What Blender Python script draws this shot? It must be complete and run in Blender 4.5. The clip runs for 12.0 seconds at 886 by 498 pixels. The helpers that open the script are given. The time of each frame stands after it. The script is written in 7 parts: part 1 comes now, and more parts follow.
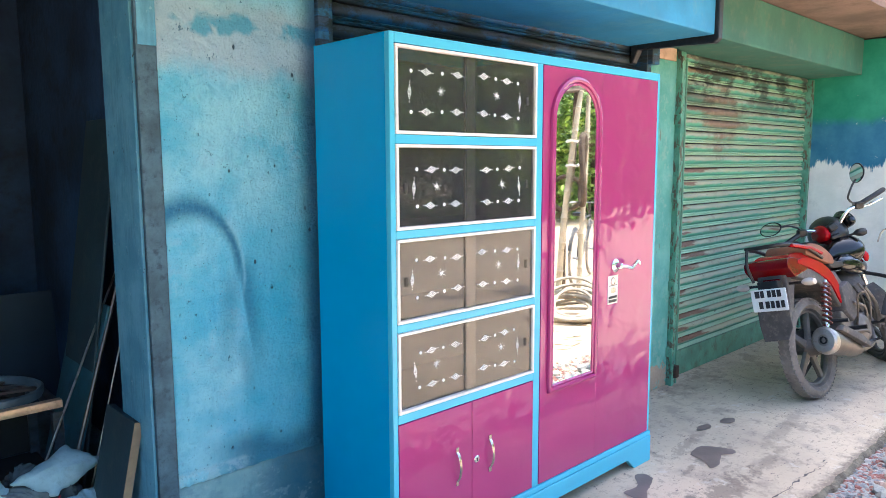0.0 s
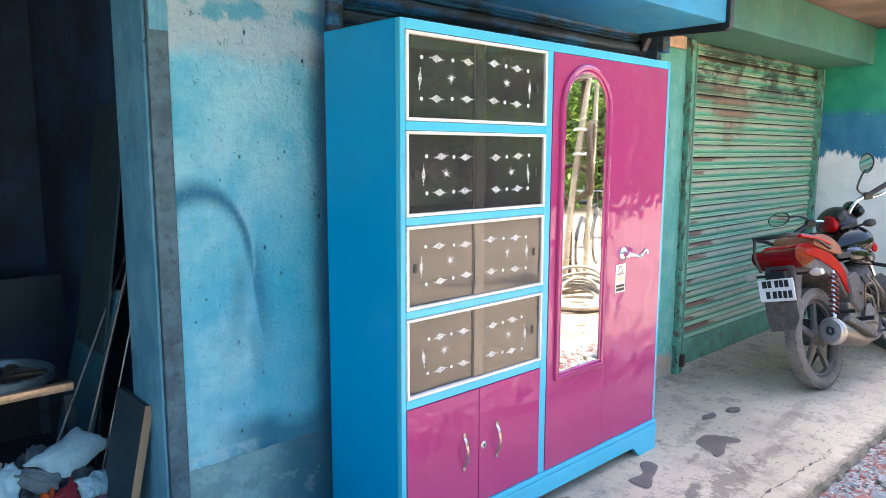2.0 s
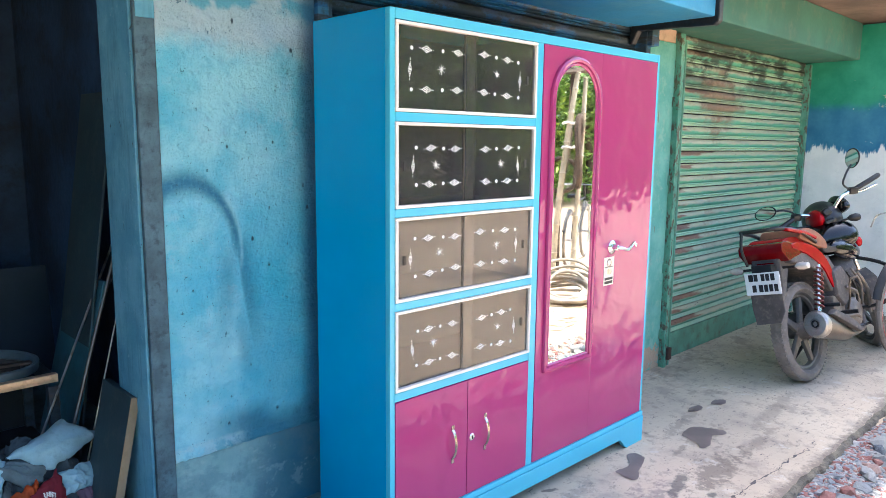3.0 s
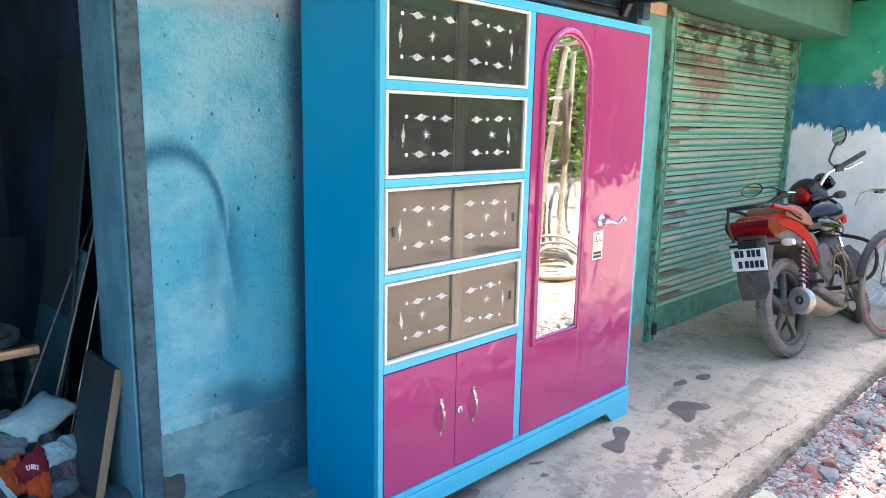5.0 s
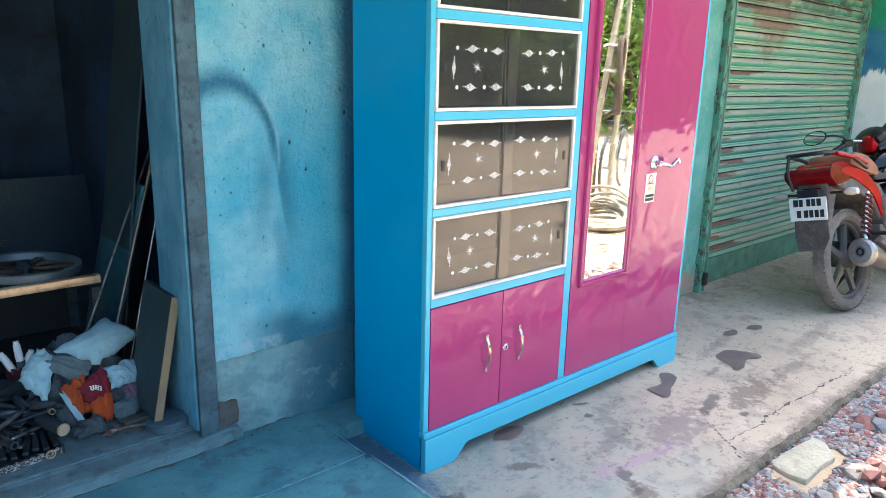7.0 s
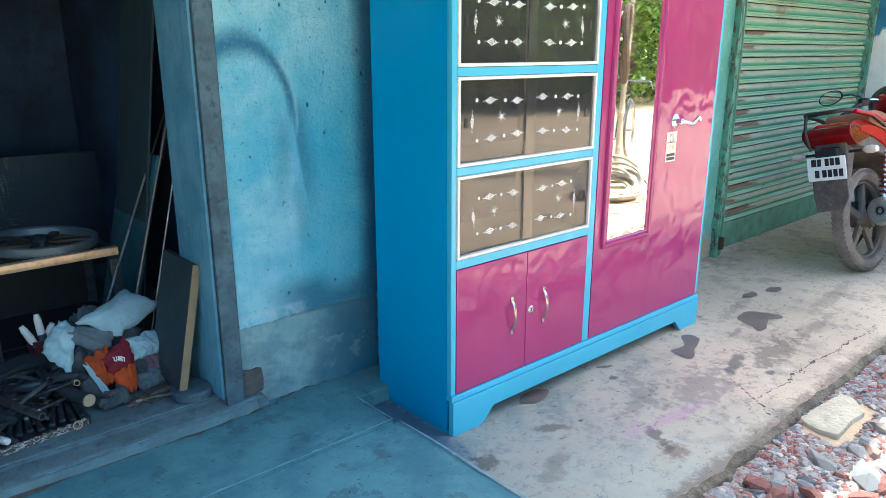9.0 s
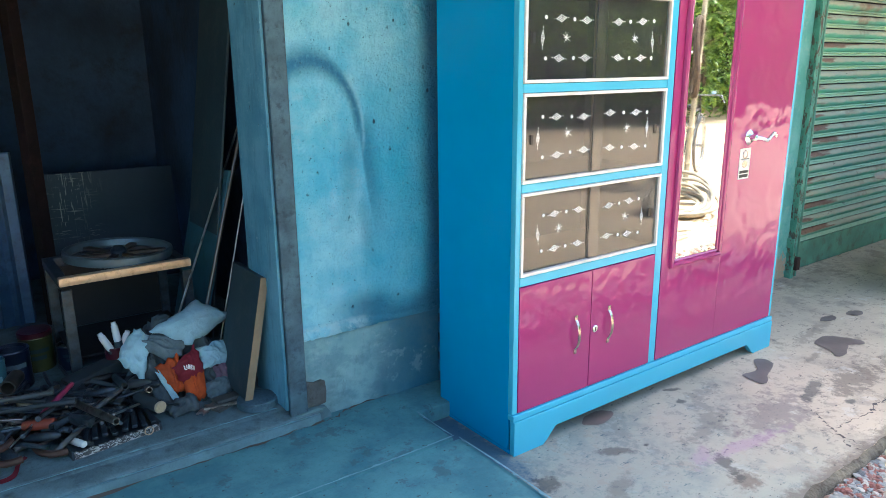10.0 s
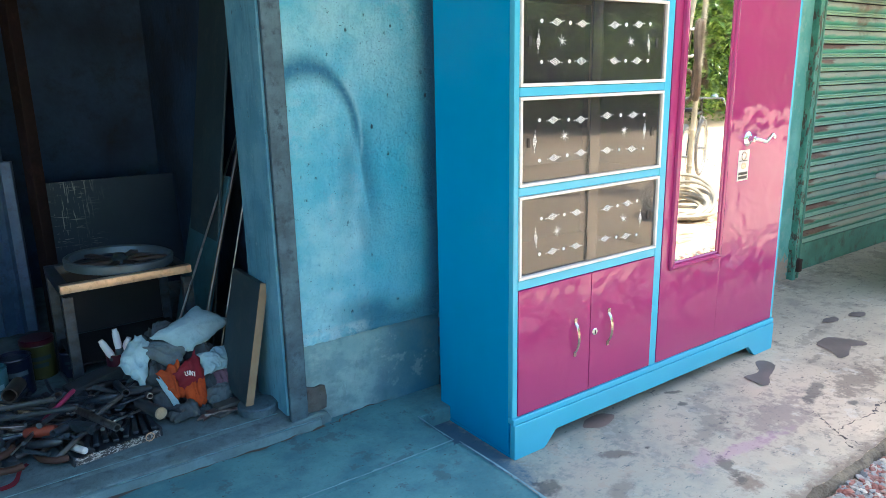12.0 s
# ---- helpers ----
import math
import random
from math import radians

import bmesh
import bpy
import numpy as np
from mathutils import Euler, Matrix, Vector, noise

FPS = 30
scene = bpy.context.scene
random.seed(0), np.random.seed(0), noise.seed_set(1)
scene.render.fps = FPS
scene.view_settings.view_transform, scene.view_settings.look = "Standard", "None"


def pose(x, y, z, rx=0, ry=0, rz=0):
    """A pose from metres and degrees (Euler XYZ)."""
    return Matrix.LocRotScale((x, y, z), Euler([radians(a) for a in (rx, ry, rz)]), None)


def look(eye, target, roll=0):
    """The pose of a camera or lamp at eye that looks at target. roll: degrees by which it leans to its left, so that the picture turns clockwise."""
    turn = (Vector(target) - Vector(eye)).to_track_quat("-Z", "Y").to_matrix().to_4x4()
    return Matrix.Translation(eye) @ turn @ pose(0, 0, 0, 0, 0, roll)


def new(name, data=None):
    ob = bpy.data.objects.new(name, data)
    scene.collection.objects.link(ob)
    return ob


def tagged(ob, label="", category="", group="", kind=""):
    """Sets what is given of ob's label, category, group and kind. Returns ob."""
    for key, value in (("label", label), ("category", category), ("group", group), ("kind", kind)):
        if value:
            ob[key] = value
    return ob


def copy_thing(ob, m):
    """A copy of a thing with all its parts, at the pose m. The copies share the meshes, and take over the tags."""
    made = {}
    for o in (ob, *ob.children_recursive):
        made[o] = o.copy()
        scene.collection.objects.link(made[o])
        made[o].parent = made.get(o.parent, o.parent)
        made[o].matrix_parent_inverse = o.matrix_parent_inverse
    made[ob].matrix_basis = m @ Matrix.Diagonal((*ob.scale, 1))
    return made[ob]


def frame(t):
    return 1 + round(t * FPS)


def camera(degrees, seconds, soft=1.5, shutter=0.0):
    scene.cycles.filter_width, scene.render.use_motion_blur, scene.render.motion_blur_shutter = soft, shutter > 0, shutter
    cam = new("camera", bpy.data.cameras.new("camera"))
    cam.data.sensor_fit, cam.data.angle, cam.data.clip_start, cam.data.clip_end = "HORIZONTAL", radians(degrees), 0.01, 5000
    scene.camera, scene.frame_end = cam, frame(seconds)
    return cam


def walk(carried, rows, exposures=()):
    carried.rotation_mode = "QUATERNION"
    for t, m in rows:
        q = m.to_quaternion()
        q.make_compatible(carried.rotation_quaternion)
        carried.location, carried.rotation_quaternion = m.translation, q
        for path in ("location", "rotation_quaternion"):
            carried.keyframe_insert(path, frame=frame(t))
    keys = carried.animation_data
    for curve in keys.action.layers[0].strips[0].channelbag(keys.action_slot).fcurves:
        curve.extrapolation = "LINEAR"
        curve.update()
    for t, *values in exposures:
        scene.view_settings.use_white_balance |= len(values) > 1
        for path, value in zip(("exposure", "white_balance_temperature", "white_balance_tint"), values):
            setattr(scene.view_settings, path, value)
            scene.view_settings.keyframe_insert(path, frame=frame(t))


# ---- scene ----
cam = camera(64.3, 12.0, soft=0.55)
PATH = [
    (0, (-1.386, -1.692, 1.436), (-0.018, -0.254, 1.191), -0.2),
    (0.5, (-1.387, -1.688, 1.438), (-0.022, -0.248, 1.189), -0.1),
    (1, (-1.392, -1.69, 1.438), (-0.024, -0.255, 1.172), 0.0),
    (1.5, (-1.399, -1.686, 1.433), (-0.037, -0.248, 1.156), 0.2),
    (2, (-1.4, -1.689, 1.434), (-0.046, -0.244, 1.155), 0.2),
    (2.5, (-1.402, -1.685, 1.431), (-0.049, -0.241, 1.137), 0.3),
    (3, (-1.399, -1.68, 1.43), (-0.021, -0.261, 1.131), 0.6),
    (4.8, (-1.391, -1.653, 1.418), (0.009, -0.270, 1.058), 1.2),
    (5, (-1.394, -1.649, 1.407), (0.009, -0.27, 1.045), 1.2),
    (5.5, (-1.391, -1.655, 1.398), (-0.024, -0.252, 0.993), 1.4),
    (6, (-1.382, -1.634, 1.383), (-0.029, -0.236, 0.923), 1.6),
    (6.5, (-1.394, -1.653, 1.359), (-0.042, -0.248, 0.915), 1.7),
    (7, (-1.402, -1.652, 1.342), (-0.112, -0.204, 0.853), 1.4),
    (7.2, (-1.400, -1.640, 1.333), (-0.144, -0.167, 0.829), 1.0),
    (8.8, (-1.442, -1.589, 1.273), (-0.170, -0.140, 0.743), 0.2),
    (9, (-1.444, -1.59, 1.269), (-0.167, -0.149, 0.727), 0.0),
    (9.5, (-1.447, -1.581, 1.26), (-0.254, -0.066, 0.729), -0.5),
    (10, (-1.44, -1.581, 1.275), (-0.294, -0.021, 0.772), -0.5),
    (10.5, (-1.437, -1.6, 1.265), (-0.294, -0.036, 0.77), -0.8),
    (11, (-1.435, -1.594, 1.276), (-0.307, -0.014, 0.795), -1.1),
    (11.5, (-1.43, -1.593, 1.275), (-0.291, -0.021, 0.793), -0.8),
    (12, (-1.428, -1.597, 1.27), (-0.289, -0.026, 0.783), -1.1),
]
walk(cam, [(t, look(eye, target, roll)) for t, eye, target, roll in PATH], [(0.0, 2.42, 5760, 10), (5.0, 2.42, 5800, 10), (7.0, 2.40, 5880, 6), (9.0, 2.38, 5900, 4), (12.0, 2.38, 5930, 4)])

# world, sun, exposure are set right after the walk
world = bpy.data.worlds.new("world")
scene.world = world
world.use_nodes = True
SUN_EL, SUN_AZ = 66.0, 34.0      # degrees above the horizon; compass angle from +x towards +y
_wn = world.node_tree.nodes
_sky = _wn.new("ShaderNodeTexSky")
_sky.sky_type = "NISHITA"
_sky.sun_disc = False
_sky.sun_elevation = radians(SUN_EL)
_sky.sun_rotation = radians(90 - SUN_AZ)
_sky.air_density, _sky.dust_density, _sky.ozone_density = 1.0, 4.0, 1.0
_bg = _wn["Background"]
_bg.inputs["Strength"].default_value = 0.15
world.node_tree.links.new(_sky.outputs["Color"], _bg.inputs["Color"])
_sun = bpy.data.lights.new("sun", "SUN")
_sun.energy, _sun.angle, _sun.color = 2.6, radians(0.55), (1.0, 0.95, 0.86)
_d = Vector((math.cos(radians(SUN_AZ)) * math.cos(radians(SUN_EL)), math.sin(radians(SUN_AZ)) * math.cos(radians(SUN_EL)), math.sin(radians(SUN_EL))))
new("sun", _sun).matrix_world = look(_d * 40, (0, 0, 0))


# ---- small tools ----
def lin(r, g, b):
    """Linear colour from 0..255 values."""
    return tuple(((c / 255 + 0.055) / 1.055) ** 2.4 if c > 10 else c / 255 / 12.92 for c in (r, g, b)) + (1.0,)


class Nodes:
    """A thin layer over a material's node tree."""

    def __init__(self, name, placed=False):
        self.m = bpy.data.materials.new(name)
        self.m.use_nodes = True
        self.t = self.m.node_tree
        self.bsdf = self.t.nodes["Principled BSDF"]
        self.co = self.t.nodes.new("ShaderNodeNewGeometry").outputs["Position"] if placed else self.t.nodes.new("ShaderNodeTexCoord").outputs["Object"]

    def put(self, socket, value):
        if isinstance(value, bpy.types.NodeSocket):
            self.t.links.new(value, socket)
        elif isinstance(value, (tuple, list)) and len(value) == 3 and socket.type == "RGBA":
            socket.default_value = (*value, 1.0)
        else:
            socket.default_value = value

    def noise(self, scale, detail=4.0, rough=0.55, co=None, stretch=None, dist=0.0):
        n = self.t.nodes.new("ShaderNodeTexNoise")
        co = co or self.co
        if stretch:
            co = self.scaled(co, stretch)
        self.put(n.inputs["Vector"], co)
        n.inputs["Scale"].default_value, n.inputs["Detail"].default_value = scale, detail
        n.inputs["Roughness"].default_value, n.inputs["Distortion"].default_value = rough, dist
        return n.outputs["Fac"]

    def voronoi(self, scale, feature="F1", out="Distance", co=None):
        n = self.t.nodes.new("ShaderNodeTexVoronoi")
        n.feature = feature
        self.put(n.inputs["Vector"], co or self.co)
        n.inputs["Scale"].default_value = scale
        return n.outputs[out]

    def scaled(self, co, s):
        n = self.t.nodes.new("ShaderNodeMapping")
        self.put(n.inputs["Vector"], co)
        n.inputs["Scale"].default_value = s
        return n.outputs["Vector"]

    def math(self, op, a, b=0.0, c=0.0):
        n = self.t.nodes.new("ShaderNodeMath")
        n.operation = op
        for s, v in zip(n.inputs, (a, b, c)):
            self.put(s, v)
        return n.outputs[0]

    def step(self, v, lo, hi, a=0.0, b=1.0):
        """Smooth change from a to b while v goes from lo to hi."""
        n = self.t.nodes.new("ShaderNodeMapRange")
        n.interpolation_type = "SMOOTHSTEP"
        for s, x in zip(n.inputs, (v, lo, hi, a, b)):
            self.put(s, x)
        return n.outputs[0]

    def mix(self, f, a, b, blend="MIX"):
        n = self.t.nodes.new("ShaderNodeMix")
        n.data_type, n.blend_type = "RGBA", blend
        self.put(n.inputs[0], f), self.put(n.inputs[6], a), self.put(n.inputs[7], b)
        return n.outputs[2]

    def xyz(self, co=None):
        n = self.t.nodes.new("ShaderNodeSeparateXYZ")
        self.put(n.inputs[0], co or self.co)
        return n.outputs

    def random(self, island=False):
        if island:
            return self.t.nodes.new("ShaderNodeNewGeometry").outputs["Random Per Island"]
        return self.t.nodes.new("ShaderNodeObjectInfo").outputs["Random"]

    def ramp(self, f, *stops):
        n = self.t.nodes.new("ShaderNodeValToRGB")
        r = n.color_ramp
        while len(r.elements) < len(stops):
            r.elements.new(0.5)
        for e, (p, c) in zip(r.elements, stops):
            e.position, e.color = p, c if len(c) == 4 else (*c, 1.0)
        self.put(n.inputs[0], f)
        return n.outputs[0]

    def bump(self, height, dist=0.002, strength=1.0, normal=None):
        n = self.t.nodes.new("ShaderNodeBump")
        n.inputs["Strength"].default_value, n.inputs["Distance"].default_value = strength, dist
        self.put(n.inputs["Height"], height)
        if normal:
            self.put(n.inputs["Normal"], normal)
        return n.outputs[0]

    def done(self, color=None, rough=None, metal=None, normal=None, **more):
        for key, v in (("Base Color", color), ("Roughness", rough), ("Metallic", metal), ("Normal", normal), *more.items()):
            if v is not None:
                self.put(self.bsdf.inputs[key.replace("_", " ")], v)
        return self.m


def plain(name, color, rough=0.5, metal=0.0, var=0.25, scale=9.0, fine=90.0, dirt=None, dirt_amount=0.5, bump=0.0006, **more):
    """Paint, wood, rubber and the like: one colour with broad and fine variation, dirt and fine relief."""
    n = Nodes(name)
    a, f = n.noise(scale, 5), n.noise(fine, 3)
    dark, light = tuple(c * (1 - var) for c in color[:3]), tuple(min(1, c * (1 + var)) for c in color[:3])
    col = n.mix(n.step(a, 0.3, 0.7), (*dark, 1), (*light, 1))
    if dirt:
        col = n.mix(n.math("MULTIPLY", n.step(n.noise(scale * 2.3, 6, 0.7), 0.48, 0.72), dirt_amount), col, dirt)
    col = n.mix(n.math("MULTIPLY", n.step(f, 0.35, 0.7), 0.18), col, (*dark, 1))
    r = n.math("ADD", rough - 0.06, n.math("MULTIPLY", a, 0.12))
    return n.done(col, r, metal, n.bump(f, bump), **more)


def bevel(bm, w, seg=2, angle=0.5):
    if w > 0:
        ed = [e for e in bm.edges if len(e.link_faces) == 2 and e.calc_face_angle(0) > angle]
        bmesh.ops.bevel(bm, geom=ed, offset=w, segments=seg, profile=0.6, affect="EDGES", clamp_overlap=True)
    return bm


def box(x0, x1, y0, y1, z0, z1, w=0.0, seg=2, bm=None):
    out = bmesh.new()
    bmesh.ops.create_cube(out, size=1.0)
    for v in out.verts:
        v.co = ((x0 + x1) / 2 + v.co.x * (x1 - x0), (y0 + y1) / 2 + v.co.y * (y1 - y0), (z0 + z1) / 2 + v.co.z * (z1 - z0))
    bevel(out, w, seg)
    return join(bm, out) if bm else out


def join(bm, other):
    me = bpy.data.meshes.new("tmp")
    other.to_mesh(me)
    other.free()
    bm.from_mesh(me)
    bpy.data.meshes.remove(me)
    return bm


def prism(poly, a0, a1, plane="xz", w=0.0, seg=2):
    """An outline in a plane, given depth from a0 to a1 along the third axis."""
    bm = bmesh.new()
    def at(p, a):
        return {"xz": (p[0], a, p[1]), "xy": (p[0], p[1], a), "yz": (a, p[0], p[1])}[plane]
    lo, hi = [bm.verts.new(at(p, a0)) for p in poly], [bm.verts.new(at(p, a1)) for p in poly]
    bm.faces.new(lo), bm.faces.new(hi[::-1])
    for i in range(len(poly)):
        j = (i + 1) % len(poly)
        bm.faces.new((lo[i], hi[i], hi[j], lo[j]))
    bmesh.ops.recalc_face_normals(bm, faces=bm.faces)
    return bevel(bm, w, seg)


def tube(pts, r, n=10, closed=False, bm=None, flat=1.0):
    """A round bar along a line of points; r a number or one for each point."""
    bm = bm or bmesh.new()
    pts = [Vector(p) for p in pts]
    rs = r if isinstance(r, (list, tuple)) else [r] * len(pts)
    rings, up = [], None
    for i, p in enumerate(pts):
        a = pts[i - 1] if (i or closed) else p
        b = pts[(i + 1) % len(pts)] if (i + 1 < len(pts) or closed) else p
        d = (b - a).normalized()
        if up is None:
            up = d.orthogonal().normalized() if abs(d.z) > 0.9 else Vector((0, 0, 1))
        s = d.cross(up).normalized()
        up = s.cross(d).normalized()
        rings.append([bm.verts.new(p + rs[i] * (math.cos(k * math.tau / n) * s + flat * math.sin(k * math.tau / n) * up)) for k in range(n)])
    for i in range(len(rings) - (0 if closed else 1)):
        A, B = rings[i], rings[(i + 1) % len(rings)]
        for k in range(n):
            bm.faces.new((A[k], A[(k + 1) % n], B[(k + 1) % n], B[k]))
    if not closed:
        bm.faces.new(rings[0][::-1]), bm.faces.new(rings[-1])
    bmesh.ops.recalc_face_normals(bm, faces=bm.faces)
    return bm


def lathe(profile, n=24, m=None, bm=None, closed=False):
    """Turned round the z axis from (radius, height) pairs, then laid by m."""
    bm = bm or bmesh.new()
    m = m or Matrix()
    rings = [[bm.verts.new(m @ Vector((r * math.cos(k * math.tau / n), r * math.sin(k * math.tau / n), z))) for k in range(n)] for r, z in profile]
    for A, B in list(zip(rings, rings[1:])) + ([(rings[-1], rings[0])] if closed else []):
        for k in range(n):
            bm.faces.new((A[k], A[(k + 1) % n], B[(k + 1) % n], B[k]))
    if not closed:
        bm.faces.new(rings[0][::-1]), bm.faces.new(rings[-1])
    bmesh.ops.recalc_face_normals(bm, faces=bm.faces)
    return bm


def smooth_line(pts, k=6):
    """A soft curve through points."""
    pts = [Vector(p) for p in pts]
    out = []
    for i in range(len(pts) - 1):
        p0, p1, p2, p3 = pts[max(i - 1, 0)], pts[i], pts[i + 1], pts[min(i + 2, len(pts) - 1)]
        for j in range(k):
            t = j / k
            out.append(0.5 * (2 * p1 + (p2 - p0) * t + (2 * p0 - 5 * p1 + 4 * p2 - p3) * t * t + (3 * p1 - p0 - 3 * p2 + p3) * t ** 3))
    return out + [pts[-1]]


def mesh_of(bm, name, material, smooth=35):
    """The mesh, shaded smooth up to an angle, with wide flat faces kept flat beside narrow bevels."""
    me = bpy.data.meshes.new(name)
    crisp = []
    if smooth:
        bm.edges.index_update()
        area = {f: f.calc_area() for f in bm.faces}
        for e in bm.edges:
            if len(e.link_faces) == 2:
                p, q = sorted(area[f] for f in e.link_faces)
                if q > 8 * p and e.calc_face_angle(0) > 0.03:
                    crisp.append(e.index)
    bm.to_mesh(me)
    bm.free()
    me.materials.append(material)
    if smooth:
        me.shade_smooth()
        me.set_sharp_from_angle(angle=radians(smooth))
        for i in crisp:
            me.edges[i].use_edge_sharp = True
    return me


def part(name, bm, material, parent=None, label="", smooth=35, kind=""):
    ob = new(name, bm if isinstance(bm, bpy.types.Mesh) else mesh_of(bm, name, material, smooth))
    ob.parent = parent
    return tagged(ob, label, kind=kind)


def thing(name, m, label, category, group=""):
    ob = new(name)
    ob.matrix_world = m
    ob.empty_display_size = 0.1
    return tagged(ob, label, category, group)


def single(name, bm, material, label, category, group="", m=None, smooth=35):
    ob = new(name, bm if isinstance(bm, bpy.types.Mesh) else mesh_of(bm, name, material, smooth))
    if m:
        ob.matrix_world = m
    return tagged(ob, label, category, group)


def structure(name, bm, material, label="", smooth=35):
    ob = new(name, mesh_of(bm, name, material, smooth))
    return tagged(ob, label, kind="structure")


# ---- materials ----
def cabinet_paint(name, color, wave, rough, sheet=0.0):
    n = Nodes(name)
    sheet_dents = n.noise(2.2, 1.5, 0.4, dist=0.4)
    ripples = n.noise(5.5, 1.0, 0.4, dist=0.8)
    h = n.math("ADD", sheet_dents, n.math("MULTIPLY", ripples, 0.45))
    if sheet:
        h = n.math("ADD", n.math("MULTIPLY", n.noise(6.0, 1.0, 0.4, dist=0.9), 0.9), n.math("MULTIPLY", n.noise(13.0, 1.0, 0.4, dist=0.5), 0.30))
    orange_peel = n.noise(240, 2)
    nm = n.bump(orange_peel, 0.00004, 0.6, n.bump(h, wave, 1.0))
    col = n.mix(n.step(n.noise(3.0, 4), 0.3, 0.75), color, tuple(c * 0.93 for c in color[:3]) + (1,))
    return n.done(col, n.math("ADD", rough, n.math("MULTIPLY", n.noise(14, 4), 0.03)), 0.0, nm, Specular_IOR_Level=0.75 if sheet else 0.5, IOR=1.5)


M_BLUE = cabinet_paint("deep blue enamel", lin(10, 152, 202), 0.0007, 0.24)
# lighter blue than the side panels; covers face frame, lip and plinth
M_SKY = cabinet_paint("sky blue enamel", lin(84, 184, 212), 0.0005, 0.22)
M_PINK = cabinet_paint("pink enamel", lin(166, 55, 112), 0.0052, 0.03, 1.0)
M_TRIM = plain("white trim", lin(226, 221, 212), 0.35, 0, 0.06, dirt=lin(160, 150, 135), dirt_amount=0.35)
M_ETCH = plain("white etching", lin(235, 236, 232), 0.6, 0, 0.05)
M_CHROME = plain("chrome", (0.85, 0.85, 0.86, 1), 0.14, 1.0, 0.08)
M_HANDLE = plain("brownish chrome", (0.52, 0.44, 0.40, 1), 0.25, 1.0, 0.2)
M_STEEL = plain("worn steel", (0.42, 0.41, 0.39, 1), 0.38, 1.0, 0.3, dirt=lin(70, 55, 45), dirt_amount=0.6)
M_BLACK = plain("black plastic", lin(30, 31, 33), 0.42, 0, 0.25, dirt=lin(95, 88, 78), dirt_amount=0.3)
M_GAP = plain("dark joint", lin(9, 10, 12), 0.8)


def glass_material(name, tint, rough=0.0):
    n = Nodes(name)
    smear = n.math("MULTIPLY", n.step(n.noise(7, 5, 0.65), 0.45, 0.8), 0.05)
    return n.done(tint, n.math("ADD", smear, rough), 0.0, n.bump(n.noise(3.5, 1.0), 0.0006), Transmission_Weight=0.95, IOR=1.56)


M_GLASS = glass_material("smoked glass", (0.52, 0.50, 0.48, 1))
M_MIRROR = plain("mirror", (0.80, 0.80, 0.76, 1), 0.02, 1.0, 0.01, bump=0.0)
M_MULLION = plain("dull beige strip", lin(178, 166, 140), 0.6, 0, 0.1)
M_INSIDE = plain("cabinet inside", lin(52, 60, 64), 0.6)


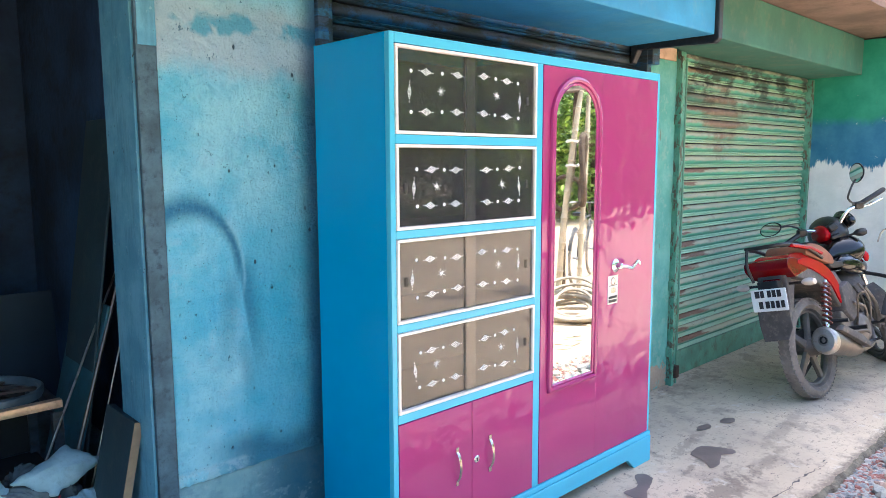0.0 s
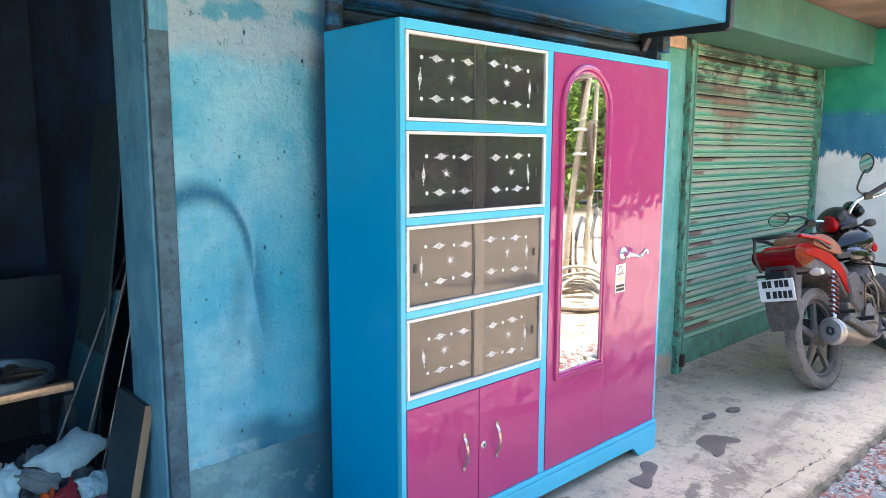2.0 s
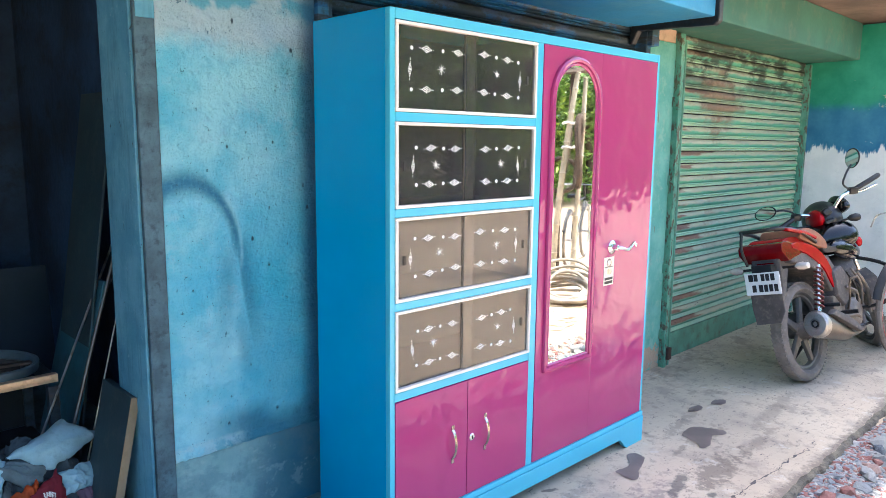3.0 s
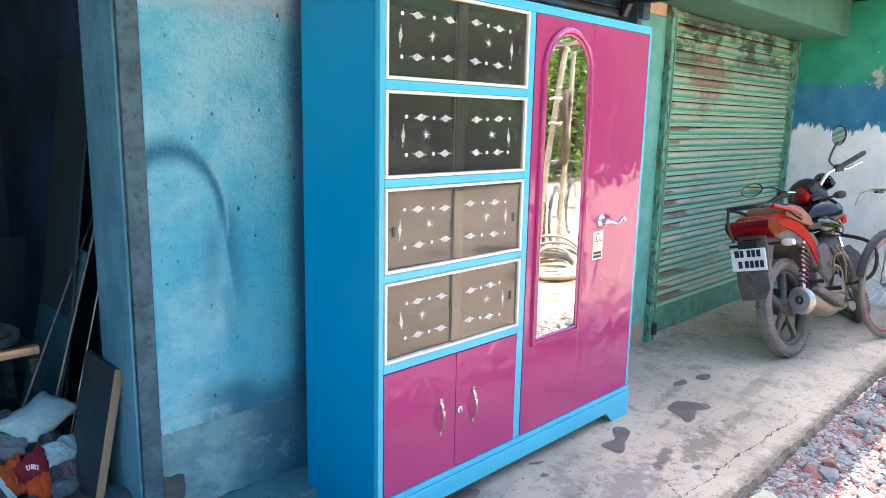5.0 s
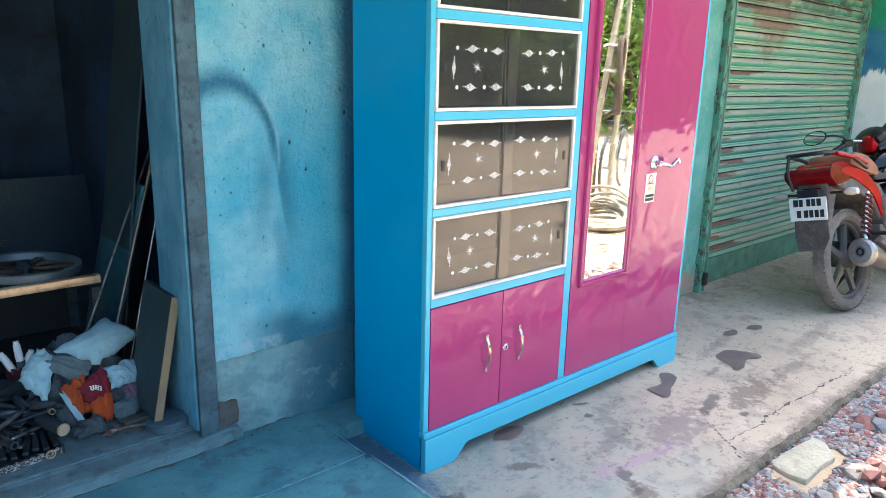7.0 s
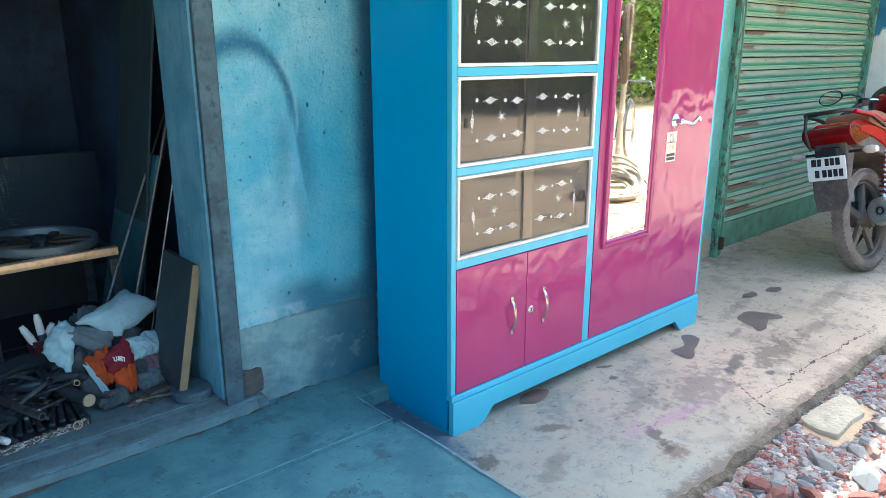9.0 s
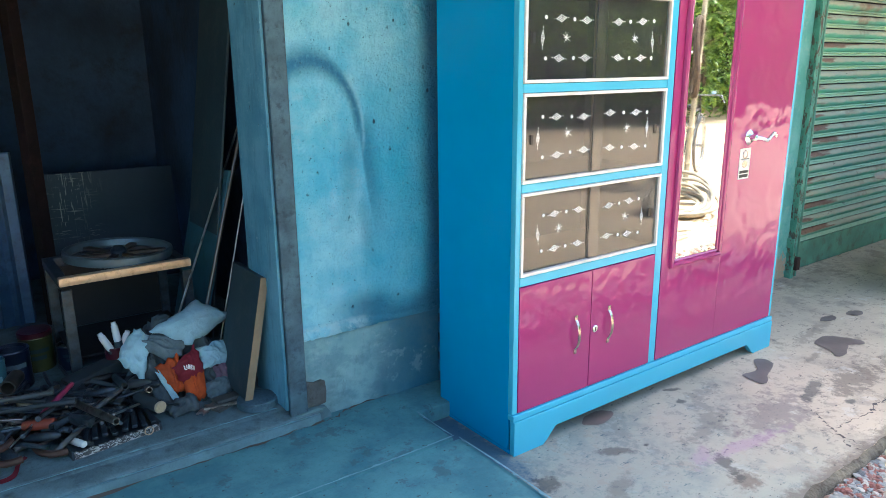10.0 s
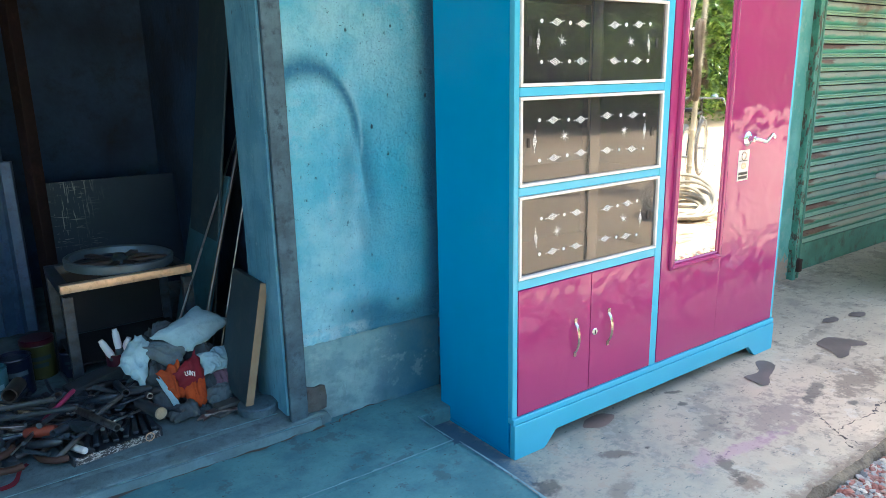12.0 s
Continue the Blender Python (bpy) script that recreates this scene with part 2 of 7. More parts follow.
def wall_blue_material():
    """Pale blue limewash with a sprayed blue hooked stripe, darker blue near the cupboard, darker low down."""
    n = Nodes("sprayed blue wall")
    x, y, z = n.xyz()
    blotch, fine = n.noise(2.6, 6, 0.62), n.noise(26, 6, 0.7)
    base = n.mix(n.step(blotch, 0.35, 0.68), lin(86, 184, 214), lin(156, 216, 230))
    # fine light and dark mottling: the plaster's relief shading put into the colour
    base = n.mix(n.math("MULTIPLY", n.step(fine, 0.5, 0.75), 0.5), base, lin(50, 155, 192))
    base = n.mix(n.math("MULTIPLY", n.step(n.noise(13, 6, 0.75), 0.53, 0.66), 0.4), base, lin(166, 212, 228))
    base = n.mix(n.math("MULTIPLY", n.step(n.noise(1.0, 5, 0.7, stretch=(60, 60, 14)), 0.56, 0.72), 0.3), base, lin(74, 150, 182))
    # bare whitish and ochre patch near the top, with a blue daub in it
    zz = n.math("ADD", z, n.math("MULTIPLY", n.math("SUBTRACT", blotch, 0.5), 0.25))
    top = n.math("MULTIPLY", n.step(zz, 1.70, 1.79), n.step(zz, 2.02, 1.93))
    base = n.mix(n.math("MULTIPLY", top, 0.6), base, lin(184, 190, 198))
    daub = n.math("MULTIPLY", n.step(zz, 1.86, 1.885), n.step(zz, 1.945, 1.91))
    base = n.mix(n.math("MULTIPLY", daub, n.step(n.noise(7, 3), 0.42, 0.52)), base, lin(95, 168, 196))
    # smooth sprayed cyan right of the hook; darker blue towards the cupboard
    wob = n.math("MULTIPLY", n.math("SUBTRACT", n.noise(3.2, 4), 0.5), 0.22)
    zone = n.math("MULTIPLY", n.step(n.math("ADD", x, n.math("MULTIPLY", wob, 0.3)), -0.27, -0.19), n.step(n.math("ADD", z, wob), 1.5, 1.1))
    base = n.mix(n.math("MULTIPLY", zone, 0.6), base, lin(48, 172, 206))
    near_cupboard = n.step(n.math("ADD", x, n.math("MULTIPLY", wob, 0.25)), -0.02, 0.070)
    base = n.mix(n.math("MULTIPLY", near_cupboard, 0.8), base, lin(14, 72, 112))
    # hooked stripe: a half ring, wider at its start, then two fading tails
    dx, dz = n.math("DIVIDE", n.math("ADD", x, 0.420), 0.175), n.math("DIVIDE", n.math("SUBTRACT", z, 1.06), 0.235)
    ring = n.math("SQRT", n.math("ADD", n.math("MULTIPLY", dx, dx), n.math("MULTIPLY", dz, dz)))
    ringd = n.math("ABSOLUTE", n.math("SUBTRACT", ring, 1.0))
    wide = n.step(x, -0.45, -0.26, 0.30, 0.16)
    ringm = n.math("MULTIPLY", n.step(ringd, wide, 0.0), n.step(z, 0.98, 1.12))
    drop = n.math("SUBTRACT", 1.06, z)
    tail_x = n.math("SUBTRACT", x, n.math("MULTIPLY_ADD", drop, 0.14, -0.243))
    tail = n.math("MULTIPLY", n.math("MULTIPLY", n.step(tail_x, -0.012, 0.004), n.step(tail_x, 0.085, 0.004)), n.math("MULTIPLY", n.step(z, 0.60, 0.95), n.step(z, 1.16, 1.06)))
    tail2_x = n.math("ABSOLUTE", n.math("SUBTRACT", x, n.math("MULTIPLY_ADD", drop, -0.09, -0.275)))
    tail2 = n.math("MULTIPLY", n.step(tail2_x, 0.06, 0.0), n.math("MULTIPLY", n.step(z, 0.60, 0.98), n.step(z, 1.12, 1.0)))
    tail3_x = n.math("ABSOLUTE", n.math("SUBTRACT", x, n.math("MULTIPLY_ADD", n.math("SUBTRACT", 0.85, z), 0.12, -0.245)))
    tail3 = n.math("MULTIPLY", n.step(tail3_x, 0.05, 0.0), n.math("MULTIPLY", n.step(z, 0.55, 0.72), n.step(z, 0.90, 0.78)))
    hook = n.math("MAXIMUM", n.math("MAXIMUM", ringm, n.math("MULTIPLY", tail3, 0.35)), n.math("MAXIMUM", n.math("MULTIPLY", tail, 0.75), n.math("MULTIPLY", tail2, 0.45)))
    hook = n.math("MULTIPLY", hook, n.step(n.noise(60, 3), 0.2, 0.55, 0.75, 1.0))
    base = n.mix(n.math("MULTIPLY", hook, 0.9), base, lin(26, 104, 142))
    # pale glint put into the colour along the hook's outer right edge
    glint = n.math("MULTIPLY", n.step(n.math("ABSOLUTE", n.math("SUBTRACT", ring, 1.10)), 0.06, 0.0), n.math("MULTIPLY", n.step(x, -0.31, -0.27), n.step(z, 0.95, 1.05)))
    base = n.mix(n.math("MULTIPLY", glint, 0.45), base, lin(150, 208, 226))
    # sprayed band low down
    low = n.step(n.math("ADD", z, wob), 0.52, 0.43)
    lowx = n.step(x, -0.45, -0.2)
    base = n.mix(n.math("MULTIPLY", n.math("MULTIPLY", low, lowx), 0.75), base, lin(30, 92, 118))
    ledge = n.math("MULTIPLY", n.step(n.math("ADD", z, n.math("MULTIPLY", wob, 0.15)), 0.418, 0.40), n.step(n.math("ADD", x, wob), -0.18, -0.30))
    base = n.mix(n.math("MULTIPLY", n.math("MULTIPLY", ledge, n.step(n.noise(22, 5, 0.7), 0.40, 0.56)), 0.55), base, lin(176, 208, 216))
    # chips showing grey plaster, and small pits whose shade is put into the colour
    chip = n.math("MAXIMUM", n.step(n.noise(40, 5, 0.72, stretch=(1, 1, 0.6)), 0.655, 0.675), n.step(n.noise(90, 4, 0.72), 0.66, 0.69))
    base = n.mix(n.math("MULTIPLY", chip, 0.75), base, lin(44, 96, 124))
    white = n.step(n.noise(48, 5, 0.75), 0.66, 0.72)
    base = n.mix(n.math("MULTIPLY", white, 0.5), base, lin(205, 224, 230))
    cell = n.voronoi(17, co=n.scaled(n.co, (1.0, 1.0, 0.62)))
    pock = n.math("MULTIPLY", n.step(n.math("ADD", cell, n.math("MULTIPLY", n.noise(120, 3), 0.10)), 0.155, 0.115), n.step(n.noise(9, 3), 0.50, 0.58))
    base = n.mix(n.math("MULTIPLY", pock, 0.9), base, lin(24, 62, 82))
    chip = n.math("MAXIMUM", chip, pock)
    h = n.math("ADD", n.math("MULTIPLY", n.noise(42, 6, 0.7), 0.8), n.math("MULTIPLY", chip, -0.9))
    pit = n.step(n.noise(60, 5, 0.75), 0.66, 0.74)
    h = n.math("SUBTRACT", h, n.math("MULTIPLY", pit, 0.5))
    nm = n.bump(h, 0.018, 1.0, n.bump(n.noise(7, 5, 0.6), 0.035, 0.8))
    return n.done(base, 0.72, 0.0, nm)


def plinth_material():
    n = Nodes("cement plinth")
    x, y, z = n.xyz()
    a, f = n.noise(5, 6, 0.65), n.noise(40, 5, 0.7)
    col = n.mix(n.step(a, 0.3, 0.7), lin(108, 152, 160), lin(140, 176, 180))
    right_blue = n.step(n.math("ADD", x, n.math("MULTIPLY", a, 0.3)), -0.12, 0.12)
    col = n.mix(right_blue, col, lin(40, 100, 124))
    col = n.mix(n.math("MULTIPLY", n.step(n.noise(4.2, 6, 0.7), 0.46, 0.70), 0.45), col, lin(98, 120, 128))
    col = n.mix(n.math("MULTIPLY", n.step(n.noise(11, 5, 0.7), 0.50, 0.72), 0.35), col, lin(80, 112, 120))
    col = n.mix(n.math("MULTIPLY", n.step(n.noise(1.0, 6, 0.7, stretch=(30, 30, 9)), 0.58, 0.70), 0.3), col, lin(74, 94, 100))
    col = n.mix(n.math("MULTIPLY", n.step(n.noise(7, 7, 0.78), 0.56, 0.62), 0.4), col, lin(150, 178, 182))
    col = n.mix(n.math("MULTIPLY", n.step(n.noise(2.6, 6, 0.7, stretch=(1, 1, 1.7)), 0.50, 0.58), 0.35), col, lin(66, 110, 124))
    brown = n.math("MULTIPLY", n.step(n.math("ADD", z, n.math("MULTIPLY", a, 0.2)), 0.38, 0.22), n.step(n.math("ADD", x, n.math("MULTIPLY", a, 0.3)), -0.14, -0.34))
    col = n.mix(n.math("MULTIPLY", brown, 0.5), col, lin(104, 100, 94))
    return n.done(col, 0.85, 0.0, n.bump(f, 0.003, 0.8, n.bump(a, 0.01, 0.5)))


def concrete_material(name, blue):
    """Worn cement floor with damp blotches, hairline cracks and blown-over blue paint on one side."""
    n = Nodes(name)
    x, y, z = n.xyz()
    big, mid, fine = n.noise(1.1, 6, 0.6), n.noise(5.5, 6, 0.65), n.noise(70, 5, 0.7)
    col = n.mix(n.step(big, 0.32, 0.68), lin(180, 162, 139), lin(202, 182, 156))
    col = n.mix(n.math("MULTIPLY", n.step(mid, 0.50, 0.68), 0.6), col, lin(146, 128, 112))
    col = n.mix(n.math("MULTIPLY", n.step(n.noise(3.4, 7, 0.72), 0.55, 0.62), 0.5), col, lin(128, 112, 98))
    col = n.mix(n.math("MULTIPLY", n.step(n.noise(11, 6, 0.75, stretch=(1, 2.2, 1)), 0.59, 0.63), 0.5), col, lin(108, 96, 86))
    col = n.mix(n.math("MULTIPLY", n.step(fine, 0.6, 0.78), 0.4), col, lin(220, 206, 188))
    col = n.mix(n.math("MULTIPLY", n.step(n.noise(16, 7, 0.75), 0.55, 0.62), 0.4), col, lin(124, 112, 102))
    col = n.mix(n.math("MULTIPLY", n.step(n.noise(1.0, 6, 0.7, stretch=(16, 40, 10)), 0.61, 0.65), 0.8), col, lin(88, 80, 76))
    col = n.mix(n.math("MULTIPLY", n.step(n.noise(7, 6, 0.7), 0.58, 0.66), 0.4), col, lin(208, 198, 182))
    wob = n.math("MULTIPLY", n.math("SUBTRACT", n.noise(2.4, 5), 0.5), 0.9)
    bluef = n.math("MULTIPLY", n.step(n.math("ADD", x, wob), 1.5, -0.05), blue)
    sprayed = n.mix(n.step(mid, 0.35, 0.65), lin(58, 119, 131), lin(88, 145, 151))
    sprayed = n.mix(n.math("MULTIPLY", n.step(fine, 0.5, 0.7), 0.4), sprayed, lin(62, 104, 112))
    sprayed = n.mix(n.math("MULTIPLY", n.step(n.noise(9, 6, 0.72), 0.57, 0.62), 0.55), sprayed, lin(58, 86, 98))
    col = n.mix(bluef, col, sprayed)
    # single stains: sprayed violet, brown damp, spilled oil; dark blue strip beside the cupboard
    warp = n.math("SUBTRACT", n.noise(14, 5, 0.7), 0.5)
    warp2 = n.math("SUBTRACT", n.noise(38, 4, 0.7), 0.5)

    def stain(cx, cy, rx, ry, turn, amount, tint, ragged=1.5):
        c, s = math.cos(radians(turn)), math.sin(radians(turn))
        px, py = n.math("SUBTRACT", x, cx), n.math("SUBTRACT", y, cy)
        u = n.math("ADD", n.math("MULTIPLY", px, c / rx), n.math("MULTIPLY", py, s / rx))
        v = n.math("ADD", n.math("MULTIPLY", px, -s / ry), n.math("MULTIPLY", py, c / ry))
        d = n.math("SQRT", n.math("ADD", n.math("MULTIPLY", u, u), n.math("MULTIPLY", v, v)))
        d = n.math("ADD", d, n.math("ADD", n.math("MULTIPLY", warp, ragged * 1.6), n.math("MULTIPLY", warp2, ragged)))
        return n.mix(n.math("MULTIPLY", n.step(d, 1.15, 0.45), amount), col, tint)
    if blue < 0.9:
        brown, dark, violet = lin(118, 104, 90), lin(80, 77, 74), lin(172, 122, 160)
        for row in ((1.00, -0.37, 0.24, 0.10, 8, 0.65, lin(134, 118, 113), 2.4), (1.30, -0.36, 0.16, 0.035, 14, 0.7, dark), (1.55, -0.42, 0.26, 0.07, 4, 0.7, brown, 2.6), (0.70, -0.28, 0.20, 0.05, 12, 0.35, dark, 2.6), (1.95, -0.42, 0.30, 0.04, 2, 0.45, brown, 2.6), (1.9, -0.05, 0.25, 0.03, 8, 0.4, brown, 2.6),
                    (0.69, -0.435, 0.23, 0.030, -5, 0.34, violet, 1.3), (0.50, -0.39, 0.09, 0.03, 30, 0.28, violet, 1.2), (0.495, -0.555, 0.07, 0.05, 10, 0.75, brown), (0.52, -0.485, 0.085, 0.03, 65, 0.7, dark, 2.5),
                    (0.297, -0.193, 0.075, 0.028, -30, 0.65, dark), (0.84, -0.015, 0.05, 0.013, -25, 0.8, dark), (0.79, -0.104, 0.025, 0.016, 0, 0.8, dark), (0.417, -0.231, 0.015, 0.010, 0, 0.9, dark),
                    (-0.06, 0.20, 0.085, 0.42, 0, 0.85, lin(34, 88, 116), 0.8), (-0.02, -0.20, 0.05, 0.045, 60, 0.7, dark), (1.31, -0.50, 0.03, 0.022, 0, 0.8, dark), (0.12, -0.36, 0.12, 0.04, 25, 0.4, dark), (1.62, -0.20, 0.10, 0.02, 10, 0.55, brown), (2.5, -0.30, 0.4, 0.05, 6, 0.4, brown), (2.85, 0.40, 0.45, 0.10, 4, 0.3, brown, 2.4)):
            col = stain(*row)
        edge = n.math("ADD", n.math("SUBTRACT", y, 0.0), n.math("MULTIPLY", n.math("ADD", warp, warp2), 0.10))
        col = n.mix(n.math("MULTIPLY", n.step(edge, -0.655, -0.70), 0.7), col, lin(104, 90, 78))
    speck = n.step(n.noise(46, 3, 0.6, stretch=(1, 1.6, 1)), 0.675, 0.70)
    col = n.mix(n.math("MULTIPLY", speck, 0.8), col, lin(54, 52, 52))
    h = n.math("SUBTRACT", n.math("MULTIPLY", fine, 0.6), n.math("MULTIPLY", speck, 0.4))
    rough = n.step(mid, 0.45, 0.75, 0.82, 0.6)
    return n.done(col, rough, 0.0, n.bump(h, 0.003, 0.9, n.bump(mid, 0.006, 0.5)))


def shutter_material(name, paint, worn, dust, rust, amount, pitch=0.081, foot=0.176):
    """Slat paint: pale beads with a painted highlight, dust and rust on the upper curve, a brown line in each joint."""
    n = Nodes(name, placed=True)
    x, y, z = n.xyz()
    blot, fine = n.noise(3.2, 6, 0.68), n.noise(60, 5, 0.7)
    ragged = n.noise(1.0, 5, 0.7, stretch=(9, 1, 40))
    ph = n.math("FRACT", n.math("DIVIDE", n.math("SUBTRACT", z, foot), pitch))
    col = n.mix(n.step(n.noise(1.0, 5, 0.65, stretch=(2.2, 1, 14)), 0.38, 0.66), paint, tuple(c * 0.8 for c in paint[:3]) + (1,))
    # worn, pale beads: the highlight on their ribs is put into the colour
    bead_shine = n.math("MULTIPLY", n.step(ph, 0.36, 0.31), n.step(ragged, 0.22, 0.42, 0.45, 1.0))
    col = n.mix(n.math("MULTIPLY", bead_shine, 0.8), col, worn)
    # dust, and rust spreading from the guide and from a stain near the top
    wobble = n.math("MULTIPLY", n.math("SUBTRACT", ragged, 0.5), 0.5)
    upper = n.math("MULTIPLY", n.step(n.math("ADD", ph, wobble), 0.50, 0.72), n.step(ph, 0.985, 0.955))
    col = n.mix(n.math("MULTIPLY", n.math("MULTIPLY", upper, n.step(blot, 0.25, 0.5, 0.7, 1.0)), amount), col, dust)
    reach = n.noise(1.0, 4, 0.6, stretch=(1.2, 1, 12.4))
    near = n.math("SUBTRACT", n.math("MULTIPLY", n.math("SUBTRACT", reach, 0.5), 2.4), n.math("SUBTRACT", x, 3.03))
    sx, sz = n.math("SUBTRACT", x, 3.42), n.math("SUBTRACT", z, 1.72)
    sd = n.math("SQRT", n.math("ADD", n.math("MULTIPLY", sx, sx), n.math("MULTIPLY", n.math("MULTIPLY", sz, sz), 3.0)))
    stain = n.step(n.math("ADD", sd, n.math("MULTIPLY", n.math("SUBTRACT", blot, 0.5), 1.3)), 0.42, 0.12)
    r = n.math("MULTIPLY", n.step(near, -0.08, 0.10), upper)
    r = n.math("MAXIMUM", r, n.math("MULTIPLY", stain, n.step(ph, 0.25, 0.5, 0.35, 0.9)))
    r = n.math("MAXIMUM", r, n.math("MULTIPLY", n.math("MULTIPLY", upper, n.step(blot, 0.54, 0.66)), 0.45))
    col = n.mix(n.math("MULTIPLY", r, amount), col, n.mix(n.step(fine, 0.3, 0.7), rust, tuple(c * 0.72 for c in rust[:3]) + (1,)))
    # joint line, black chips, mould that also paints in the shade under the beam
    joint = n.math("MULTIPLY", n.math("MAXIMUM", n.step(ph, 0.945, 0.965), n.step(ph, 0.03, 0.012)), n.step(n.noise(1.0, 5, 0.7, stretch=(3, 1, 12)), 0.15, 0.35, 0.5, 1.0))
    chips = n.step(n.noise(1.0, 6, 0.72, stretch=(7, 1, 60)), 0.655, 0.68)
    mould_shade = n.math("MULTIPLY", n.step(n.noise(1.0, 6, 0.75, stretch=(3.2, 1, 6)), 0.44, 0.54), n.step(z, 1.66, 1.95))
    col = n.mix(n.math("MULTIPLY", mould_shade, 0.85), col, lin(44, 48, 42))
    col = n.mix(n.math("MULTIPLY", n.math("MAXIMUM", joint, n.math("MULTIPLY", chips, 0.8)), amount), col, lin(54, 38, 32))
    return n.done(col, n.step(r, 0.0, 1.0, 0.5, 0.85), 0.0, n.bump(fine, 0.001, 0.7))


M_WALL = wall_blue_material()
M_PLINTH = plinth_material()
M_FLOOR = concrete_material("cement floor", 0.46)
M_SLAB = concrete_material("sprayed cement slab", 0.95)
M_SHUT_G = shutter_material("green shutter paint", lin(92, 168, 138), lin(196, 222, 192), lin(172, 172, 146), lin(138, 108, 90), 1.0)
M_SHUT_B = shutter_material("blue shutter paint", lin(28, 96, 146), lin(60, 120, 156), lin(64, 104, 132), lin(92, 82, 80), 0.6)


def pier_material():
    n = Nodes("flaking turquoise paint")
    x, y, z = n.xyz()
    a, f = n.noise(5, 6, 0.65), n.noise(48, 5, 0.7)
    col = n.mix(n.step(a, 0.35, 0.68), lin(88, 156, 142), lin(118, 178, 164))
    col = n.mix(n.math("MULTIPLY", n.step(n.noise(16, 5, 0.7), 0.54, 0.66), 0.45), col, lin(150, 176, 160))
    flake = n.math("ADD", n.math("MULTIPLY", n.step(z, 0.34, 0.02), 0.22), n.noise(9, 6, 0.75))
    bare = n.step(flake, 0.66, 0.69)
    col = n.mix(bare, col, n.mix(f, lin(150, 124, 104), lin(190, 172, 150)))
    rust = n.step(n.noise(1.0, 5, 0.7, stretch=(22, 22, 5)), 0.64, 0.68)
    col = n.mix(n.math("MULTIPLY", rust, 0.7), col, lin(98, 80, 62))
    h = n.math("SUBTRACT", n.math("MULTIPLY", f, 0.5), n.math("MULTIPLY", bare, 0.5))
    return n.done(col, 0.75, 0.0, n.bump(h, 0.004, 0.9))


M_PIER = pier_material()
M_GREEN = plain("green wall paint", lin(70, 118, 102), 0.75, 0, 0.16, 3, 50, lin(120, 126, 106), 0.5, 0.002)


def guide_material():
    n = Nodes("flaking green guide paint")
    f = n.noise(60, 5, 0.7)
    col = n.mix(n.step(n.noise(8, 5, 0.65), 0.35, 0.65), lin(72, 134, 112), lin(112, 166, 142))
    flake = n.step(n.noise(1.0, 6, 0.75, stretch=(34, 34, 14)), 0.52, 0.57)
    col = n.mix(n.math("MULTIPLY", flake, 0.9), col, n.mix(f, lin(78, 60, 48), lin(112, 94, 80)))
    return n.done(col, n.step(flake, 0.0, 1.0, 0.5, 0.85), 0.0, n.bump(n.math("SUBTRACT", f, flake), 0.0015, 0.8))


M_GREEN_D = guide_material()
M_HOOD = plain("blue hood paint", lin(64, 148, 190), 0.6, 0, 0.15, 3, 50, lin(112, 160, 180), 0.5, 0.0015)
M_JAMB = plain("grey cement jamb", lin(74, 100, 112), 0.85, 0, 0.3, 12, 110, lin(44, 60, 70), 0.85, 0.004)


def reveal_material():
    n = Nodes("scuffed blue reveal")
    a, f = n.noise(6, 6, 0.65), n.noise(70, 5, 0.7)
    col = n.mix(n.step(a, 0.32, 0.68), lin(82, 144, 170), lin(112, 168, 190))
    col = n.mix(n.math("MULTIPLY", n.step(n.noise(1.0, 5, 0.7, stretch=(24, 24, 4)), 0.50, 0.66), 0.4), col, lin(58, 108, 128))
    nick = n.step(n.noise(1.0, 4, 0.7, stretch=(62, 62, 22)), 0.665, 0.69)
    col = n.mix(n.math("MULTIPLY", nick, 0.85), col, lin(30, 44, 54))
    col = n.mix(n.math("MULTIPLY", n.step(n.noise(40, 5, 0.75), 0.62, 0.68), 0.5), col, lin(150, 190, 202))
    h = n.math("SUBTRACT", n.math("MULTIPLY", f, 0.4), n.math("MULTIPLY", nick, 0.6))
    return n.done(col, 0.8, 0.0, n.bump(h, 0.004, 0.9, n.bump(a, 0.01, 0.5)))


M_REVEAL = reveal_material()
M_SOFFIT = plain("stained soffit", lin(124, 102, 90), 0.9, 0, 0.3, 3, 40, lin(96, 78, 70), 0.6, 0.003)
M_PINKISH = plain("bare plaster", lin(206, 172, 146), 0.85, 0, 0.12, 6, 60, lin(150, 120, 100), 0.5, 0.002)
M_SHOPWALL = plain("dark blue-grey wall", lin(46, 70, 102), 0.85, 0, 0.45, 2.5, 30, lin(34, 40, 48), 0.7, 0.004)
M_SHOPFLOOR = plain("dusty shop floor", lin(92, 116, 122), 0.85, 0, 0.25, 8, 80, lin(46, 58, 64), 0.7, 0.003)
M_BLUEPIPE = plain("blue steel", lin(76, 108, 146), 0.45, 0.3, 0.25, 8, 60, lin(50, 44, 42), 0.5)
M_REDRUST = plain("red rusty steel", lin(30, 20, 24), 0.75, 0.2, 0.35, 9, 60, lin(60, 40, 38), 0.7, 0.001)
M_RUST = plain("rusty steel", lin(78, 58, 50), 0.75, 0.3, 0.35, 9, 60, lin(52, 38, 34), 0.7, 0.001)


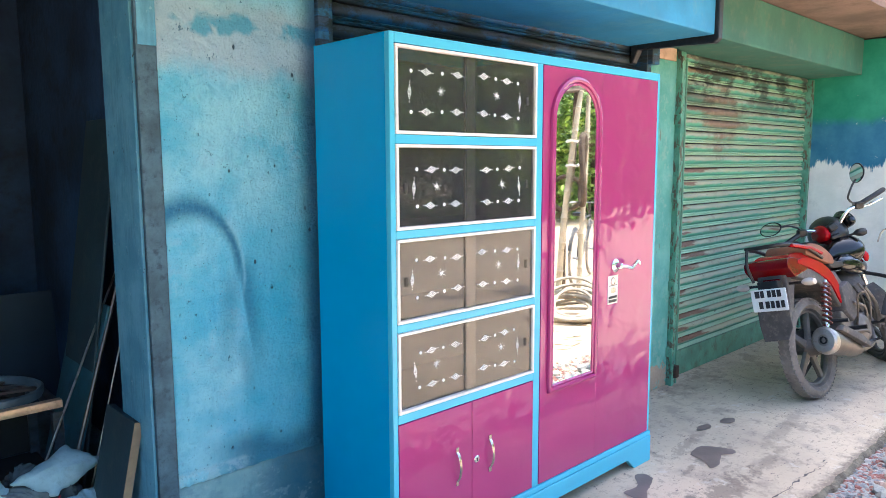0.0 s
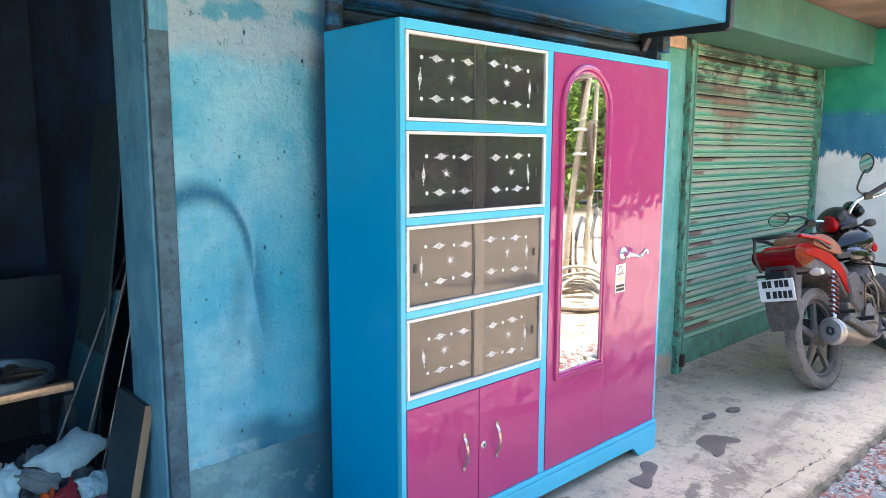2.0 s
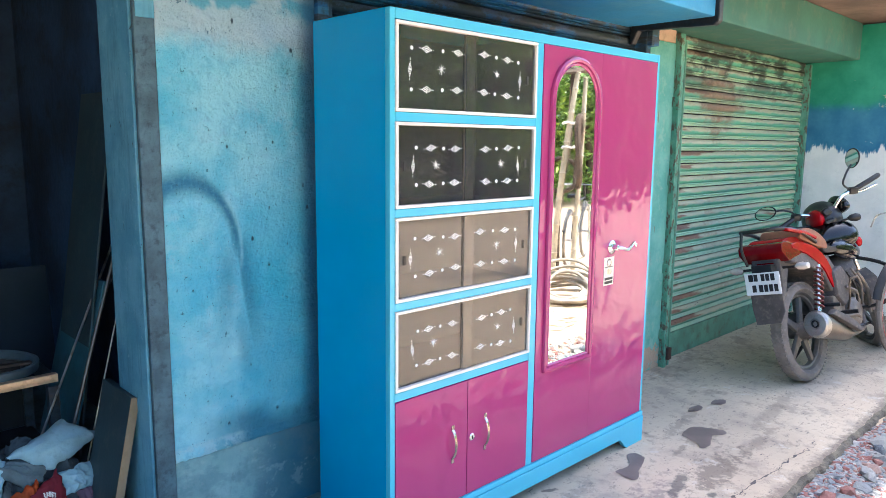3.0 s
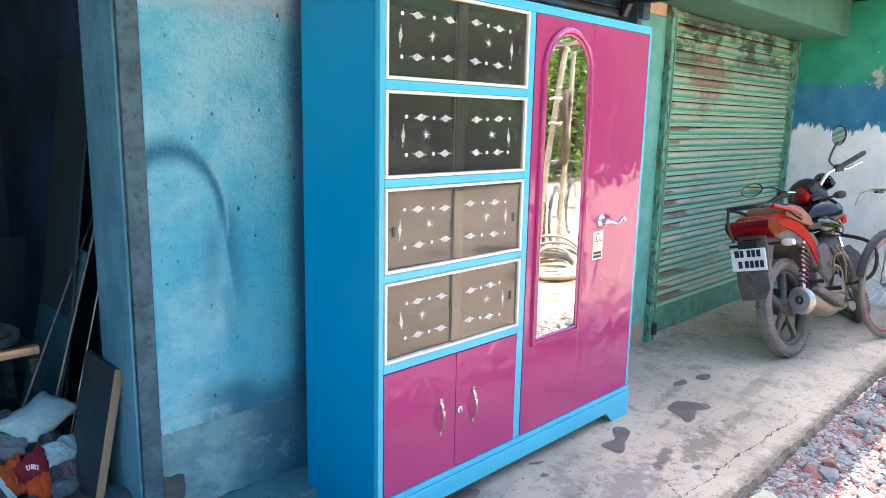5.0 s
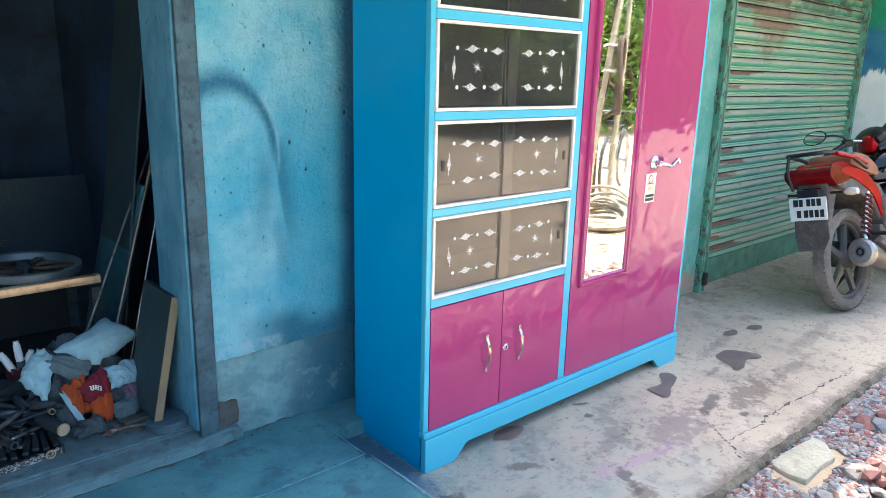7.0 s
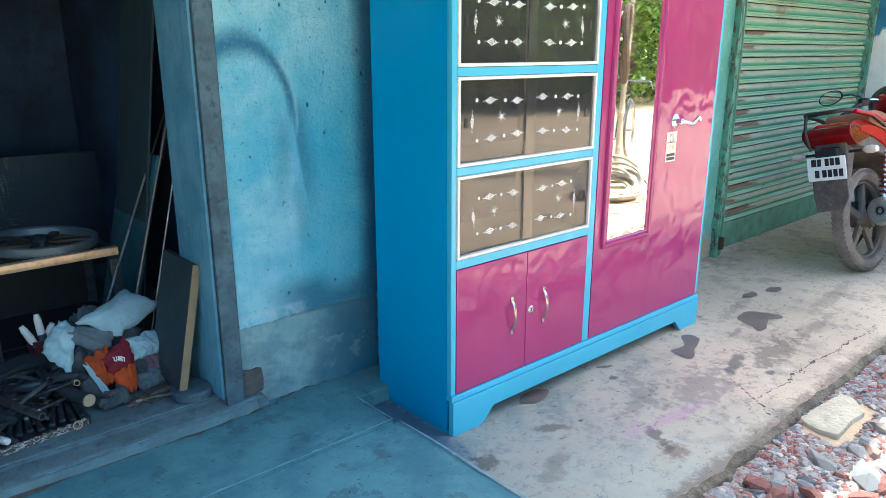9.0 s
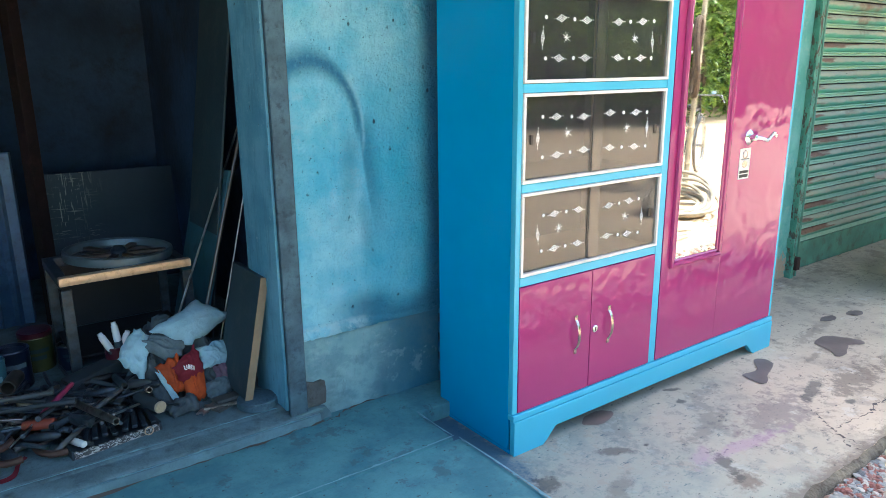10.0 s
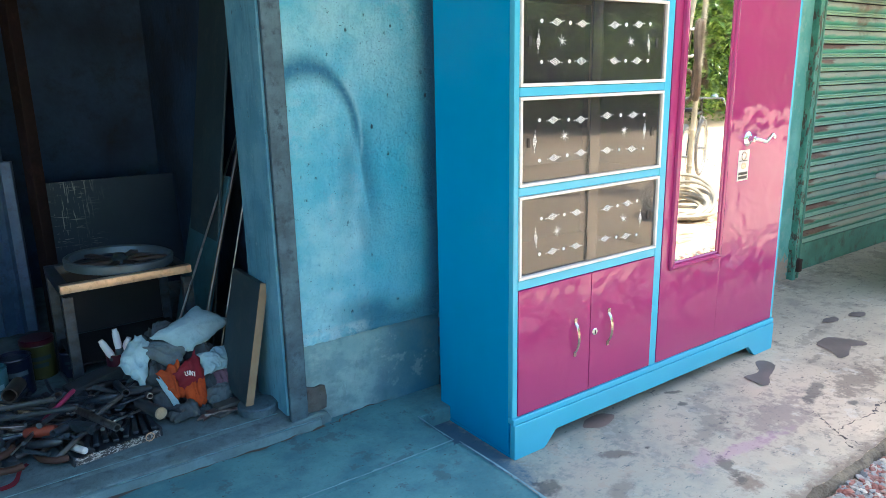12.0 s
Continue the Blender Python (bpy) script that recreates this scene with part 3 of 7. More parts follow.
def end_wall_material():
    n = Nodes("banded wall paint")
    x, y, z = n.xyz()
    a, f = n.noise(4, 6, 0.65), n.noise(45, 5, 0.7)
    rag = n.math("MULTIPLY", n.math("SUBTRACT", n.noise(1.0, 5, 0.7, stretch=(9, 9, 2.0)), 0.5), 0.42)
    col = n.mix(n.step(a, 0.35, 0.7), lin(222, 224, 220), lin(238, 238, 234))
    col = n.mix(n.math("MULTIPLY", n.step(n.noise(9, 6, 0.7), 0.55, 0.7), 0.3), col, lin(180, 182, 180))
    blue = n.step(n.math("ADD", z, rag), 1.37, 1.41)
    col = n.mix(blue, col, n.mix(n.step(a, 0.3, 0.75), lin(38, 106, 142), lin(70, 134, 160)))
    green = n.step(n.math("ADD", z, n.math("MULTIPLY", rag, 0.25)), 1.70, 1.80)
    col = n.mix(green, col, n.mix(n.step(a, 0.3, 0.75), lin(30, 132, 104), lin(64, 158, 126)))
    px, pz = n.math("DIVIDE", n.math("ADD", y, 0.05), 0.10), n.math("DIVIDE", n.math("SUBTRACT", z, 1.84), 0.17)
    flaked = n.math("SQRT", n.math("ADD", n.math("MULTIPLY", px, px), n.math("MULTIPLY", pz, pz)))
    flaked = n.step(n.math("ADD", flaked, n.math("MULTIPLY", n.math("SUBTRACT", n.noise(13, 5, 0.7), 0.5), 4.6)), 0.30, 0.16)
    col = n.mix(flaked, col, lin(168, 166, 148))
    fleck = n.step(n.noise(14, 5, 0.75), 0.67, 0.70)
    col = n.mix(n.math("MULTIPLY", fleck, 0.8), col, lin(200, 205, 200))
    return n.done(col, 0.8, 0.0, n.bump(f, 0.003, 0.7))


M_END = end_wall_material()


def dirt_material():
    n = Nodes("pale dry earth")
    big, mid, fine = n.noise(0.5, 6, 0.6), n.noise(4, 6, 0.65), n.noise(50, 5, 0.7)
    col = n.mix(n.step(big, 0.3, 0.7), lin(180, 154, 122), lin(202, 178, 146))
    col = n.mix(n.math("MULTIPLY", n.step(mid, 0.52, 0.68), 0.5), col, lin(168, 150, 126))
    col = n.mix(n.math("MULTIPLY", n.step(fine, 0.55, 0.75), 0.4), col, lin(140, 122, 102))
    return n.done(col, 0.95, 0.0, n.bump(fine, 0.01, 0.8, n.bump(mid, 0.04, 0.6)))


M_DIRT = dirt_material()


def stone_material(name, island):
    n = Nodes(name)
    r = n.random(island)
    f = n.noise(60, 5, 0.7)
    col = n.ramp(r, (0.0, lin(128, 80, 70)), (0.14, lin(146, 98, 86)), (0.28, lin(150, 122, 108)), (0.36, lin(148, 145, 138)), (0.64, lin(130, 132, 131)), (0.84, lin(90, 93, 97)), (0.91, lin(176, 167, 154)))
    n.t.nodes[-1].color_ramp.interpolation = "CONSTANT"
    col = n.mix(n.math("MULTIPLY", n.step(n.noise(18, 5, 0.7), 0.45, 0.72), 0.3), col, lin(160, 154, 146))
    return n.done(col, 0.9, 0.0, n.bump(f, 0.003, 0.8))


M_STONE = stone_material("brick and stone chips", False)
M_STONES = stone_material("brick and stone rubble", True)
M_WET = plain("wet cement", lin(116, 100, 92), 0.5, 0, 0.2, 6, 60)
M_BAMBOO = plain("dry bamboo", lin(178, 164, 136), 0.55, 0, 0.2, 5, 60, lin(120, 96, 66), 0.6, 0.0015)
M_BARK = plain("bark", lin(92, 76, 60), 0.9, 0, 0.35, 6, 40, lin(56, 46, 38), 0.6, 0.01)


def leaf_material(name, dark, light):
    n = Nodes(name)
    r = n.random(True)
    col = n.mix(r, dark, light)
    return n.done(col, 0.45, 0.0, None, Transmission_Weight=0.0, Subsurface_Weight=0.0)


M_LEAF = leaf_material("green leaves", lin(54, 92, 30), lin(156, 182, 76))
M_LEAF2 = leaf_material("deep green leaves", lin(46, 86, 36), lin(136, 168, 74))
M_KERB = plain("stained kerb edge", lin(112, 102, 86), 0.95, 0, 0.4, 16, 80, lin(74, 62, 52), 0.85, 0.012)
M_FOOT = plain("brown cement", lin(80, 84, 84), 0.9, 0, 0.25, 14, 90, lin(70, 64, 60), 0.7, 0.006)
M_CRACK = plain("crack shadow", lin(98, 90, 84), 0.95, 0, 0.2)
M_LIP = plain("pale chipped cement lip", lin(124, 164, 172), 0.85, 0, 0.2, 14, 90, lin(84, 110, 120), 0.7, 0.002)
M_SILL = plain("pale cement sill", lin(98, 126, 132), 0.85, 0, 0.22, 9, 80, lin(78, 100, 108), 0.6, 0.003)

# ---- the large structure ----
WALL_Y = 0.518
END_X = 5.03
KERB_Y = -0.72


# ground: one sheet to the horizon, finer near the building
def ground_mesh():
    xs = [-400, -150, -60, -25] + [-12 + i * 0.5 for i in range(0, 71)] + [35, 70, 160, 400]
    ys = [-400, -150, -60, -30] + [-14 + i * 0.5 for i in range(0, 27)] + [-0.4, 5, 40, 150, 400]
    bm = bmesh.new()
    grid = [[bm.verts.new((x, y, -0.115 + (0.035 * noise.noise((x * 0.6, y * 0.6, 0)) if -12 < x < 24 and -14 < y < -1.2 else 0.0))) for x in xs] for y in ys]
    for j in range(len(ys) - 1):
        for i in range(len(xs) - 1):
            bm.faces.new((grid[j][i], grid[j][i + 1], grid[j + 1][i + 1], grid[j + 1][i]))
    return bm


structure("ground", ground_mesh(), M_DIRT, "pale dry earth with rubble, sunlit beyond the veranda")


# veranda floor with a broken front edge
def edge_line(x):
    return KERB_Y + 0.016 + 0.016 * noise.noise((x * 3.1, 0, 0)) + 0.016 * noise.noise((x * 9, 4, 0)) + 0.007 * noise.noise((x * 31, 9, 0)) + 0.003 * noise.noise((x * 90, 2, 0))


def veranda_mesh():
    bm = bmesh.new()
    n = 420
    rows = [(bm.verts.new((-6.0 + 11.8 * i / n, 0.95, 0)), bm.verts.new((-6.0 + 11.8 * i / n, edge_line(-6.0 + 11.8 * i / n), 0))) for i in range(n + 1)]
    for a, b in zip(rows, rows[1:]):
        bm.faces.new((a[1], b[1], b[0], a[0]))
    return bm


def kerb_mesh():
    """The broken face under the floor's front edge."""
    bm = bmesh.new()
    n = 840
    prof = ((0.0, 0.0), (-0.012, -0.003), (-0.022, -0.009), (-0.028, -0.022), (-0.026, -0.05), (-0.03, -0.15))
    rows = []
    for i in range(n + 1):
        x = -6.0 + 11.8 * i / n
        e = edge_line(x)
        rows.append([bm.verts.new((x, e + dy + (0.008 * noise.noise((x * 23, k * 3.3, 1)) + 0.005 * noise.noise((x * 75, k * 2, 7)) if k else 0), dz + (0.008 * noise.noise((x * 19, k * 5, 2)) if k else 0))) for k, (dy, dz) in enumerate(prof)])
    for a, b in zip(rows, rows[1:]):
        for k in range(len(prof) - 1):
            bm.faces.new((a[k + 1], b[k + 1], b[k], a[k]))
    return bm


structure("veranda_floor", veranda_mesh(), M_FLOOR, "worn grey cement floor with cracks and damp stains")
structure("kerb", kerb_mesh(), M_KERB, "broken dirty front edge of the cement floor", smooth=50)


def crack(pts, w, z, seed, paint=None, label="dark crack in the cement floor", least=0.10):
    bm = bmesh.new()
    line = smooth_line([(x, y, z) for x, y in pts], 14)
    prev = None
    for i, p in enumerate(line):
        q = Vector((p.x + 0.014 * noise.noise((i * 0.31, seed, 0)), p.y + 0.014 * noise.noise((i * 0.33, seed, 5)), z))
        h = w * max(least, 0.3 + 2.2 * noise.noise((i * 0.23, seed, 9))) * min(1, i / 4, (len(line) - 1 - i) / 4 + 0.05)
        pair = (bm.verts.new((q.x, q.y - h, z)), bm.verts.new((q.x, q.y + h, z)))
        if prev:
            bm.faces.new((prev[0], pair[0], pair[1], prev[1]))
        prev = pair
    return structure("floor_crack", bm, paint or M_CRACK, label, smooth=0)


crack(((2.13, -0.623), (2.04, -0.613), (1.91, -0.596), (1.73, -0.598), (1.57, -0.578), (1.43, -0.577), (1.36, -0.572), (1.28, -0.589), (1.20, -0.583)), 0.0065, 0.0015, 2, least=0.25)
crack(((1.12, -0.44), (1.087, -0.496), (1.054, -0.537), (1.026, -0.580), (1.008, -0.625), (1.003, -0.690)), 0.0075, 0.0015, 1, least=0.25)
crack(((1.026, -0.580), (1.09, -0.570), (1.20, -0.583)), 0.004, 0.0015, 3)
crack(((2.22, -0.593), (2.13, -0.628), (2.118, -0.690)), 0.004, 0.0015, 5)
crack(((0.98, -0.52), (1.01, -0.60), (0.96, -0.655), (0.97, -0.70)), 0.006, 0.0015, 8)
crack(((-6.0, 0.478), (-2.5, 0.474), (-1.2, 0.479), (-0.8, 0.472), (-0.50, 0.478), (-0.40, 0.484), (-0.33, 0.512), (-0.14, 0.522)), 0.008, 0.0705, 4)

# raised slabs before the shop door
def slab(name, x0, x1, y0, y1, z0, z1, label):
    bm = bmesh.new()
    nx, ny = 60, 16
    rows = []
    for j in range(ny + 1):
        r = []
        for i in range(nx + 1):
            x, y = x0 + (x1 - x0) * i / nx, y0 + (y1 - y0) * j / ny
            e = 0.0
            if i == nx:
                x += 0.006 * noise.noise((y * 9, 5, 0))
                e = -0.004
            if j == 0:
                y += 0.006 * noise.noise((x * 9, 2, 0))
                e = -0.004
            r.append(bm.verts.new((x, y, z1 + e + 0.0025 * noise.noise((x * 5, y * 5, 2)))))
        rows.append(r)
    for j in range(ny):
        for i in range(nx):
            bm.faces.new((rows[j][i], rows[j][i + 1], rows[j + 1][i + 1], rows[j + 1][i]))
    edge = [rows[0][i] for i in range(nx + 1)] + [rows[j][nx] for j in range(1, ny + 1)]
    low = [bm.verts.new((v.co.x, v.co.y, z0)) for v in edge]
    for a, b, c, d in zip(edge, edge[1:], low[1:], low):
        bm.faces.new((a, d, c, b))
    bmesh.ops.recalc_face_normals(bm, faces=bm.faces)
    return structure(name, bm, M_SLAB, label)


slab("door_slab_back", -6.0, -0.150, 0.125, 0.53, 0.003, 0.064, "raised cement slab dusted with blue paint")
slab("door_slab_front", -6.0, -0.128, -0.70, 0.122, 0.003, 0.056, "raised cement slab dusted with blue paint")
structure("step_block", box(-0.149, 0.086, 0.346, 0.530, 0.0, 0.060, 0.006), M_SLAB, "cement block at the foot of the wall dusted with blue paint")

# door sill and the shop floor behind it
bm = prism([(0.497, -0.13), (0.50, 0.098), (0.51, 0.103), (0.58, 0.106), (0.59, 0.113), (0.60, 0.116), (3.3, 0.116), (3.3, -0.13)], -3.45, -0.44, "yz", 0.002, 1)
structure("shop_floor", bm, M_SHOPFLOOR, "dusty cement floor and sill of a workshop")
structure("shop_floor_corner", box(-0.4395, -0.16, 0.8, 3.3, -0.13, 0.116), M_SHOPFLOOR, "dusty cement floor behind the wall")
bm = prism([(0.486, 0.055), (0.49, 0.092), (0.498, 0.096), (0.52, 0.096), (0.52, 0.055)], -3.4, -0.455, "yz", 0.003, 1)
structure("door_sill", bm, M_SILL, "low cement step under the workshop doorway")


def worn_edge(pts, w, z, seed, label):
    """A pale ragged strip along a slab's broken edge."""
    bm = bmesh.new()
    line = smooth_line([(x, y, z) for x, y in pts], 40)
    prev = None
    for i, p in enumerate(line):
        d = (line[min(i + 1, len(line) - 1)] - line[max(i - 1, 0)]).normalized()
        side = Vector((d.y, -d.x, 0))
        a = w * (0.45 + 1.1 * max(0.0, noise.noise((i * 0.21, seed, 0)))) * (0.4 if noise.noise((i * 0.07, seed, 8)) < -0.15 else 1.0)
        pair = (bm.verts.new(p + side * 0.002), bm.verts.new(p - side * a))
        if prev:
            bm.faces.new((prev[0], pair[0], pair[1], prev[1]))
        prev = pair
    bmesh.ops.recalc_face_normals(bm, faces=bm.faces)
    return structure("slab_edge", bm, M_LIP, label, smooth=0)


worn_edge(((-2.2, 0.128), (-1.2, 0.124), (-0.7, 0.129), (-0.4, 0.125), (-0.152, 0.127)), 0.009, 0.0685, 6, "pale chipped edge of the cement slab")
worn_edge(((-0.149, 0.126), (-0.151, 0.23), (-0.149, 0.342)), 0.008, 0.0685, 2, "pale chipped edge of the cement slab")
worn_edge(((-0.127, -0.66), (-0.130, -0.35), (-0.126, -0.1), (-0.130, 0.12)), 0.009, 0.0605, 9, "pale chipped edge of the cement slab")

worn_edge(((-2.6, 0.489), (-1.4, 0.4885), (-0.9, 0.489), (-0.46, 0.4885)), 0.008, 0.0985, 12, "pale chipped edge of the door sill")
worn_edge(((-2.6, 0.583), (-1.4, 0.582), (-0.9, 0.583), (-0.58, 0.582)), 0.007, 0.1185, 14, "pale chipped edge of the door sill")

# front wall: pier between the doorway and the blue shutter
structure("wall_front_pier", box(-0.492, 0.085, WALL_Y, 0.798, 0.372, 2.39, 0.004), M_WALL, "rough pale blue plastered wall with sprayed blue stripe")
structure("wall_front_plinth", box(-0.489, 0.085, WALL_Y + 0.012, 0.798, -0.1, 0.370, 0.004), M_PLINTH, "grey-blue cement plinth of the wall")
bm = bmesh.new()
rows = []
for i in range(121):
    x = -0.492 + 0.577 * i / 120
    lo, hi = 0.366 - 0.006 * noise.noise((x * 14, 0, 3)) - 0.004 * noise.noise((x * 60, 0, 1)), 0.402 + 0.010 * noise.noise((x * 11, 4, 0))
    out = 0.0065 + 0.004 * noise.noise((x * 22, 8, 0)) + 0.002 * noise.noise((x * 70, 3, 0))
    rows.append([bm.verts.new(p) for p in ((x, WALL_Y + 0.02, lo), (x, WALL_Y - out * 0.55, lo), (x, WALL_Y - out, lo + 0.009), (x, WALL_Y - out * 0.5, (lo + hi) / 2 + 0.006), (x, WALL_Y + 0.0015, hi))])
for a, b in zip(rows, rows[1:]):
    for k in range(4):
        bm.faces.new((a[k], b[k], b[k + 1], a[k + 1]))
bmesh.ops.recalc_face_normals(bm, faces=bm.faces)
structure("plaster_ledge", bm, M_WALL, "ragged lip of plaster above the plinth", smooth=60)
structure("door_jamb", box(-0.557, -0.4925, WALL_Y - 0.006, 0.5335, 0.085, 2.39, 0.006), M_JAMB, "rough grey cement jamb beside the doorway")
structure("door_jamb_patch", box(-0.551, -0.494, WALL_Y - 0.009, 0.530, 1.79, 2.39, 0.002), M_REVEAL, "pale painted upper end of the jamb")
structure("door_jamb_foot", prism([(-0.490, 0.118), (-0.452, 0.110), (-0.418, 0.116), (-0.414, 0.160), (-0.419, 0.200), (-0.436, 0.207), (-0.462, 0.203), (-0.490, 0.214)], WALL_Y + 0.004, 0.54, "xz", 0.003), M_FOOT, "bare brown cement patch at the foot of the wall")
structure("wall_skirt", prism([(-0.548, 0.060), (-0.405, 0.060), (-0.410, 0.084), (-0.425, 0.106), (-0.46, 0.112), (-0.548, 0.105)], WALL_Y - 0.012, 0.54, "xz", 0.004), M_SILL, "pale cement skirt at the foot of the jamb")
structure("door_reveal", box(-0.561, -0.30, 0.5405, 0.800, 0.117, 2.39, 0.004), M_REVEAL, "blue-grey painted reveal of the doorway")
structure("door_groove", box(-0.551, -0.50, 0.534, 0.540, 0.117, 2.39), M_GAP, "dark groove in the doorway reveal")
structure("wall_front_left", box(-6.0, -2.05, WALL_Y, 0.80, 0.0, 2.39, 0.004), M_REVEAL, "blue-grey wall beyond the doorway")
structure("wall_over_door", box(-2.05, -0.494, WALL_Y + 0.02, 0.80, 2.25, 2.39), M_REVEAL, "wall above the doorway")

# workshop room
structure("shop_wall_back", box(-3.5, 0.0, 2.9, 3.05, -0.3, 2.51), M_SHOPWALL, "dark blue-grey back wall of the workshop")
structure("shop_wall_side", box(-0.30, -0.15, 0.80, 2.9, -0.3, 2.51), M_SHOPWALL, "dark blue-grey side wall of the workshop")
structure("shop_wall_far", box(-3.5, -3.38, 0.80, 2.9, -0.3, 2.51), M_SHOPWALL, "dark blue-grey side wall of the workshop")
structure("shop_ceiling", box(-3.5, -0.15, 0.80, 3.05, 2.41, 2.51), M_SHOPWALL, "dark blue-grey workshop ceiling")

# shop behind the blue and green shutters
# unseen wall added far left to keep light off the left side
structure("left_shade_wall", box(-4.6, -4.45, -2.4, 0.517, -0.2, 2.4), M_REVEAL, "added wall, out of view, that darkens the left side")
structure("wall_back_closed", box(-0.15, END_X + 0.2, 0.80, 0.95, -0.3, 2.5), M_SHOPWALL, "plain wall behind the roller shutters")

# pier between the shutters, with a bare patch at the top
structure("wall_pier_green", box(2.40, 2.70, WALL_Y, 0.80, 0.0, 2.040, 0.006), M_PIER, "green painted wall pier between two shutters")
structure("wall_pier_bare", box(2.40, 2.70, WALL_Y + 0.004, 0.80, 2.042, 2.39, 0.004), M_PINKISH, "bare pinkish plaster above the green pier")

# end wall
structure("wall_end", box(END_X, END_X + 0.22, -0.62, 0.80, 0, 2.39, 0.006), M_END, "end wall painted green, blue and white in bands")

# lintel beams and roof
structure("beam_green", box(2.27, END_X, 0.172, 0.60, 2.116, 2.40, 0.012), M_GREEN, "green painted concrete lintel beam")
structure("beam_blue", box(-0.10, 2.222, 0.055, 0.60, 2.085, 2.40, 0.010), M_HOOD, "blue painted lintel above the roller shutter")
bm = prism([(0.035, 2.42), (0.035, 2.065), (0.06, 2.045), (0.50, 2.06), (0.535, 1.99), (0.555, 1.99), (0.545, 2.10), (0.30, 2.10), (0.09, 2.10), (0.09, 2.42)], 2.223, 2.268, "yz", 0.004, 1)
structure("trim_black", bm, M_BLACK, "black strip between the blue and green lintels")
structure("ceiling", box(-6.0, 2.05, -0.28, 0.795, 2.402, 2.52), M_SOFFIT, "stained brown soffit of the roof")
structure("ceiling_right", box(2.055, END_X + 0.22, -0.27, 0.795, 2.402, 2.52), M_SOFFIT, "stained brown soffit of the roof")
# deeper roof added out of view to cut the light at the left
structure("left_shade_roof", box(-6.0, 0.55, -0.95, -0.285, 2.402, 2.52), M_SOFFIT, "added deeper roof, out of view, that darkens the left end")
structure("roof_slab", box(-6.0, 2.05, -0.32, 3.2, 2.522, 2.60, 0.01), M_JAMB, "cement roof slab")
structure("roof_slab_right", box(2.055, END_X + 0.4, -0.30, 3.2, 2.522, 2.60, 0.01), M_JAMB, "cement roof slab")


# roller shutters
def roller_shutter(name, x0, x1, y, z0, z1, pitch, paint, bottom_paint, label, bottom):
    top = thing(name, pose((x0 + x1) / 2, y, z0), label, "roller shutter")
    w = (x1 - x0) / 2
    prof = [(0.010, 0.0), (0.004, 0.001), (-0.008, 0.003), (-0.0125, 0.0075), (-0.009, 0.0115), (0.003, 0.0135), (0.005, 0.0165), (-0.006, 0.018), (-0.0105, 0.0215), (-0.007, 0.0255), (0.002, 0.0275)]
    for k in range(8):
        a = k / 7
        prof.append((-0.001 - 0.015 * math.sin(a * math.pi) ** 0.75, 0.0285 + a * (pitch - 0.0330)))
    prof += [(0.010, pitch - 0.003), (0.016, pitch - 0.003), (0.016, 0.0)]
    bm = bmesh.new()
    rows = []
    nx = 14
    for i in range(nx + 1):
        x = -w + 2 * w * i / nx
        rows.append([bm.verts.new((x, p[0] + 0.0015 * noise.noise((x * 4 + y * 7, p[1] * 3, 0)), p[1])) for p in prof])
    for a, b in zip(rows, rows[1:]):
        for k in range(len(prof)):
            l = (k + 1) % len(prof)
            bm.faces.new((a[k], a[l], b[l], b[k]))
    bm.faces.new(rows[0]), bm.faces.new(rows[-1][::-1])
    bmesh.ops.recalc_face_normals(bm, faces=bm.faces)
    me = mesh_of(bm, "slat", paint, 40)
    k = 0
    while bottom + (k + 1) * pitch < z1 - z0 + pitch * 0.6:
        s = part("slat", me, None, top)
        s.matrix_basis = pose(0, 0.0012 * ((k * 7) % 5 - 2), bottom + k * pitch, 0, 0, 0.03 * ((k * 5) % 7 - 3))
        k += 1
    part("bottom_rail", box(-w, w, -0.014, 0.012, 0.004, bottom - 0.002, 0.003), bottom_paint, top, "dented painted bottom plate")
    return top


M_BOTTOM_G = plain("green plate paint", lin(100, 150, 126), 0.55, 0, 0.2, 6, 70, lin(96, 86, 72), 0.75, 0.001)
roller_shutter("roller_shutter", 2.785, 4.966, 0.575, 0.0, 2.12, 0.081, M_SHUT_G, M_BOTTOM_G, "closed green roller shutter with rust stains and chipped paint", 0.176)
roller_shutter("roller_shutter", 0.15, 2.36, 0.575, 0.0, 2.14, 0.081, M_SHUT_B, M_SHUT_B, "closed dusty blue roller shutter behind the cupboard", 0.176)


def guide(name, x0, x1, y0, y1, z0, z1, paint, label, m=None):
    t = thing(name, pose((x0 + x1) / 2, (y0 + y1) / 2, z0), label, "shutter guide")
    w, d = (x1 - x0) / 2, (y1 - y0) / 2
    prof = [(-w, d), (-w, -d), (w * 0.2, -d), (w * 0.2, -d * 0.55), (w, -d * 0.55), (w, -d * 0.25), (w * 0.0, -d * 0.25), (w * 0.0, d)]
    part("channel", prism(prof, 0, z1 - z0, "xy", 0.0015, 1), paint, t)
    return t


g1 = guide("shutter_guide", 2.70, 2.80, 0.49, 0.60, 0.0, 2.10, M_GREEN_D, "green steel shutter guide with flaking paint")
for z in (0.19, 0.62, 1.18, 1.66):
    part("bracket", box(-0.066, -0.055, -0.070, -0.02, z, z + 0.06, 0.003), M_GREEN_D, g1)
part("web", box(-0.054, -0.024, -0.066, -0.046, 0.0, 2.07, 0.002), M_GREEN_D, g1)
part("lock_bracket", box(-0.03, 0.012, -0.085, -0.05, 0.05, 0.13, 0.006), M_RUST, g1, "rusty lock bracket")
part("edge_strip", box(0.018, 0.032, -0.058, -0.03, 0.0, 2.06, 0.003), M_BOTTOM_G, g1)
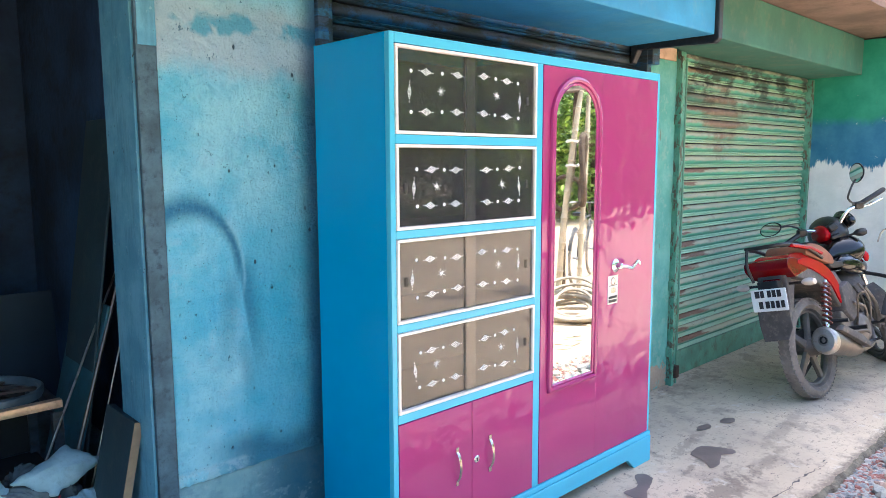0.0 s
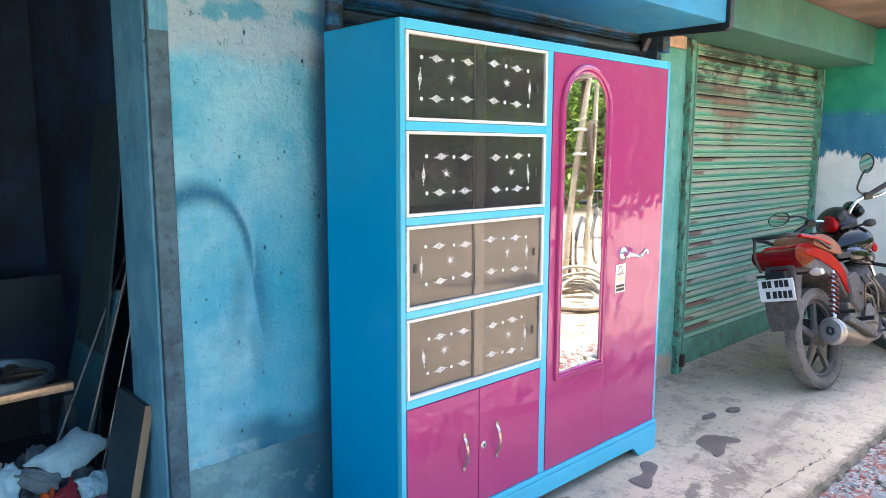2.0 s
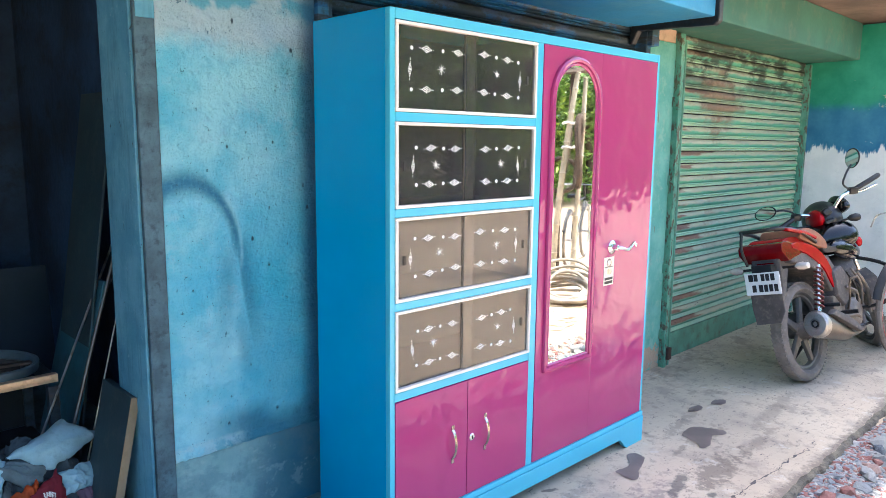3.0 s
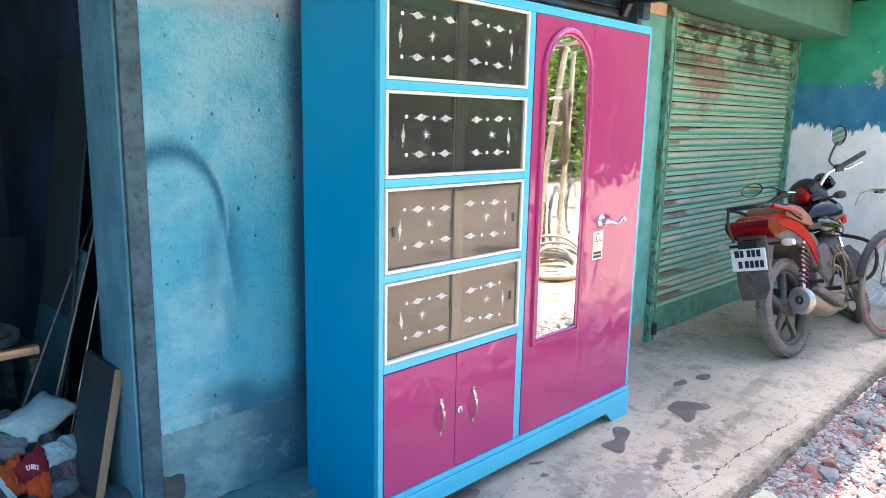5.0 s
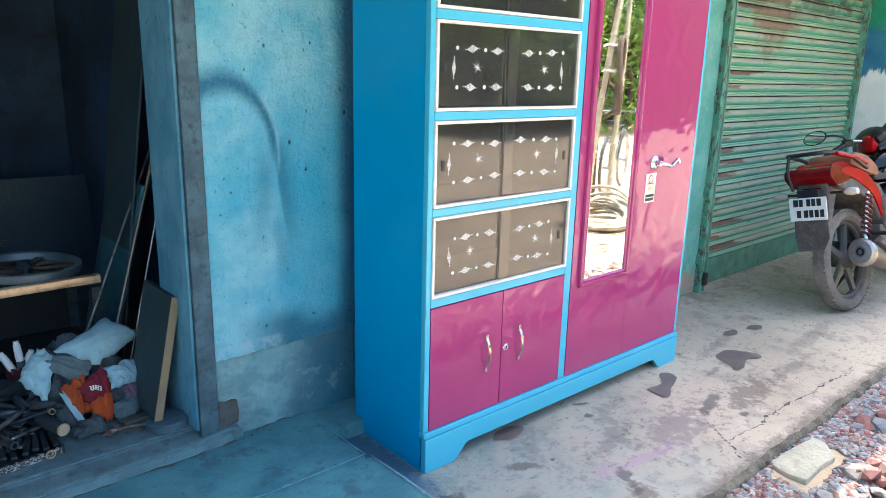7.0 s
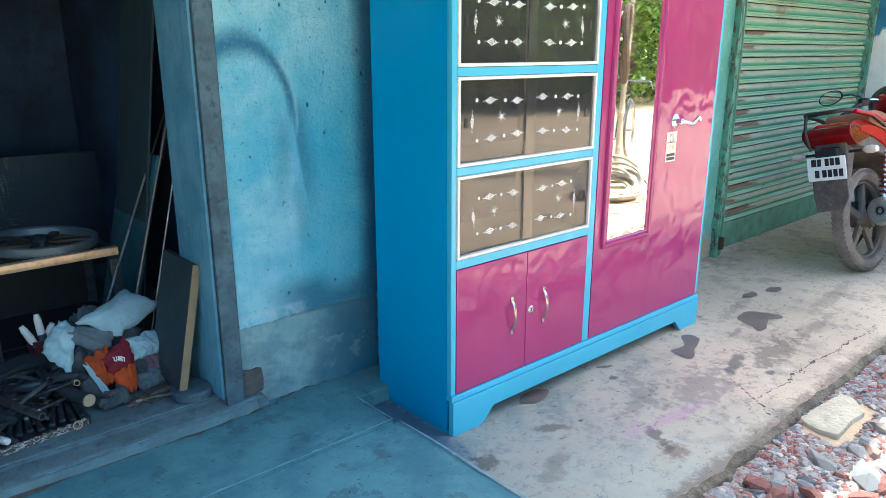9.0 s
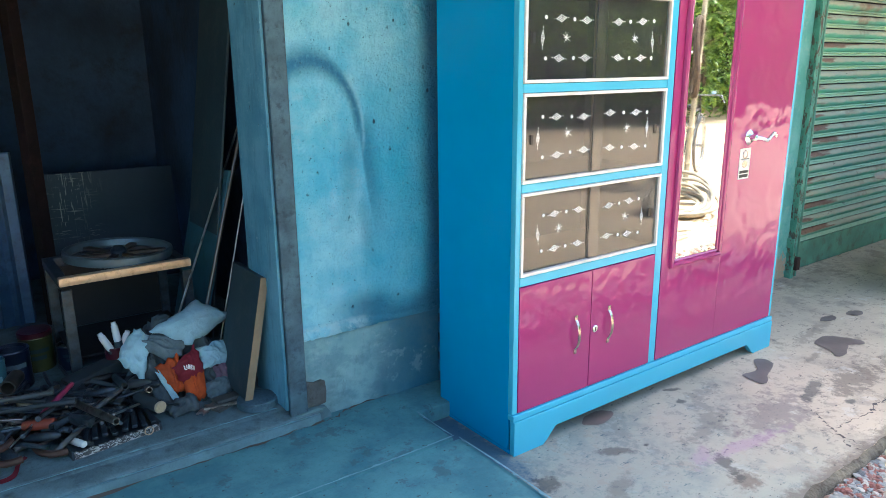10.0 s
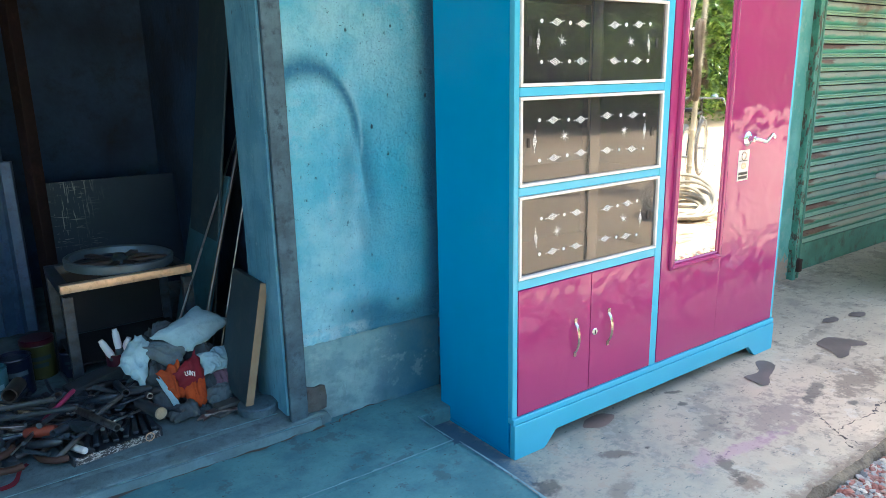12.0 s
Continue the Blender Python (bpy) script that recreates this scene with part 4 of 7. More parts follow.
guide("shutter_guide", 4.962, END_X - 0.004, 0.515, 0.60, 0.0, 2.10, M_GREEN_D, "green steel shutter guide with flaking paint")
guide("shutter_guide", 0.087, 0.165, 0.50, 0.60, 0.0, 2.09, M_SHUT_B, "blue steel shutter guide with peeling paint")
g4 = guide("shutter_guide", 2.32, 2.398, 0.50, 0.60, 0.0, 2.12, M_SHUT_B, "blue steel shutter guide with a jagged lug")
part("bearing_block", box(-0.03, 0.05, -0.08, -0.03, 1.99, 2.085, 0.006), M_SHUT_B, g4)
part("lug", prism([(0.0, 0.0), (0.045, 0.005), (0.035, 0.02), (0.055, 0.03), (0.035, 0.045), (0.05, 0.062), (0.0, 0.07)], -0.06, -0.052), M_RUST, g4).matrix_basis = pose(0.035, 0, 2.0)

# ---- the cupboard ----
CW, CH, CD = 1.590, 1.83, 0.404


def wardrobe():
    c = thing("steel_wardrobe", pose(0, 0, 0), "blue and pink enamelled steel wardrobe with glass windows and mirror", "wardrobe")
    part("side_panel", box(0.0, 0.012, 0.0225, CD, 0.012, CH, 0.002), M_BLUE, c)
    part("side_panel", box(CW - 0.012, CW, 0.0225, CD, 0.012, CH, 0.002), M_BLUE, c)
    part("top_panel", box(0.0125, CW - 0.0125, 0.0225, CD, CH - 0.012, CH, 0.002), M_BLUE, c)
    part("back_panel", box(0.0125, CW - 0.0125, CD - 0.006, CD, 0.06, CH - 0.013), M_INSIDE, c)
    part("bottom_panel", box(0.0125, CW - 0.0125, 0.006, CD - 0.0065, 0.13, 0.14), M_INSIDE, c)
    part("partition", box(0.722, 0.728, 0.02, CD - 0.0065, 0.141, CH - 0.013), M_INSIDE, c)
    F = (-0.001, 0.022)
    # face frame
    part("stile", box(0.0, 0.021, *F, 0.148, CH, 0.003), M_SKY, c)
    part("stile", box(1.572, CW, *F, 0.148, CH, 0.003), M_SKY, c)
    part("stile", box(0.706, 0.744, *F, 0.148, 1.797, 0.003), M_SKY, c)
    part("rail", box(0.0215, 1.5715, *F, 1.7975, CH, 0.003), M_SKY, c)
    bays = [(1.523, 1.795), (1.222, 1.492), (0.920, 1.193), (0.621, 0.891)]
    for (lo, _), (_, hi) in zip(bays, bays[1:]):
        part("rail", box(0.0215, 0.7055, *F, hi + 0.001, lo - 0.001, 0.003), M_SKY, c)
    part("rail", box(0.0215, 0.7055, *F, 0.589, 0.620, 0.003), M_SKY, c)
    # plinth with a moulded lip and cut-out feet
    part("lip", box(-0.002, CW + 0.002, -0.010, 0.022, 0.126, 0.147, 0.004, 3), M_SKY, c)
    feet = [(0.0, 0.0), (0.136, 0.0), (0.150, 0.010), (0.192, 0.052), (0.200, 0.055), (1.385, 0.055), (1.395, 0.052), (1.438, 0.010), (1.452, 0.0), (CW, 0.0), (CW, 0.125), (0.0, 0.125)]
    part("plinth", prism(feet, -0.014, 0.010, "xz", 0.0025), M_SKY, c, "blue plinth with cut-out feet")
    part("plinth_side", box(-0.001, 0.011, 0.0105, CD, 0.0, 0.011, 0.002), M_BLUE, c)
    part("plinth_side", box(CW - 0.011, CW + 0.001, 0.0105, CD, 0.0, 0.011, 0.002), M_BLUE, c)
    # display windows
    for b, (lo, hi) in enumerate(bays):
        x0, x1, t = 0.022, 0.705, 0.0105
        w = part("display_window", box(x0, x1, -0.006, 0.012, hi - t, hi, 0.003), M_TRIM, c, "white-framed sliding glass display window")
        part("trim", box(x0, x1, -0.006, 0.012, lo, lo + t, 0.003), M_TRIM, w)
        part("trim", box(x0, x0 + t, -0.006, 0.012, lo + t, hi - t, 0.003), M_TRIM, w)
        part("trim", box(x1 - t, x1, -0.006, 0.012, lo + t, hi - t, 0.003), M_TRIM, w)
        for k, (a, e, y) in enumerate(((x0 + t, 0.392, 0.010), (0.338, x1 - t, 0.003))):
            p = part("pane", box(a, e, y, y + 0.004, lo + t, hi - t), M_GLASS, w, "smoked sliding glass pane")
            p.visible_shadow = False
        part("mullion", box(0.342, 0.390, 0.0165, 0.0225, lo + t, hi - t, 0.001), M_MULLION, w, "dull beige upright behind the glass")
        part("shelf", box(0.0125, 0.7215, 0.03, CD - 0.0065, lo - 0.012, lo - 0.006), M_INSIDE, w)
        for k in (0, 1):
            motifs(w, b, k, lo, hi)
            x = 0.068 if k == 0 else 0.655
            if b in (1, 2) or k == 1:
                part("finger_pull", box(x - 0.006, x + 0.006, (0.0065, 0.0005)[k], (0.009, 0.003)[k], (lo + hi) / 2 - 0.018, (lo + hi) / 2 + 0.012, 0.001), M_BLACK, w)
    # lower doors
    for k, (x0, x1) in enumerate(((0.023, 0.3605), (0.3635, 0.704))):
        d = part("door", box(x0, x1, -0.003, 0.018, 0.150, 0.587, 0.0025), M_PINK, c, "glossy pink enamelled lower door")
        hx = 0.286 if k == 0 else 0.456
        bow = [(hx, -0.003 - 0.021 * math.sin(math.pi * i / 10) ** 0.6, 0.312 + 0.112 * i / 10) for i in range(11)]
        part("pull_handle", tube(bow, 0.006, 8, flat=0.5), M_HANDLE, d, "bowed brownish chrome pull handle")
        for z in (0.306, 0.43):
            part("handle_foot", box(hx - 0.007, hx + 0.007, -0.007, -0.003, z - 0.009, z + 0.009, 0.002), M_HANDLE, d)
    lock = part("lock", lathe([(0.0135, 0.0), (0.0135, 0.002), (0.011, 0.004), (0.004, 0.004)], 20, pose(0.386, -0.003, 0.367, 90)), M_CHROME, c, "round chrome lock with a keyhole")
    part("keyhole", box(0.3845, 0.3875, -0.0082, -0.006, 0.359, 0.372, 0.0005), M_GAP, lock)
    # tall doors
    dl = part("mirror_door", prism([(0.746, 0.018), (0.746, -0.003), (1.1275, -0.003), (1.1305, -0.0018), (1.1335, -0.003), (1.570, -0.003), (1.570, 0.018)], 0.150, 1.795, "xy", 0.0012, 2), M_PINK, c, "wide glossy pink door with arched mirror and lever handle")

    def arch(x0, x1, z0, z1, n=20):
        r = (x1 - x0) / 2
        foot = [(x0 + (x1 - x0) * i / 12, z0) for i in range(12)]
        up = [(x1, z0 + (z1 - r - z0) * i / 48) for i in range(48)]
        down = [(x0, z1 - r - (z1 - r - z0) * i / 48) for i in range(1, 48)]
        return foot + up + [((x0 + x1) / 2 + r * math.cos(math.pi * i / n), z1 - r + r * math.sin(math.pi * i / n)) for i in range(n + 1)] + down
    line = arch(0.799, 1.111, 0.526, 1.755)
    part("mirror_moulding", tube([(x, -0.006, z) for x, z in line], 0.0125, 8, True), M_PINK, dl, "raised pink moulding round the mirror")
    part("mirror_bead", tube([(x, -0.006, z) for x, z in arch(0.815, 1.095, 0.542, 1.738)], 0.006, 6, True), M_PINK, dl)
    part("mirror", prism(arch(0.812, 1.098, 0.539, 1.741), -0.0055, -0.0035), M_MIRROR, dl, "tall arched mirror")
    hz = 0.985
    rose = part("lever_handle", lathe([(0.030, 0.0), (0.030, 0.004), (0.024, 0.009), (0.013, 0.012), (0.012, 0.034), (0.005, 0.037)], 24, pose(1.258, -0.003, hz, 90)), M_CHROME, dl, "chrome lever handle with a round rose")
    lever = smooth_line([(1.258, -0.036, hz), (1.285, -0.044, hz - 0.004), (1.318, -0.048, hz - 0.012), (1.345, -0.048, hz + 0.002), (1.372, -0.046, hz + 0.014), (1.384, -0.045, hz + 0.002)], 4)
    part("lever", tube(lever, [0.0095 - 0.004 * i / len(lever) for i in range(len(lever))], 8), M_CHROME, rose)
    part("lever_knob", lathe([(0.003, -0.008), (0.008, -0.005), (0.009, 0.0), (0.008, 0.005), (0.003, 0.008)], 12, pose(1.384, -0.045, hz + 0.002, 90)), M_CHROME, rose)
    st = part("sticker", box(1.205, 1.282, -0.0042, -0.0030, 0.817, 0.942), M_TRIM, dl, "small white printed sticker")
    for x0, x1, z0, z1 in ((1.213, 1.274, 0.841, 0.852), (1.213, 1.274, 0.824, 0.836)):
        part("print_bar", box(x0, x1, -0.0052, -0.0042, z0, z1), M_BLACK, st)
    part("print_ring", tube([(1.243 + 0.016 * math.cos(i * 0.5236), -0.0046, 0.917 + 0.016 * math.sin(i * 0.5236)) for i in range(12)], 0.0025, 5, True), M_HANDLE, st)
    part("print_disc", prism([(1.245 + 0.019 * math.cos(i * 0.5236), 0.877 + 0.014 * math.sin(i * 0.5236)) for i in range(12)], -0.0050, -0.0042), M_HANDLE, st)
    part("print_line", box(1.213, 1.274, -0.0050, -0.0042, 0.897, 0.900), M_BLACK, st)
    return c


M_ETCH_Y = (0.0092, 0.0022)


def flat_mesh(name, polys):
    bm = bmesh.new()
    for poly in polys:
        bm.faces.new([bm.verts.new((x, 0.0, z)) for x, z in poly])
    return mesh_of(bm, name, M_ETCH, 0)


def lozenge(a, h):
    """A lozenge of small cells with a dash at each tip."""
    polys = []
    for i in range(4):
        for j in range(4):
            u, v = (i - j) * a * 0.245, (i + j - 3) * h * 0.32
            p, q = a * 0.185, h * 0.235
            polys.append([(u - p, v), (u, v - q), (u + p, v), (u, v + q)])
    for s in (-1, 1):
        polys.append([(s * a * 0.98, -0.001), (s * a * 1.25, -0.0007), (s * a * 1.25, 0.0007), (s * a * 0.98, 0.001)])
    return polys


DOT = flat_mesh("dot", [[(0.0064 * math.cos(i * 0.6283), 0.0064 * math.sin(i * 0.6283)) for i in range(10)]])
DIAMOND = flat_mesh("diamond", lozenge(0.026, 0.0100))
UPRIGHT = flat_mesh("diamond", [[(z, x) for x, z in p] for p in lozenge(0.028, 0.0070)])
STARS = []
for k in range(3):
    rs = random.Random(k)
    rays = []
    for i in range(8):
        a, l = i * math.tau / 8 + rs.uniform(-0.15, 0.15) + 0.2, 0.023 * rs.uniform(0.7, 1.15)
        s, q = 0.0018 * math.cos(a + 1.57), 0.0018 * math.sin(a + 1.57)
        rays.append([(s, q), (l * math.cos(a), l * math.sin(a)), (-s, -q)])
    STARS.append(flat_mesh("star", rays))


def motifs(w, b, k, lo, hi):
    """White sprayed dots, lozenges and a star on one glass pane."""
    rng = random.Random(10 * b + k)
    y = M_ETCH_Y[k]
    x0, x1 = ((0.094, 0.300), (0.120, 0.295), (0.115, 0.300), (0.125, 0.290))[b] if k == 0 else ((0.420, 0.604), (0.440, 0.612), (0.420, 0.610), (0.432, 0.595))[b]
    zm, dz = (lo + hi) / 2 + (0.0, -0.004, 0.002, -0.006)[b], (0.062, 0.058, 0.058, 0.058)[b]

    def lay(name, me, x, z):
        part(name, me, None, w).matrix_basis = pose(x, y, z, 0, rng.uniform(-7, 7), 0)
    for s in (-1, 1):
        sl = rng.uniform(-0.008, 0.008)
        for i, what in enumerate("odod" if k == 0 else "dodo"):
            x, z = x0 + (x1 - x0) * i / 3 + rng.uniform(-0.004, 0.004), zm + s * dz + sl * (i - 1.5) / 2
            lay("dot" if what == "o" else "diamond", DOT if what == "o" else DIAMOND, x, z)
    lay("star", STARS[(b + k) % 3], (0.226, 0.205, 0.225, 0.20)[b] if k == 0 else (0.488, 0.520, 0.505, 0.52)[b], zm + rng.uniform(-0.006, 0.008))
    lay("diamond", UPRIGHT, (0.090, 0.105, 0.095, 0.105)[b] if k == 0 else 0.613, zm + rng.uniform(-0.008, 0.004))


wardrobe()

# ---- the motorcycle ----
M_RED = plain("red motorcycle plastic", lin(158, 4, 16), 0.24, 0, 0.12, 8, 80, lin(110, 40, 40), 0.08, Specular_IOR_Level=0.2)
M_TYRE = plain("dusty tyre rubber", lin(116, 108, 100), 0.9, 0, 0.2, 12, 90, lin(150, 138, 124), 0.6, 0.002)
M_ALLOY = plain("dark alloy wheel", lin(96, 92, 88), 0.55, 0.3, 0.25, 10, 80, lin(130, 120, 106), 0.5)
M_DUSTY = plain("dusty black plastic", lin(80, 76, 74), 0.75, 0, 0.25, 12, 90, lin(128, 118, 106), 0.6)
M_SEAT = plain("brown seat cover", lin(140, 88, 62), 0.6, 0, 0.2, 14, 120)
M_SEATK = plain("black seat cover", lin(36, 34, 34), 0.55, 0, 0.2, 14, 120)
M_TANK = plain("black tank paint", lin(14, 14, 16), 0.12, 0, 0.15)
M_TAIL = plain("red lens", lin(110, 8, 14), 0.12, 0, 0.15)
M_LENS = plain("clear lens", lin(206, 196, 186), 0.12, 0, 0.08)
M_PLATE = plain("white plate", lin(226, 228, 226), 0.45, 0, 0.06)
M_ENGINE = plain("dusty engine alloy", lin(124, 118, 112), 0.55, 0.6, 0.3, 14, 90, lin(130, 116, 100), 0.6)
M_SPRING = plain("red spring", lin(100, 40, 36), 0.45, 0, 0.2)
M_EXH = plain("scuffed silencer", lin(104, 98, 92), 0.42, 0.75, 0.2, 10, 80, lin(120, 104, 88), 0.6)

M_CAP = plain("pale scuffed chrome", lin(176, 170, 162), 0.36, 0.8, 0.15, 14, 90, lin(130, 112, 96), 0.5)


def soft(poly, k=4):
    """A closed outline with its corners rounded off."""
    loop = [Vector((x, z, 0)) for x, z in poly]
    line = smooth_line(loop[-2:] + loop + loop[:2], k)[2 * k:-2 * k]
    return [(p.x, p.y) for p in line[:-1]]


def wheel(bike, x, tyre_w):
    ax = pose(x, 0, 0.305, 90)
    prof = []
    for i in range(13):
        a = math.pi * (0.08 + 0.84 * i / 12)
        prof.append((0.245 + 0.060 * math.sin(a), -tyre_w * math.cos(a)))
    prof = prof + [(0.232, tyre_w * 0.55), (0.232, -tyre_w * 0.55)]
    hub = part("wheel", lathe([(0.012, -0.07), (0.045, -0.065), (0.05, -0.03), (0.06, 0.0), (0.05, 0.03), (0.045, 0.065), (0.012, 0.07)], 20, ax), M_ALLOY, bike, "alloy wheel with a dusty tyre")
    part("tyre", lathe(prof, 56, ax, closed=True), M_TYRE, hub)
    # tread blocks
    bm = bmesh.new()
    for i in range(64):
        a = i * math.tau / 64
        for s in (-1, 1):
            q = box(-0.011, 0.011, 0.006, tyre_w * 0.62, -0.004, 0.006, 0.0)
            bmesh.ops.transform(q, matrix=pose(x, 0, 0.305) @ Matrix.Rotation(a, 4, "Y") @ Matrix.Translation((0, 0, 0.300)) @ Matrix.Diagonal((1, s, 1, 1)) @ Matrix.Rotation(radians(22), 4, "Z") @ Matrix.Translation((0, 0.004, -0.002)), verts=q.verts)
            join(bm, q)
    bmesh.ops.recalc_face_normals(bm, faces=bm.faces)
    part("tread", bm, M_TYRE, hub, smooth=0, kind="stuff")
    part("rim", lathe([(0.238, -0.034), (0.244, -0.03), (0.240, -0.024), (0.214, -0.016), (0.208, 0.0), (0.214, 0.016), (0.240, 0.024), (0.244, 0.03), (0.238, 0.034), (0.225, 0.02), (0.222, 0.0), (0.225, -0.02)], 48, ax, closed=True), M_ALLOY, hub)
    for i in range(5):
        sp = prism([(-0.026, 0.03), (-0.016, 0.215), (0.016, 0.215), (0.026, 0.03)], -0.013, 0.013, "xz", 0.006)
        bmesh.ops.transform(sp, matrix=pose(x, 0, 0.305) @ Matrix.Rotation(i * math.tau / 5 + 0.2, 4, "Y"), verts=sp.verts)
        part("spoke", sp, M_ALLOY, hub)
    return hub


def motorcycle(m):
    b = thing("motorcycle", m, "parked red and black motorcycle with dusty tyres leaning on its stand", "motorcycle")
    wheel(b, 0.0, 0.050)
    wheel(b, 1.265, 0.042)
    for s in (-1, 1):
        part("swing_arm", tube([(0.0, s * 0.085, 0.305), (0.45, s * 0.075, 0.36)], 0.02, 8), M_BLACK, b)
        # shock absorbers
        p0, p1 = Vector((0.01, s * 0.125, 0.36)), Vector((0.10, s * 0.125, 0.66))
        sh = part("shock_absorber", tube([p0, p1], 0.012, 8), M_CHROME, b)
        d = p1 - p0
        side, up = d.cross(Vector((0, 1, 0))).normalized(), Vector((0, 1, 0))
        coil = [p0 + d * (0.12 + 0.8 * i / 108) + 0.024 * (math.cos(i * math.tau / 12) * side + math.sin(i * math.tau / 12) * up) for i in range(109)]
        part("spring", tube(coil, 0.0062, 6), M_SPRING, sh, "red coil spring")
        # indicators
        for x, z, w in ((-0.27, 0.640, 0.155),):
            ind = part("indicator", lathe([(0.006, 0.0), (0.024, 0.02), (0.028, 0.05), (0.02, 0.075), (0.006, 0.08)], 14, pose(x, s * w, z, -90 * s) @ Matrix.Diagonal((1.25, 0.85, 1, 1))), M_LENS, b, "clear turn indicator")
            part("stalk", tube([(x, s * 0.06, z), (x, s * (w + 0.005), z)], 0.009, 6), M_BLACK, ind)
        # fork legs
        part("fork_leg", tube([(1.265, s * 0.085, 0.305), (1.12, s * 0.085, 0.72), (1.06, s * 0.085, 0.92)], [0.026, 0.022, 0.018], 10), M_CHROME, b)
        # footrests
        part("footrest", tube([(0.30, s * 0.10, 0.36), (0.30, s * 0.24, 0.37)], 0.013, 8), M_BLACK, b)
        part("pillion_footrest", tube([(0.12, s * 0.10, 0.42), (0.14, s * 0.20, 0.42)], 0.012, 8), M_BLACK, b)
        # side panels
        tip = [(0.275, 0.600), (0.275, 0.525), (0.240, 0.530)] if s < 0 else [(0.22, 0.672)]
        part("tail_panel", prism(soft([(-0.22, 0.752), (-0.20, 0.778), (-0.10, 0.792), (0.08, 0.765), (0.20, 0.700)] + tip + [(0.15, 0.640), (0.0, 0.708), (-0.12, 0.738)]), s * 0.100, s * 0.136, "xz", 0.012, 3), M_RED, b, "glossy red tail panel")
    # tail
    part("tail_cowl", prism(soft([(-0.31, 0.72), (-0.27, 0.795), (-0.16, 0.825), (0.02, 0.82), (0.10, 0.78), (0.06, 0.72), (-0.2, 0.69)]), -0.105, 0.105, "xz", 0.022, 4), M_RED, b, "red tail cowl")
    part("tail_lamp", prism(soft([(-0.345, 0.725), (-0.335, 0.775), (-0.26, 0.790), (-0.15, 0.758), (-0.11, 0.728), (-0.20, 0.698), (-0.30, 0.675)]), -0.132, 0.132, "xz", 0.030, 4), M_TAIL, b, "red tail lamp lens")
    part("reflector", box(-0.312, -0.298, -0.05, 0.05, 0.635, 0.672, 0.004), M_TAIL, b)
    part("mudguard", prism([(-0.30, 0.70), (-0.22, 0.72), (-0.02, 0.70), (-0.03, 0.66), (-0.20, 0.645), (-0.295, 0.46), (-0.335, 0.40), (-0.345, 0.41), (-0.305, 0.53)], -0.085, 0.085, "xz", 0.012, 2), M_DUSTY, b, "dusty black rear mudguard")
    part("mudflap", prism([(-0.095, 0.60), (0.095, 0.60), (0.098, 0.43), (0.085, 0.345), (-0.060, 0.352), (-0.095, 0.41)], -0.345, -0.333, "yz", 0.005), M_DUSTY, b)
    pl = part("number_plate", box(-0.372, -0.364, -0.105, 0.105, 0.50, 0.615, 0.004), M_PLATE, b, "white number plate with black bars")
    for z, marks in ((0.588, ((0.066, 0.028), (0.036, 0.022), (-0.006, 0.022), (-0.034, 0.022), (-0.064, 0.024))), (0.533, ((0.052, 0.024), (0.012, 0.024), (-0.018, 0.022), (-0.048, 0.022), (-0.078, 0.022)))):
        for y, w in marks:
            part("plate_bar", box(-0.3735, -0.372, y - w / 2, y + w / 2, z - 0.018, z + 0.018), M_BLACK, pl)
    part("under_tail", prism([(-0.26, 0.70), (-0.20, 0.735), (0.26, 0.72), (0.40, 0.62), (0.36, 0.48), (0.24, 0.50), (0.16, 0.60), (-0.05, 0.655), (-0.24, 0.668)], -0.126, 0.126, "xz", 0.014, 3), M_DUSTY, b, "dusty black plastic under the tail")
    part("side_cover", prism([(0.26, 0.46), (0.24, 0.62), (0.40, 0.66), (0.52, 0.60), (0.50, 0.45), (0.38, 0.40)], -0.150, 0.150, "xz", 0.02, 3), M_DUSTY, b, "dusty black side cover")
    part("battery_tray", box(0.22, 0.36, -0.13, 0.13, 0.36, 0.47, 0.012), M_ENGINE, b)
    for k, (x0, z0, x1, z1, r) in enumerate(((0.40, 0.52, 0.62, 0.42, 0.010), (0.46, 0.62, 0.58, 0.36, 0.007), (0.56, 0.64, 0.70, 0.40, 0.008), (0.30, 0.34, 0.62, 0.30, 0.012), (0.66, 0.62, 0.84, 0.34, 0.014))):
        part("engine_pipe", tube(smooth_line([(x0, -0.155, z0), ((x0 + x1) / 2 + 0.02, -0.175, (z0 + z1) / 2 + 0.02), (x1, -0.150, z1)], 4), r, 8), (M_ENGINE, M_BLACK, M_ENGINE, M_EXH, M_ENGINE)[k], b)
    part("plate_bracket", box(-0.364, -0.30, -0.06, 0.06, 0.56, 0.66, 0.006), M_BLACK, b)
    # grab rail
    rail = smooth_line([(0.10, 0.13, 0.80), (-0.10, 0.135, 0.855), (-0.30, 0.12, 0.865), (-0.355, 0.06, 0.86), (-0.355, -0.06, 0.86), (-0.30, -0.12, 0.865), (-0.10, -0.135, 0.855), (0.10, -0.13, 0.80)], 5)
    part("grab_rail", tube(rail, 0.012, 8), M_BLACK, b)
    part("rail_brace", tube(smooth_line([(-0.352, 0.09, 0.86), (-0.365, 0.10, 0.76), (-0.34, 0.09, 0.66)], 4), 0.009, 6), M_BLACK, b)
    part("rail_cap", prism([(-0.28, 0.868), (-0.05, 0.862), (0.10, 0.83), (0.08, 0.815), (-0.06, 0.842), (-0.28, 0.85)], -0.15, -0.115, "xz", 0.008, 2), M_RED, b)
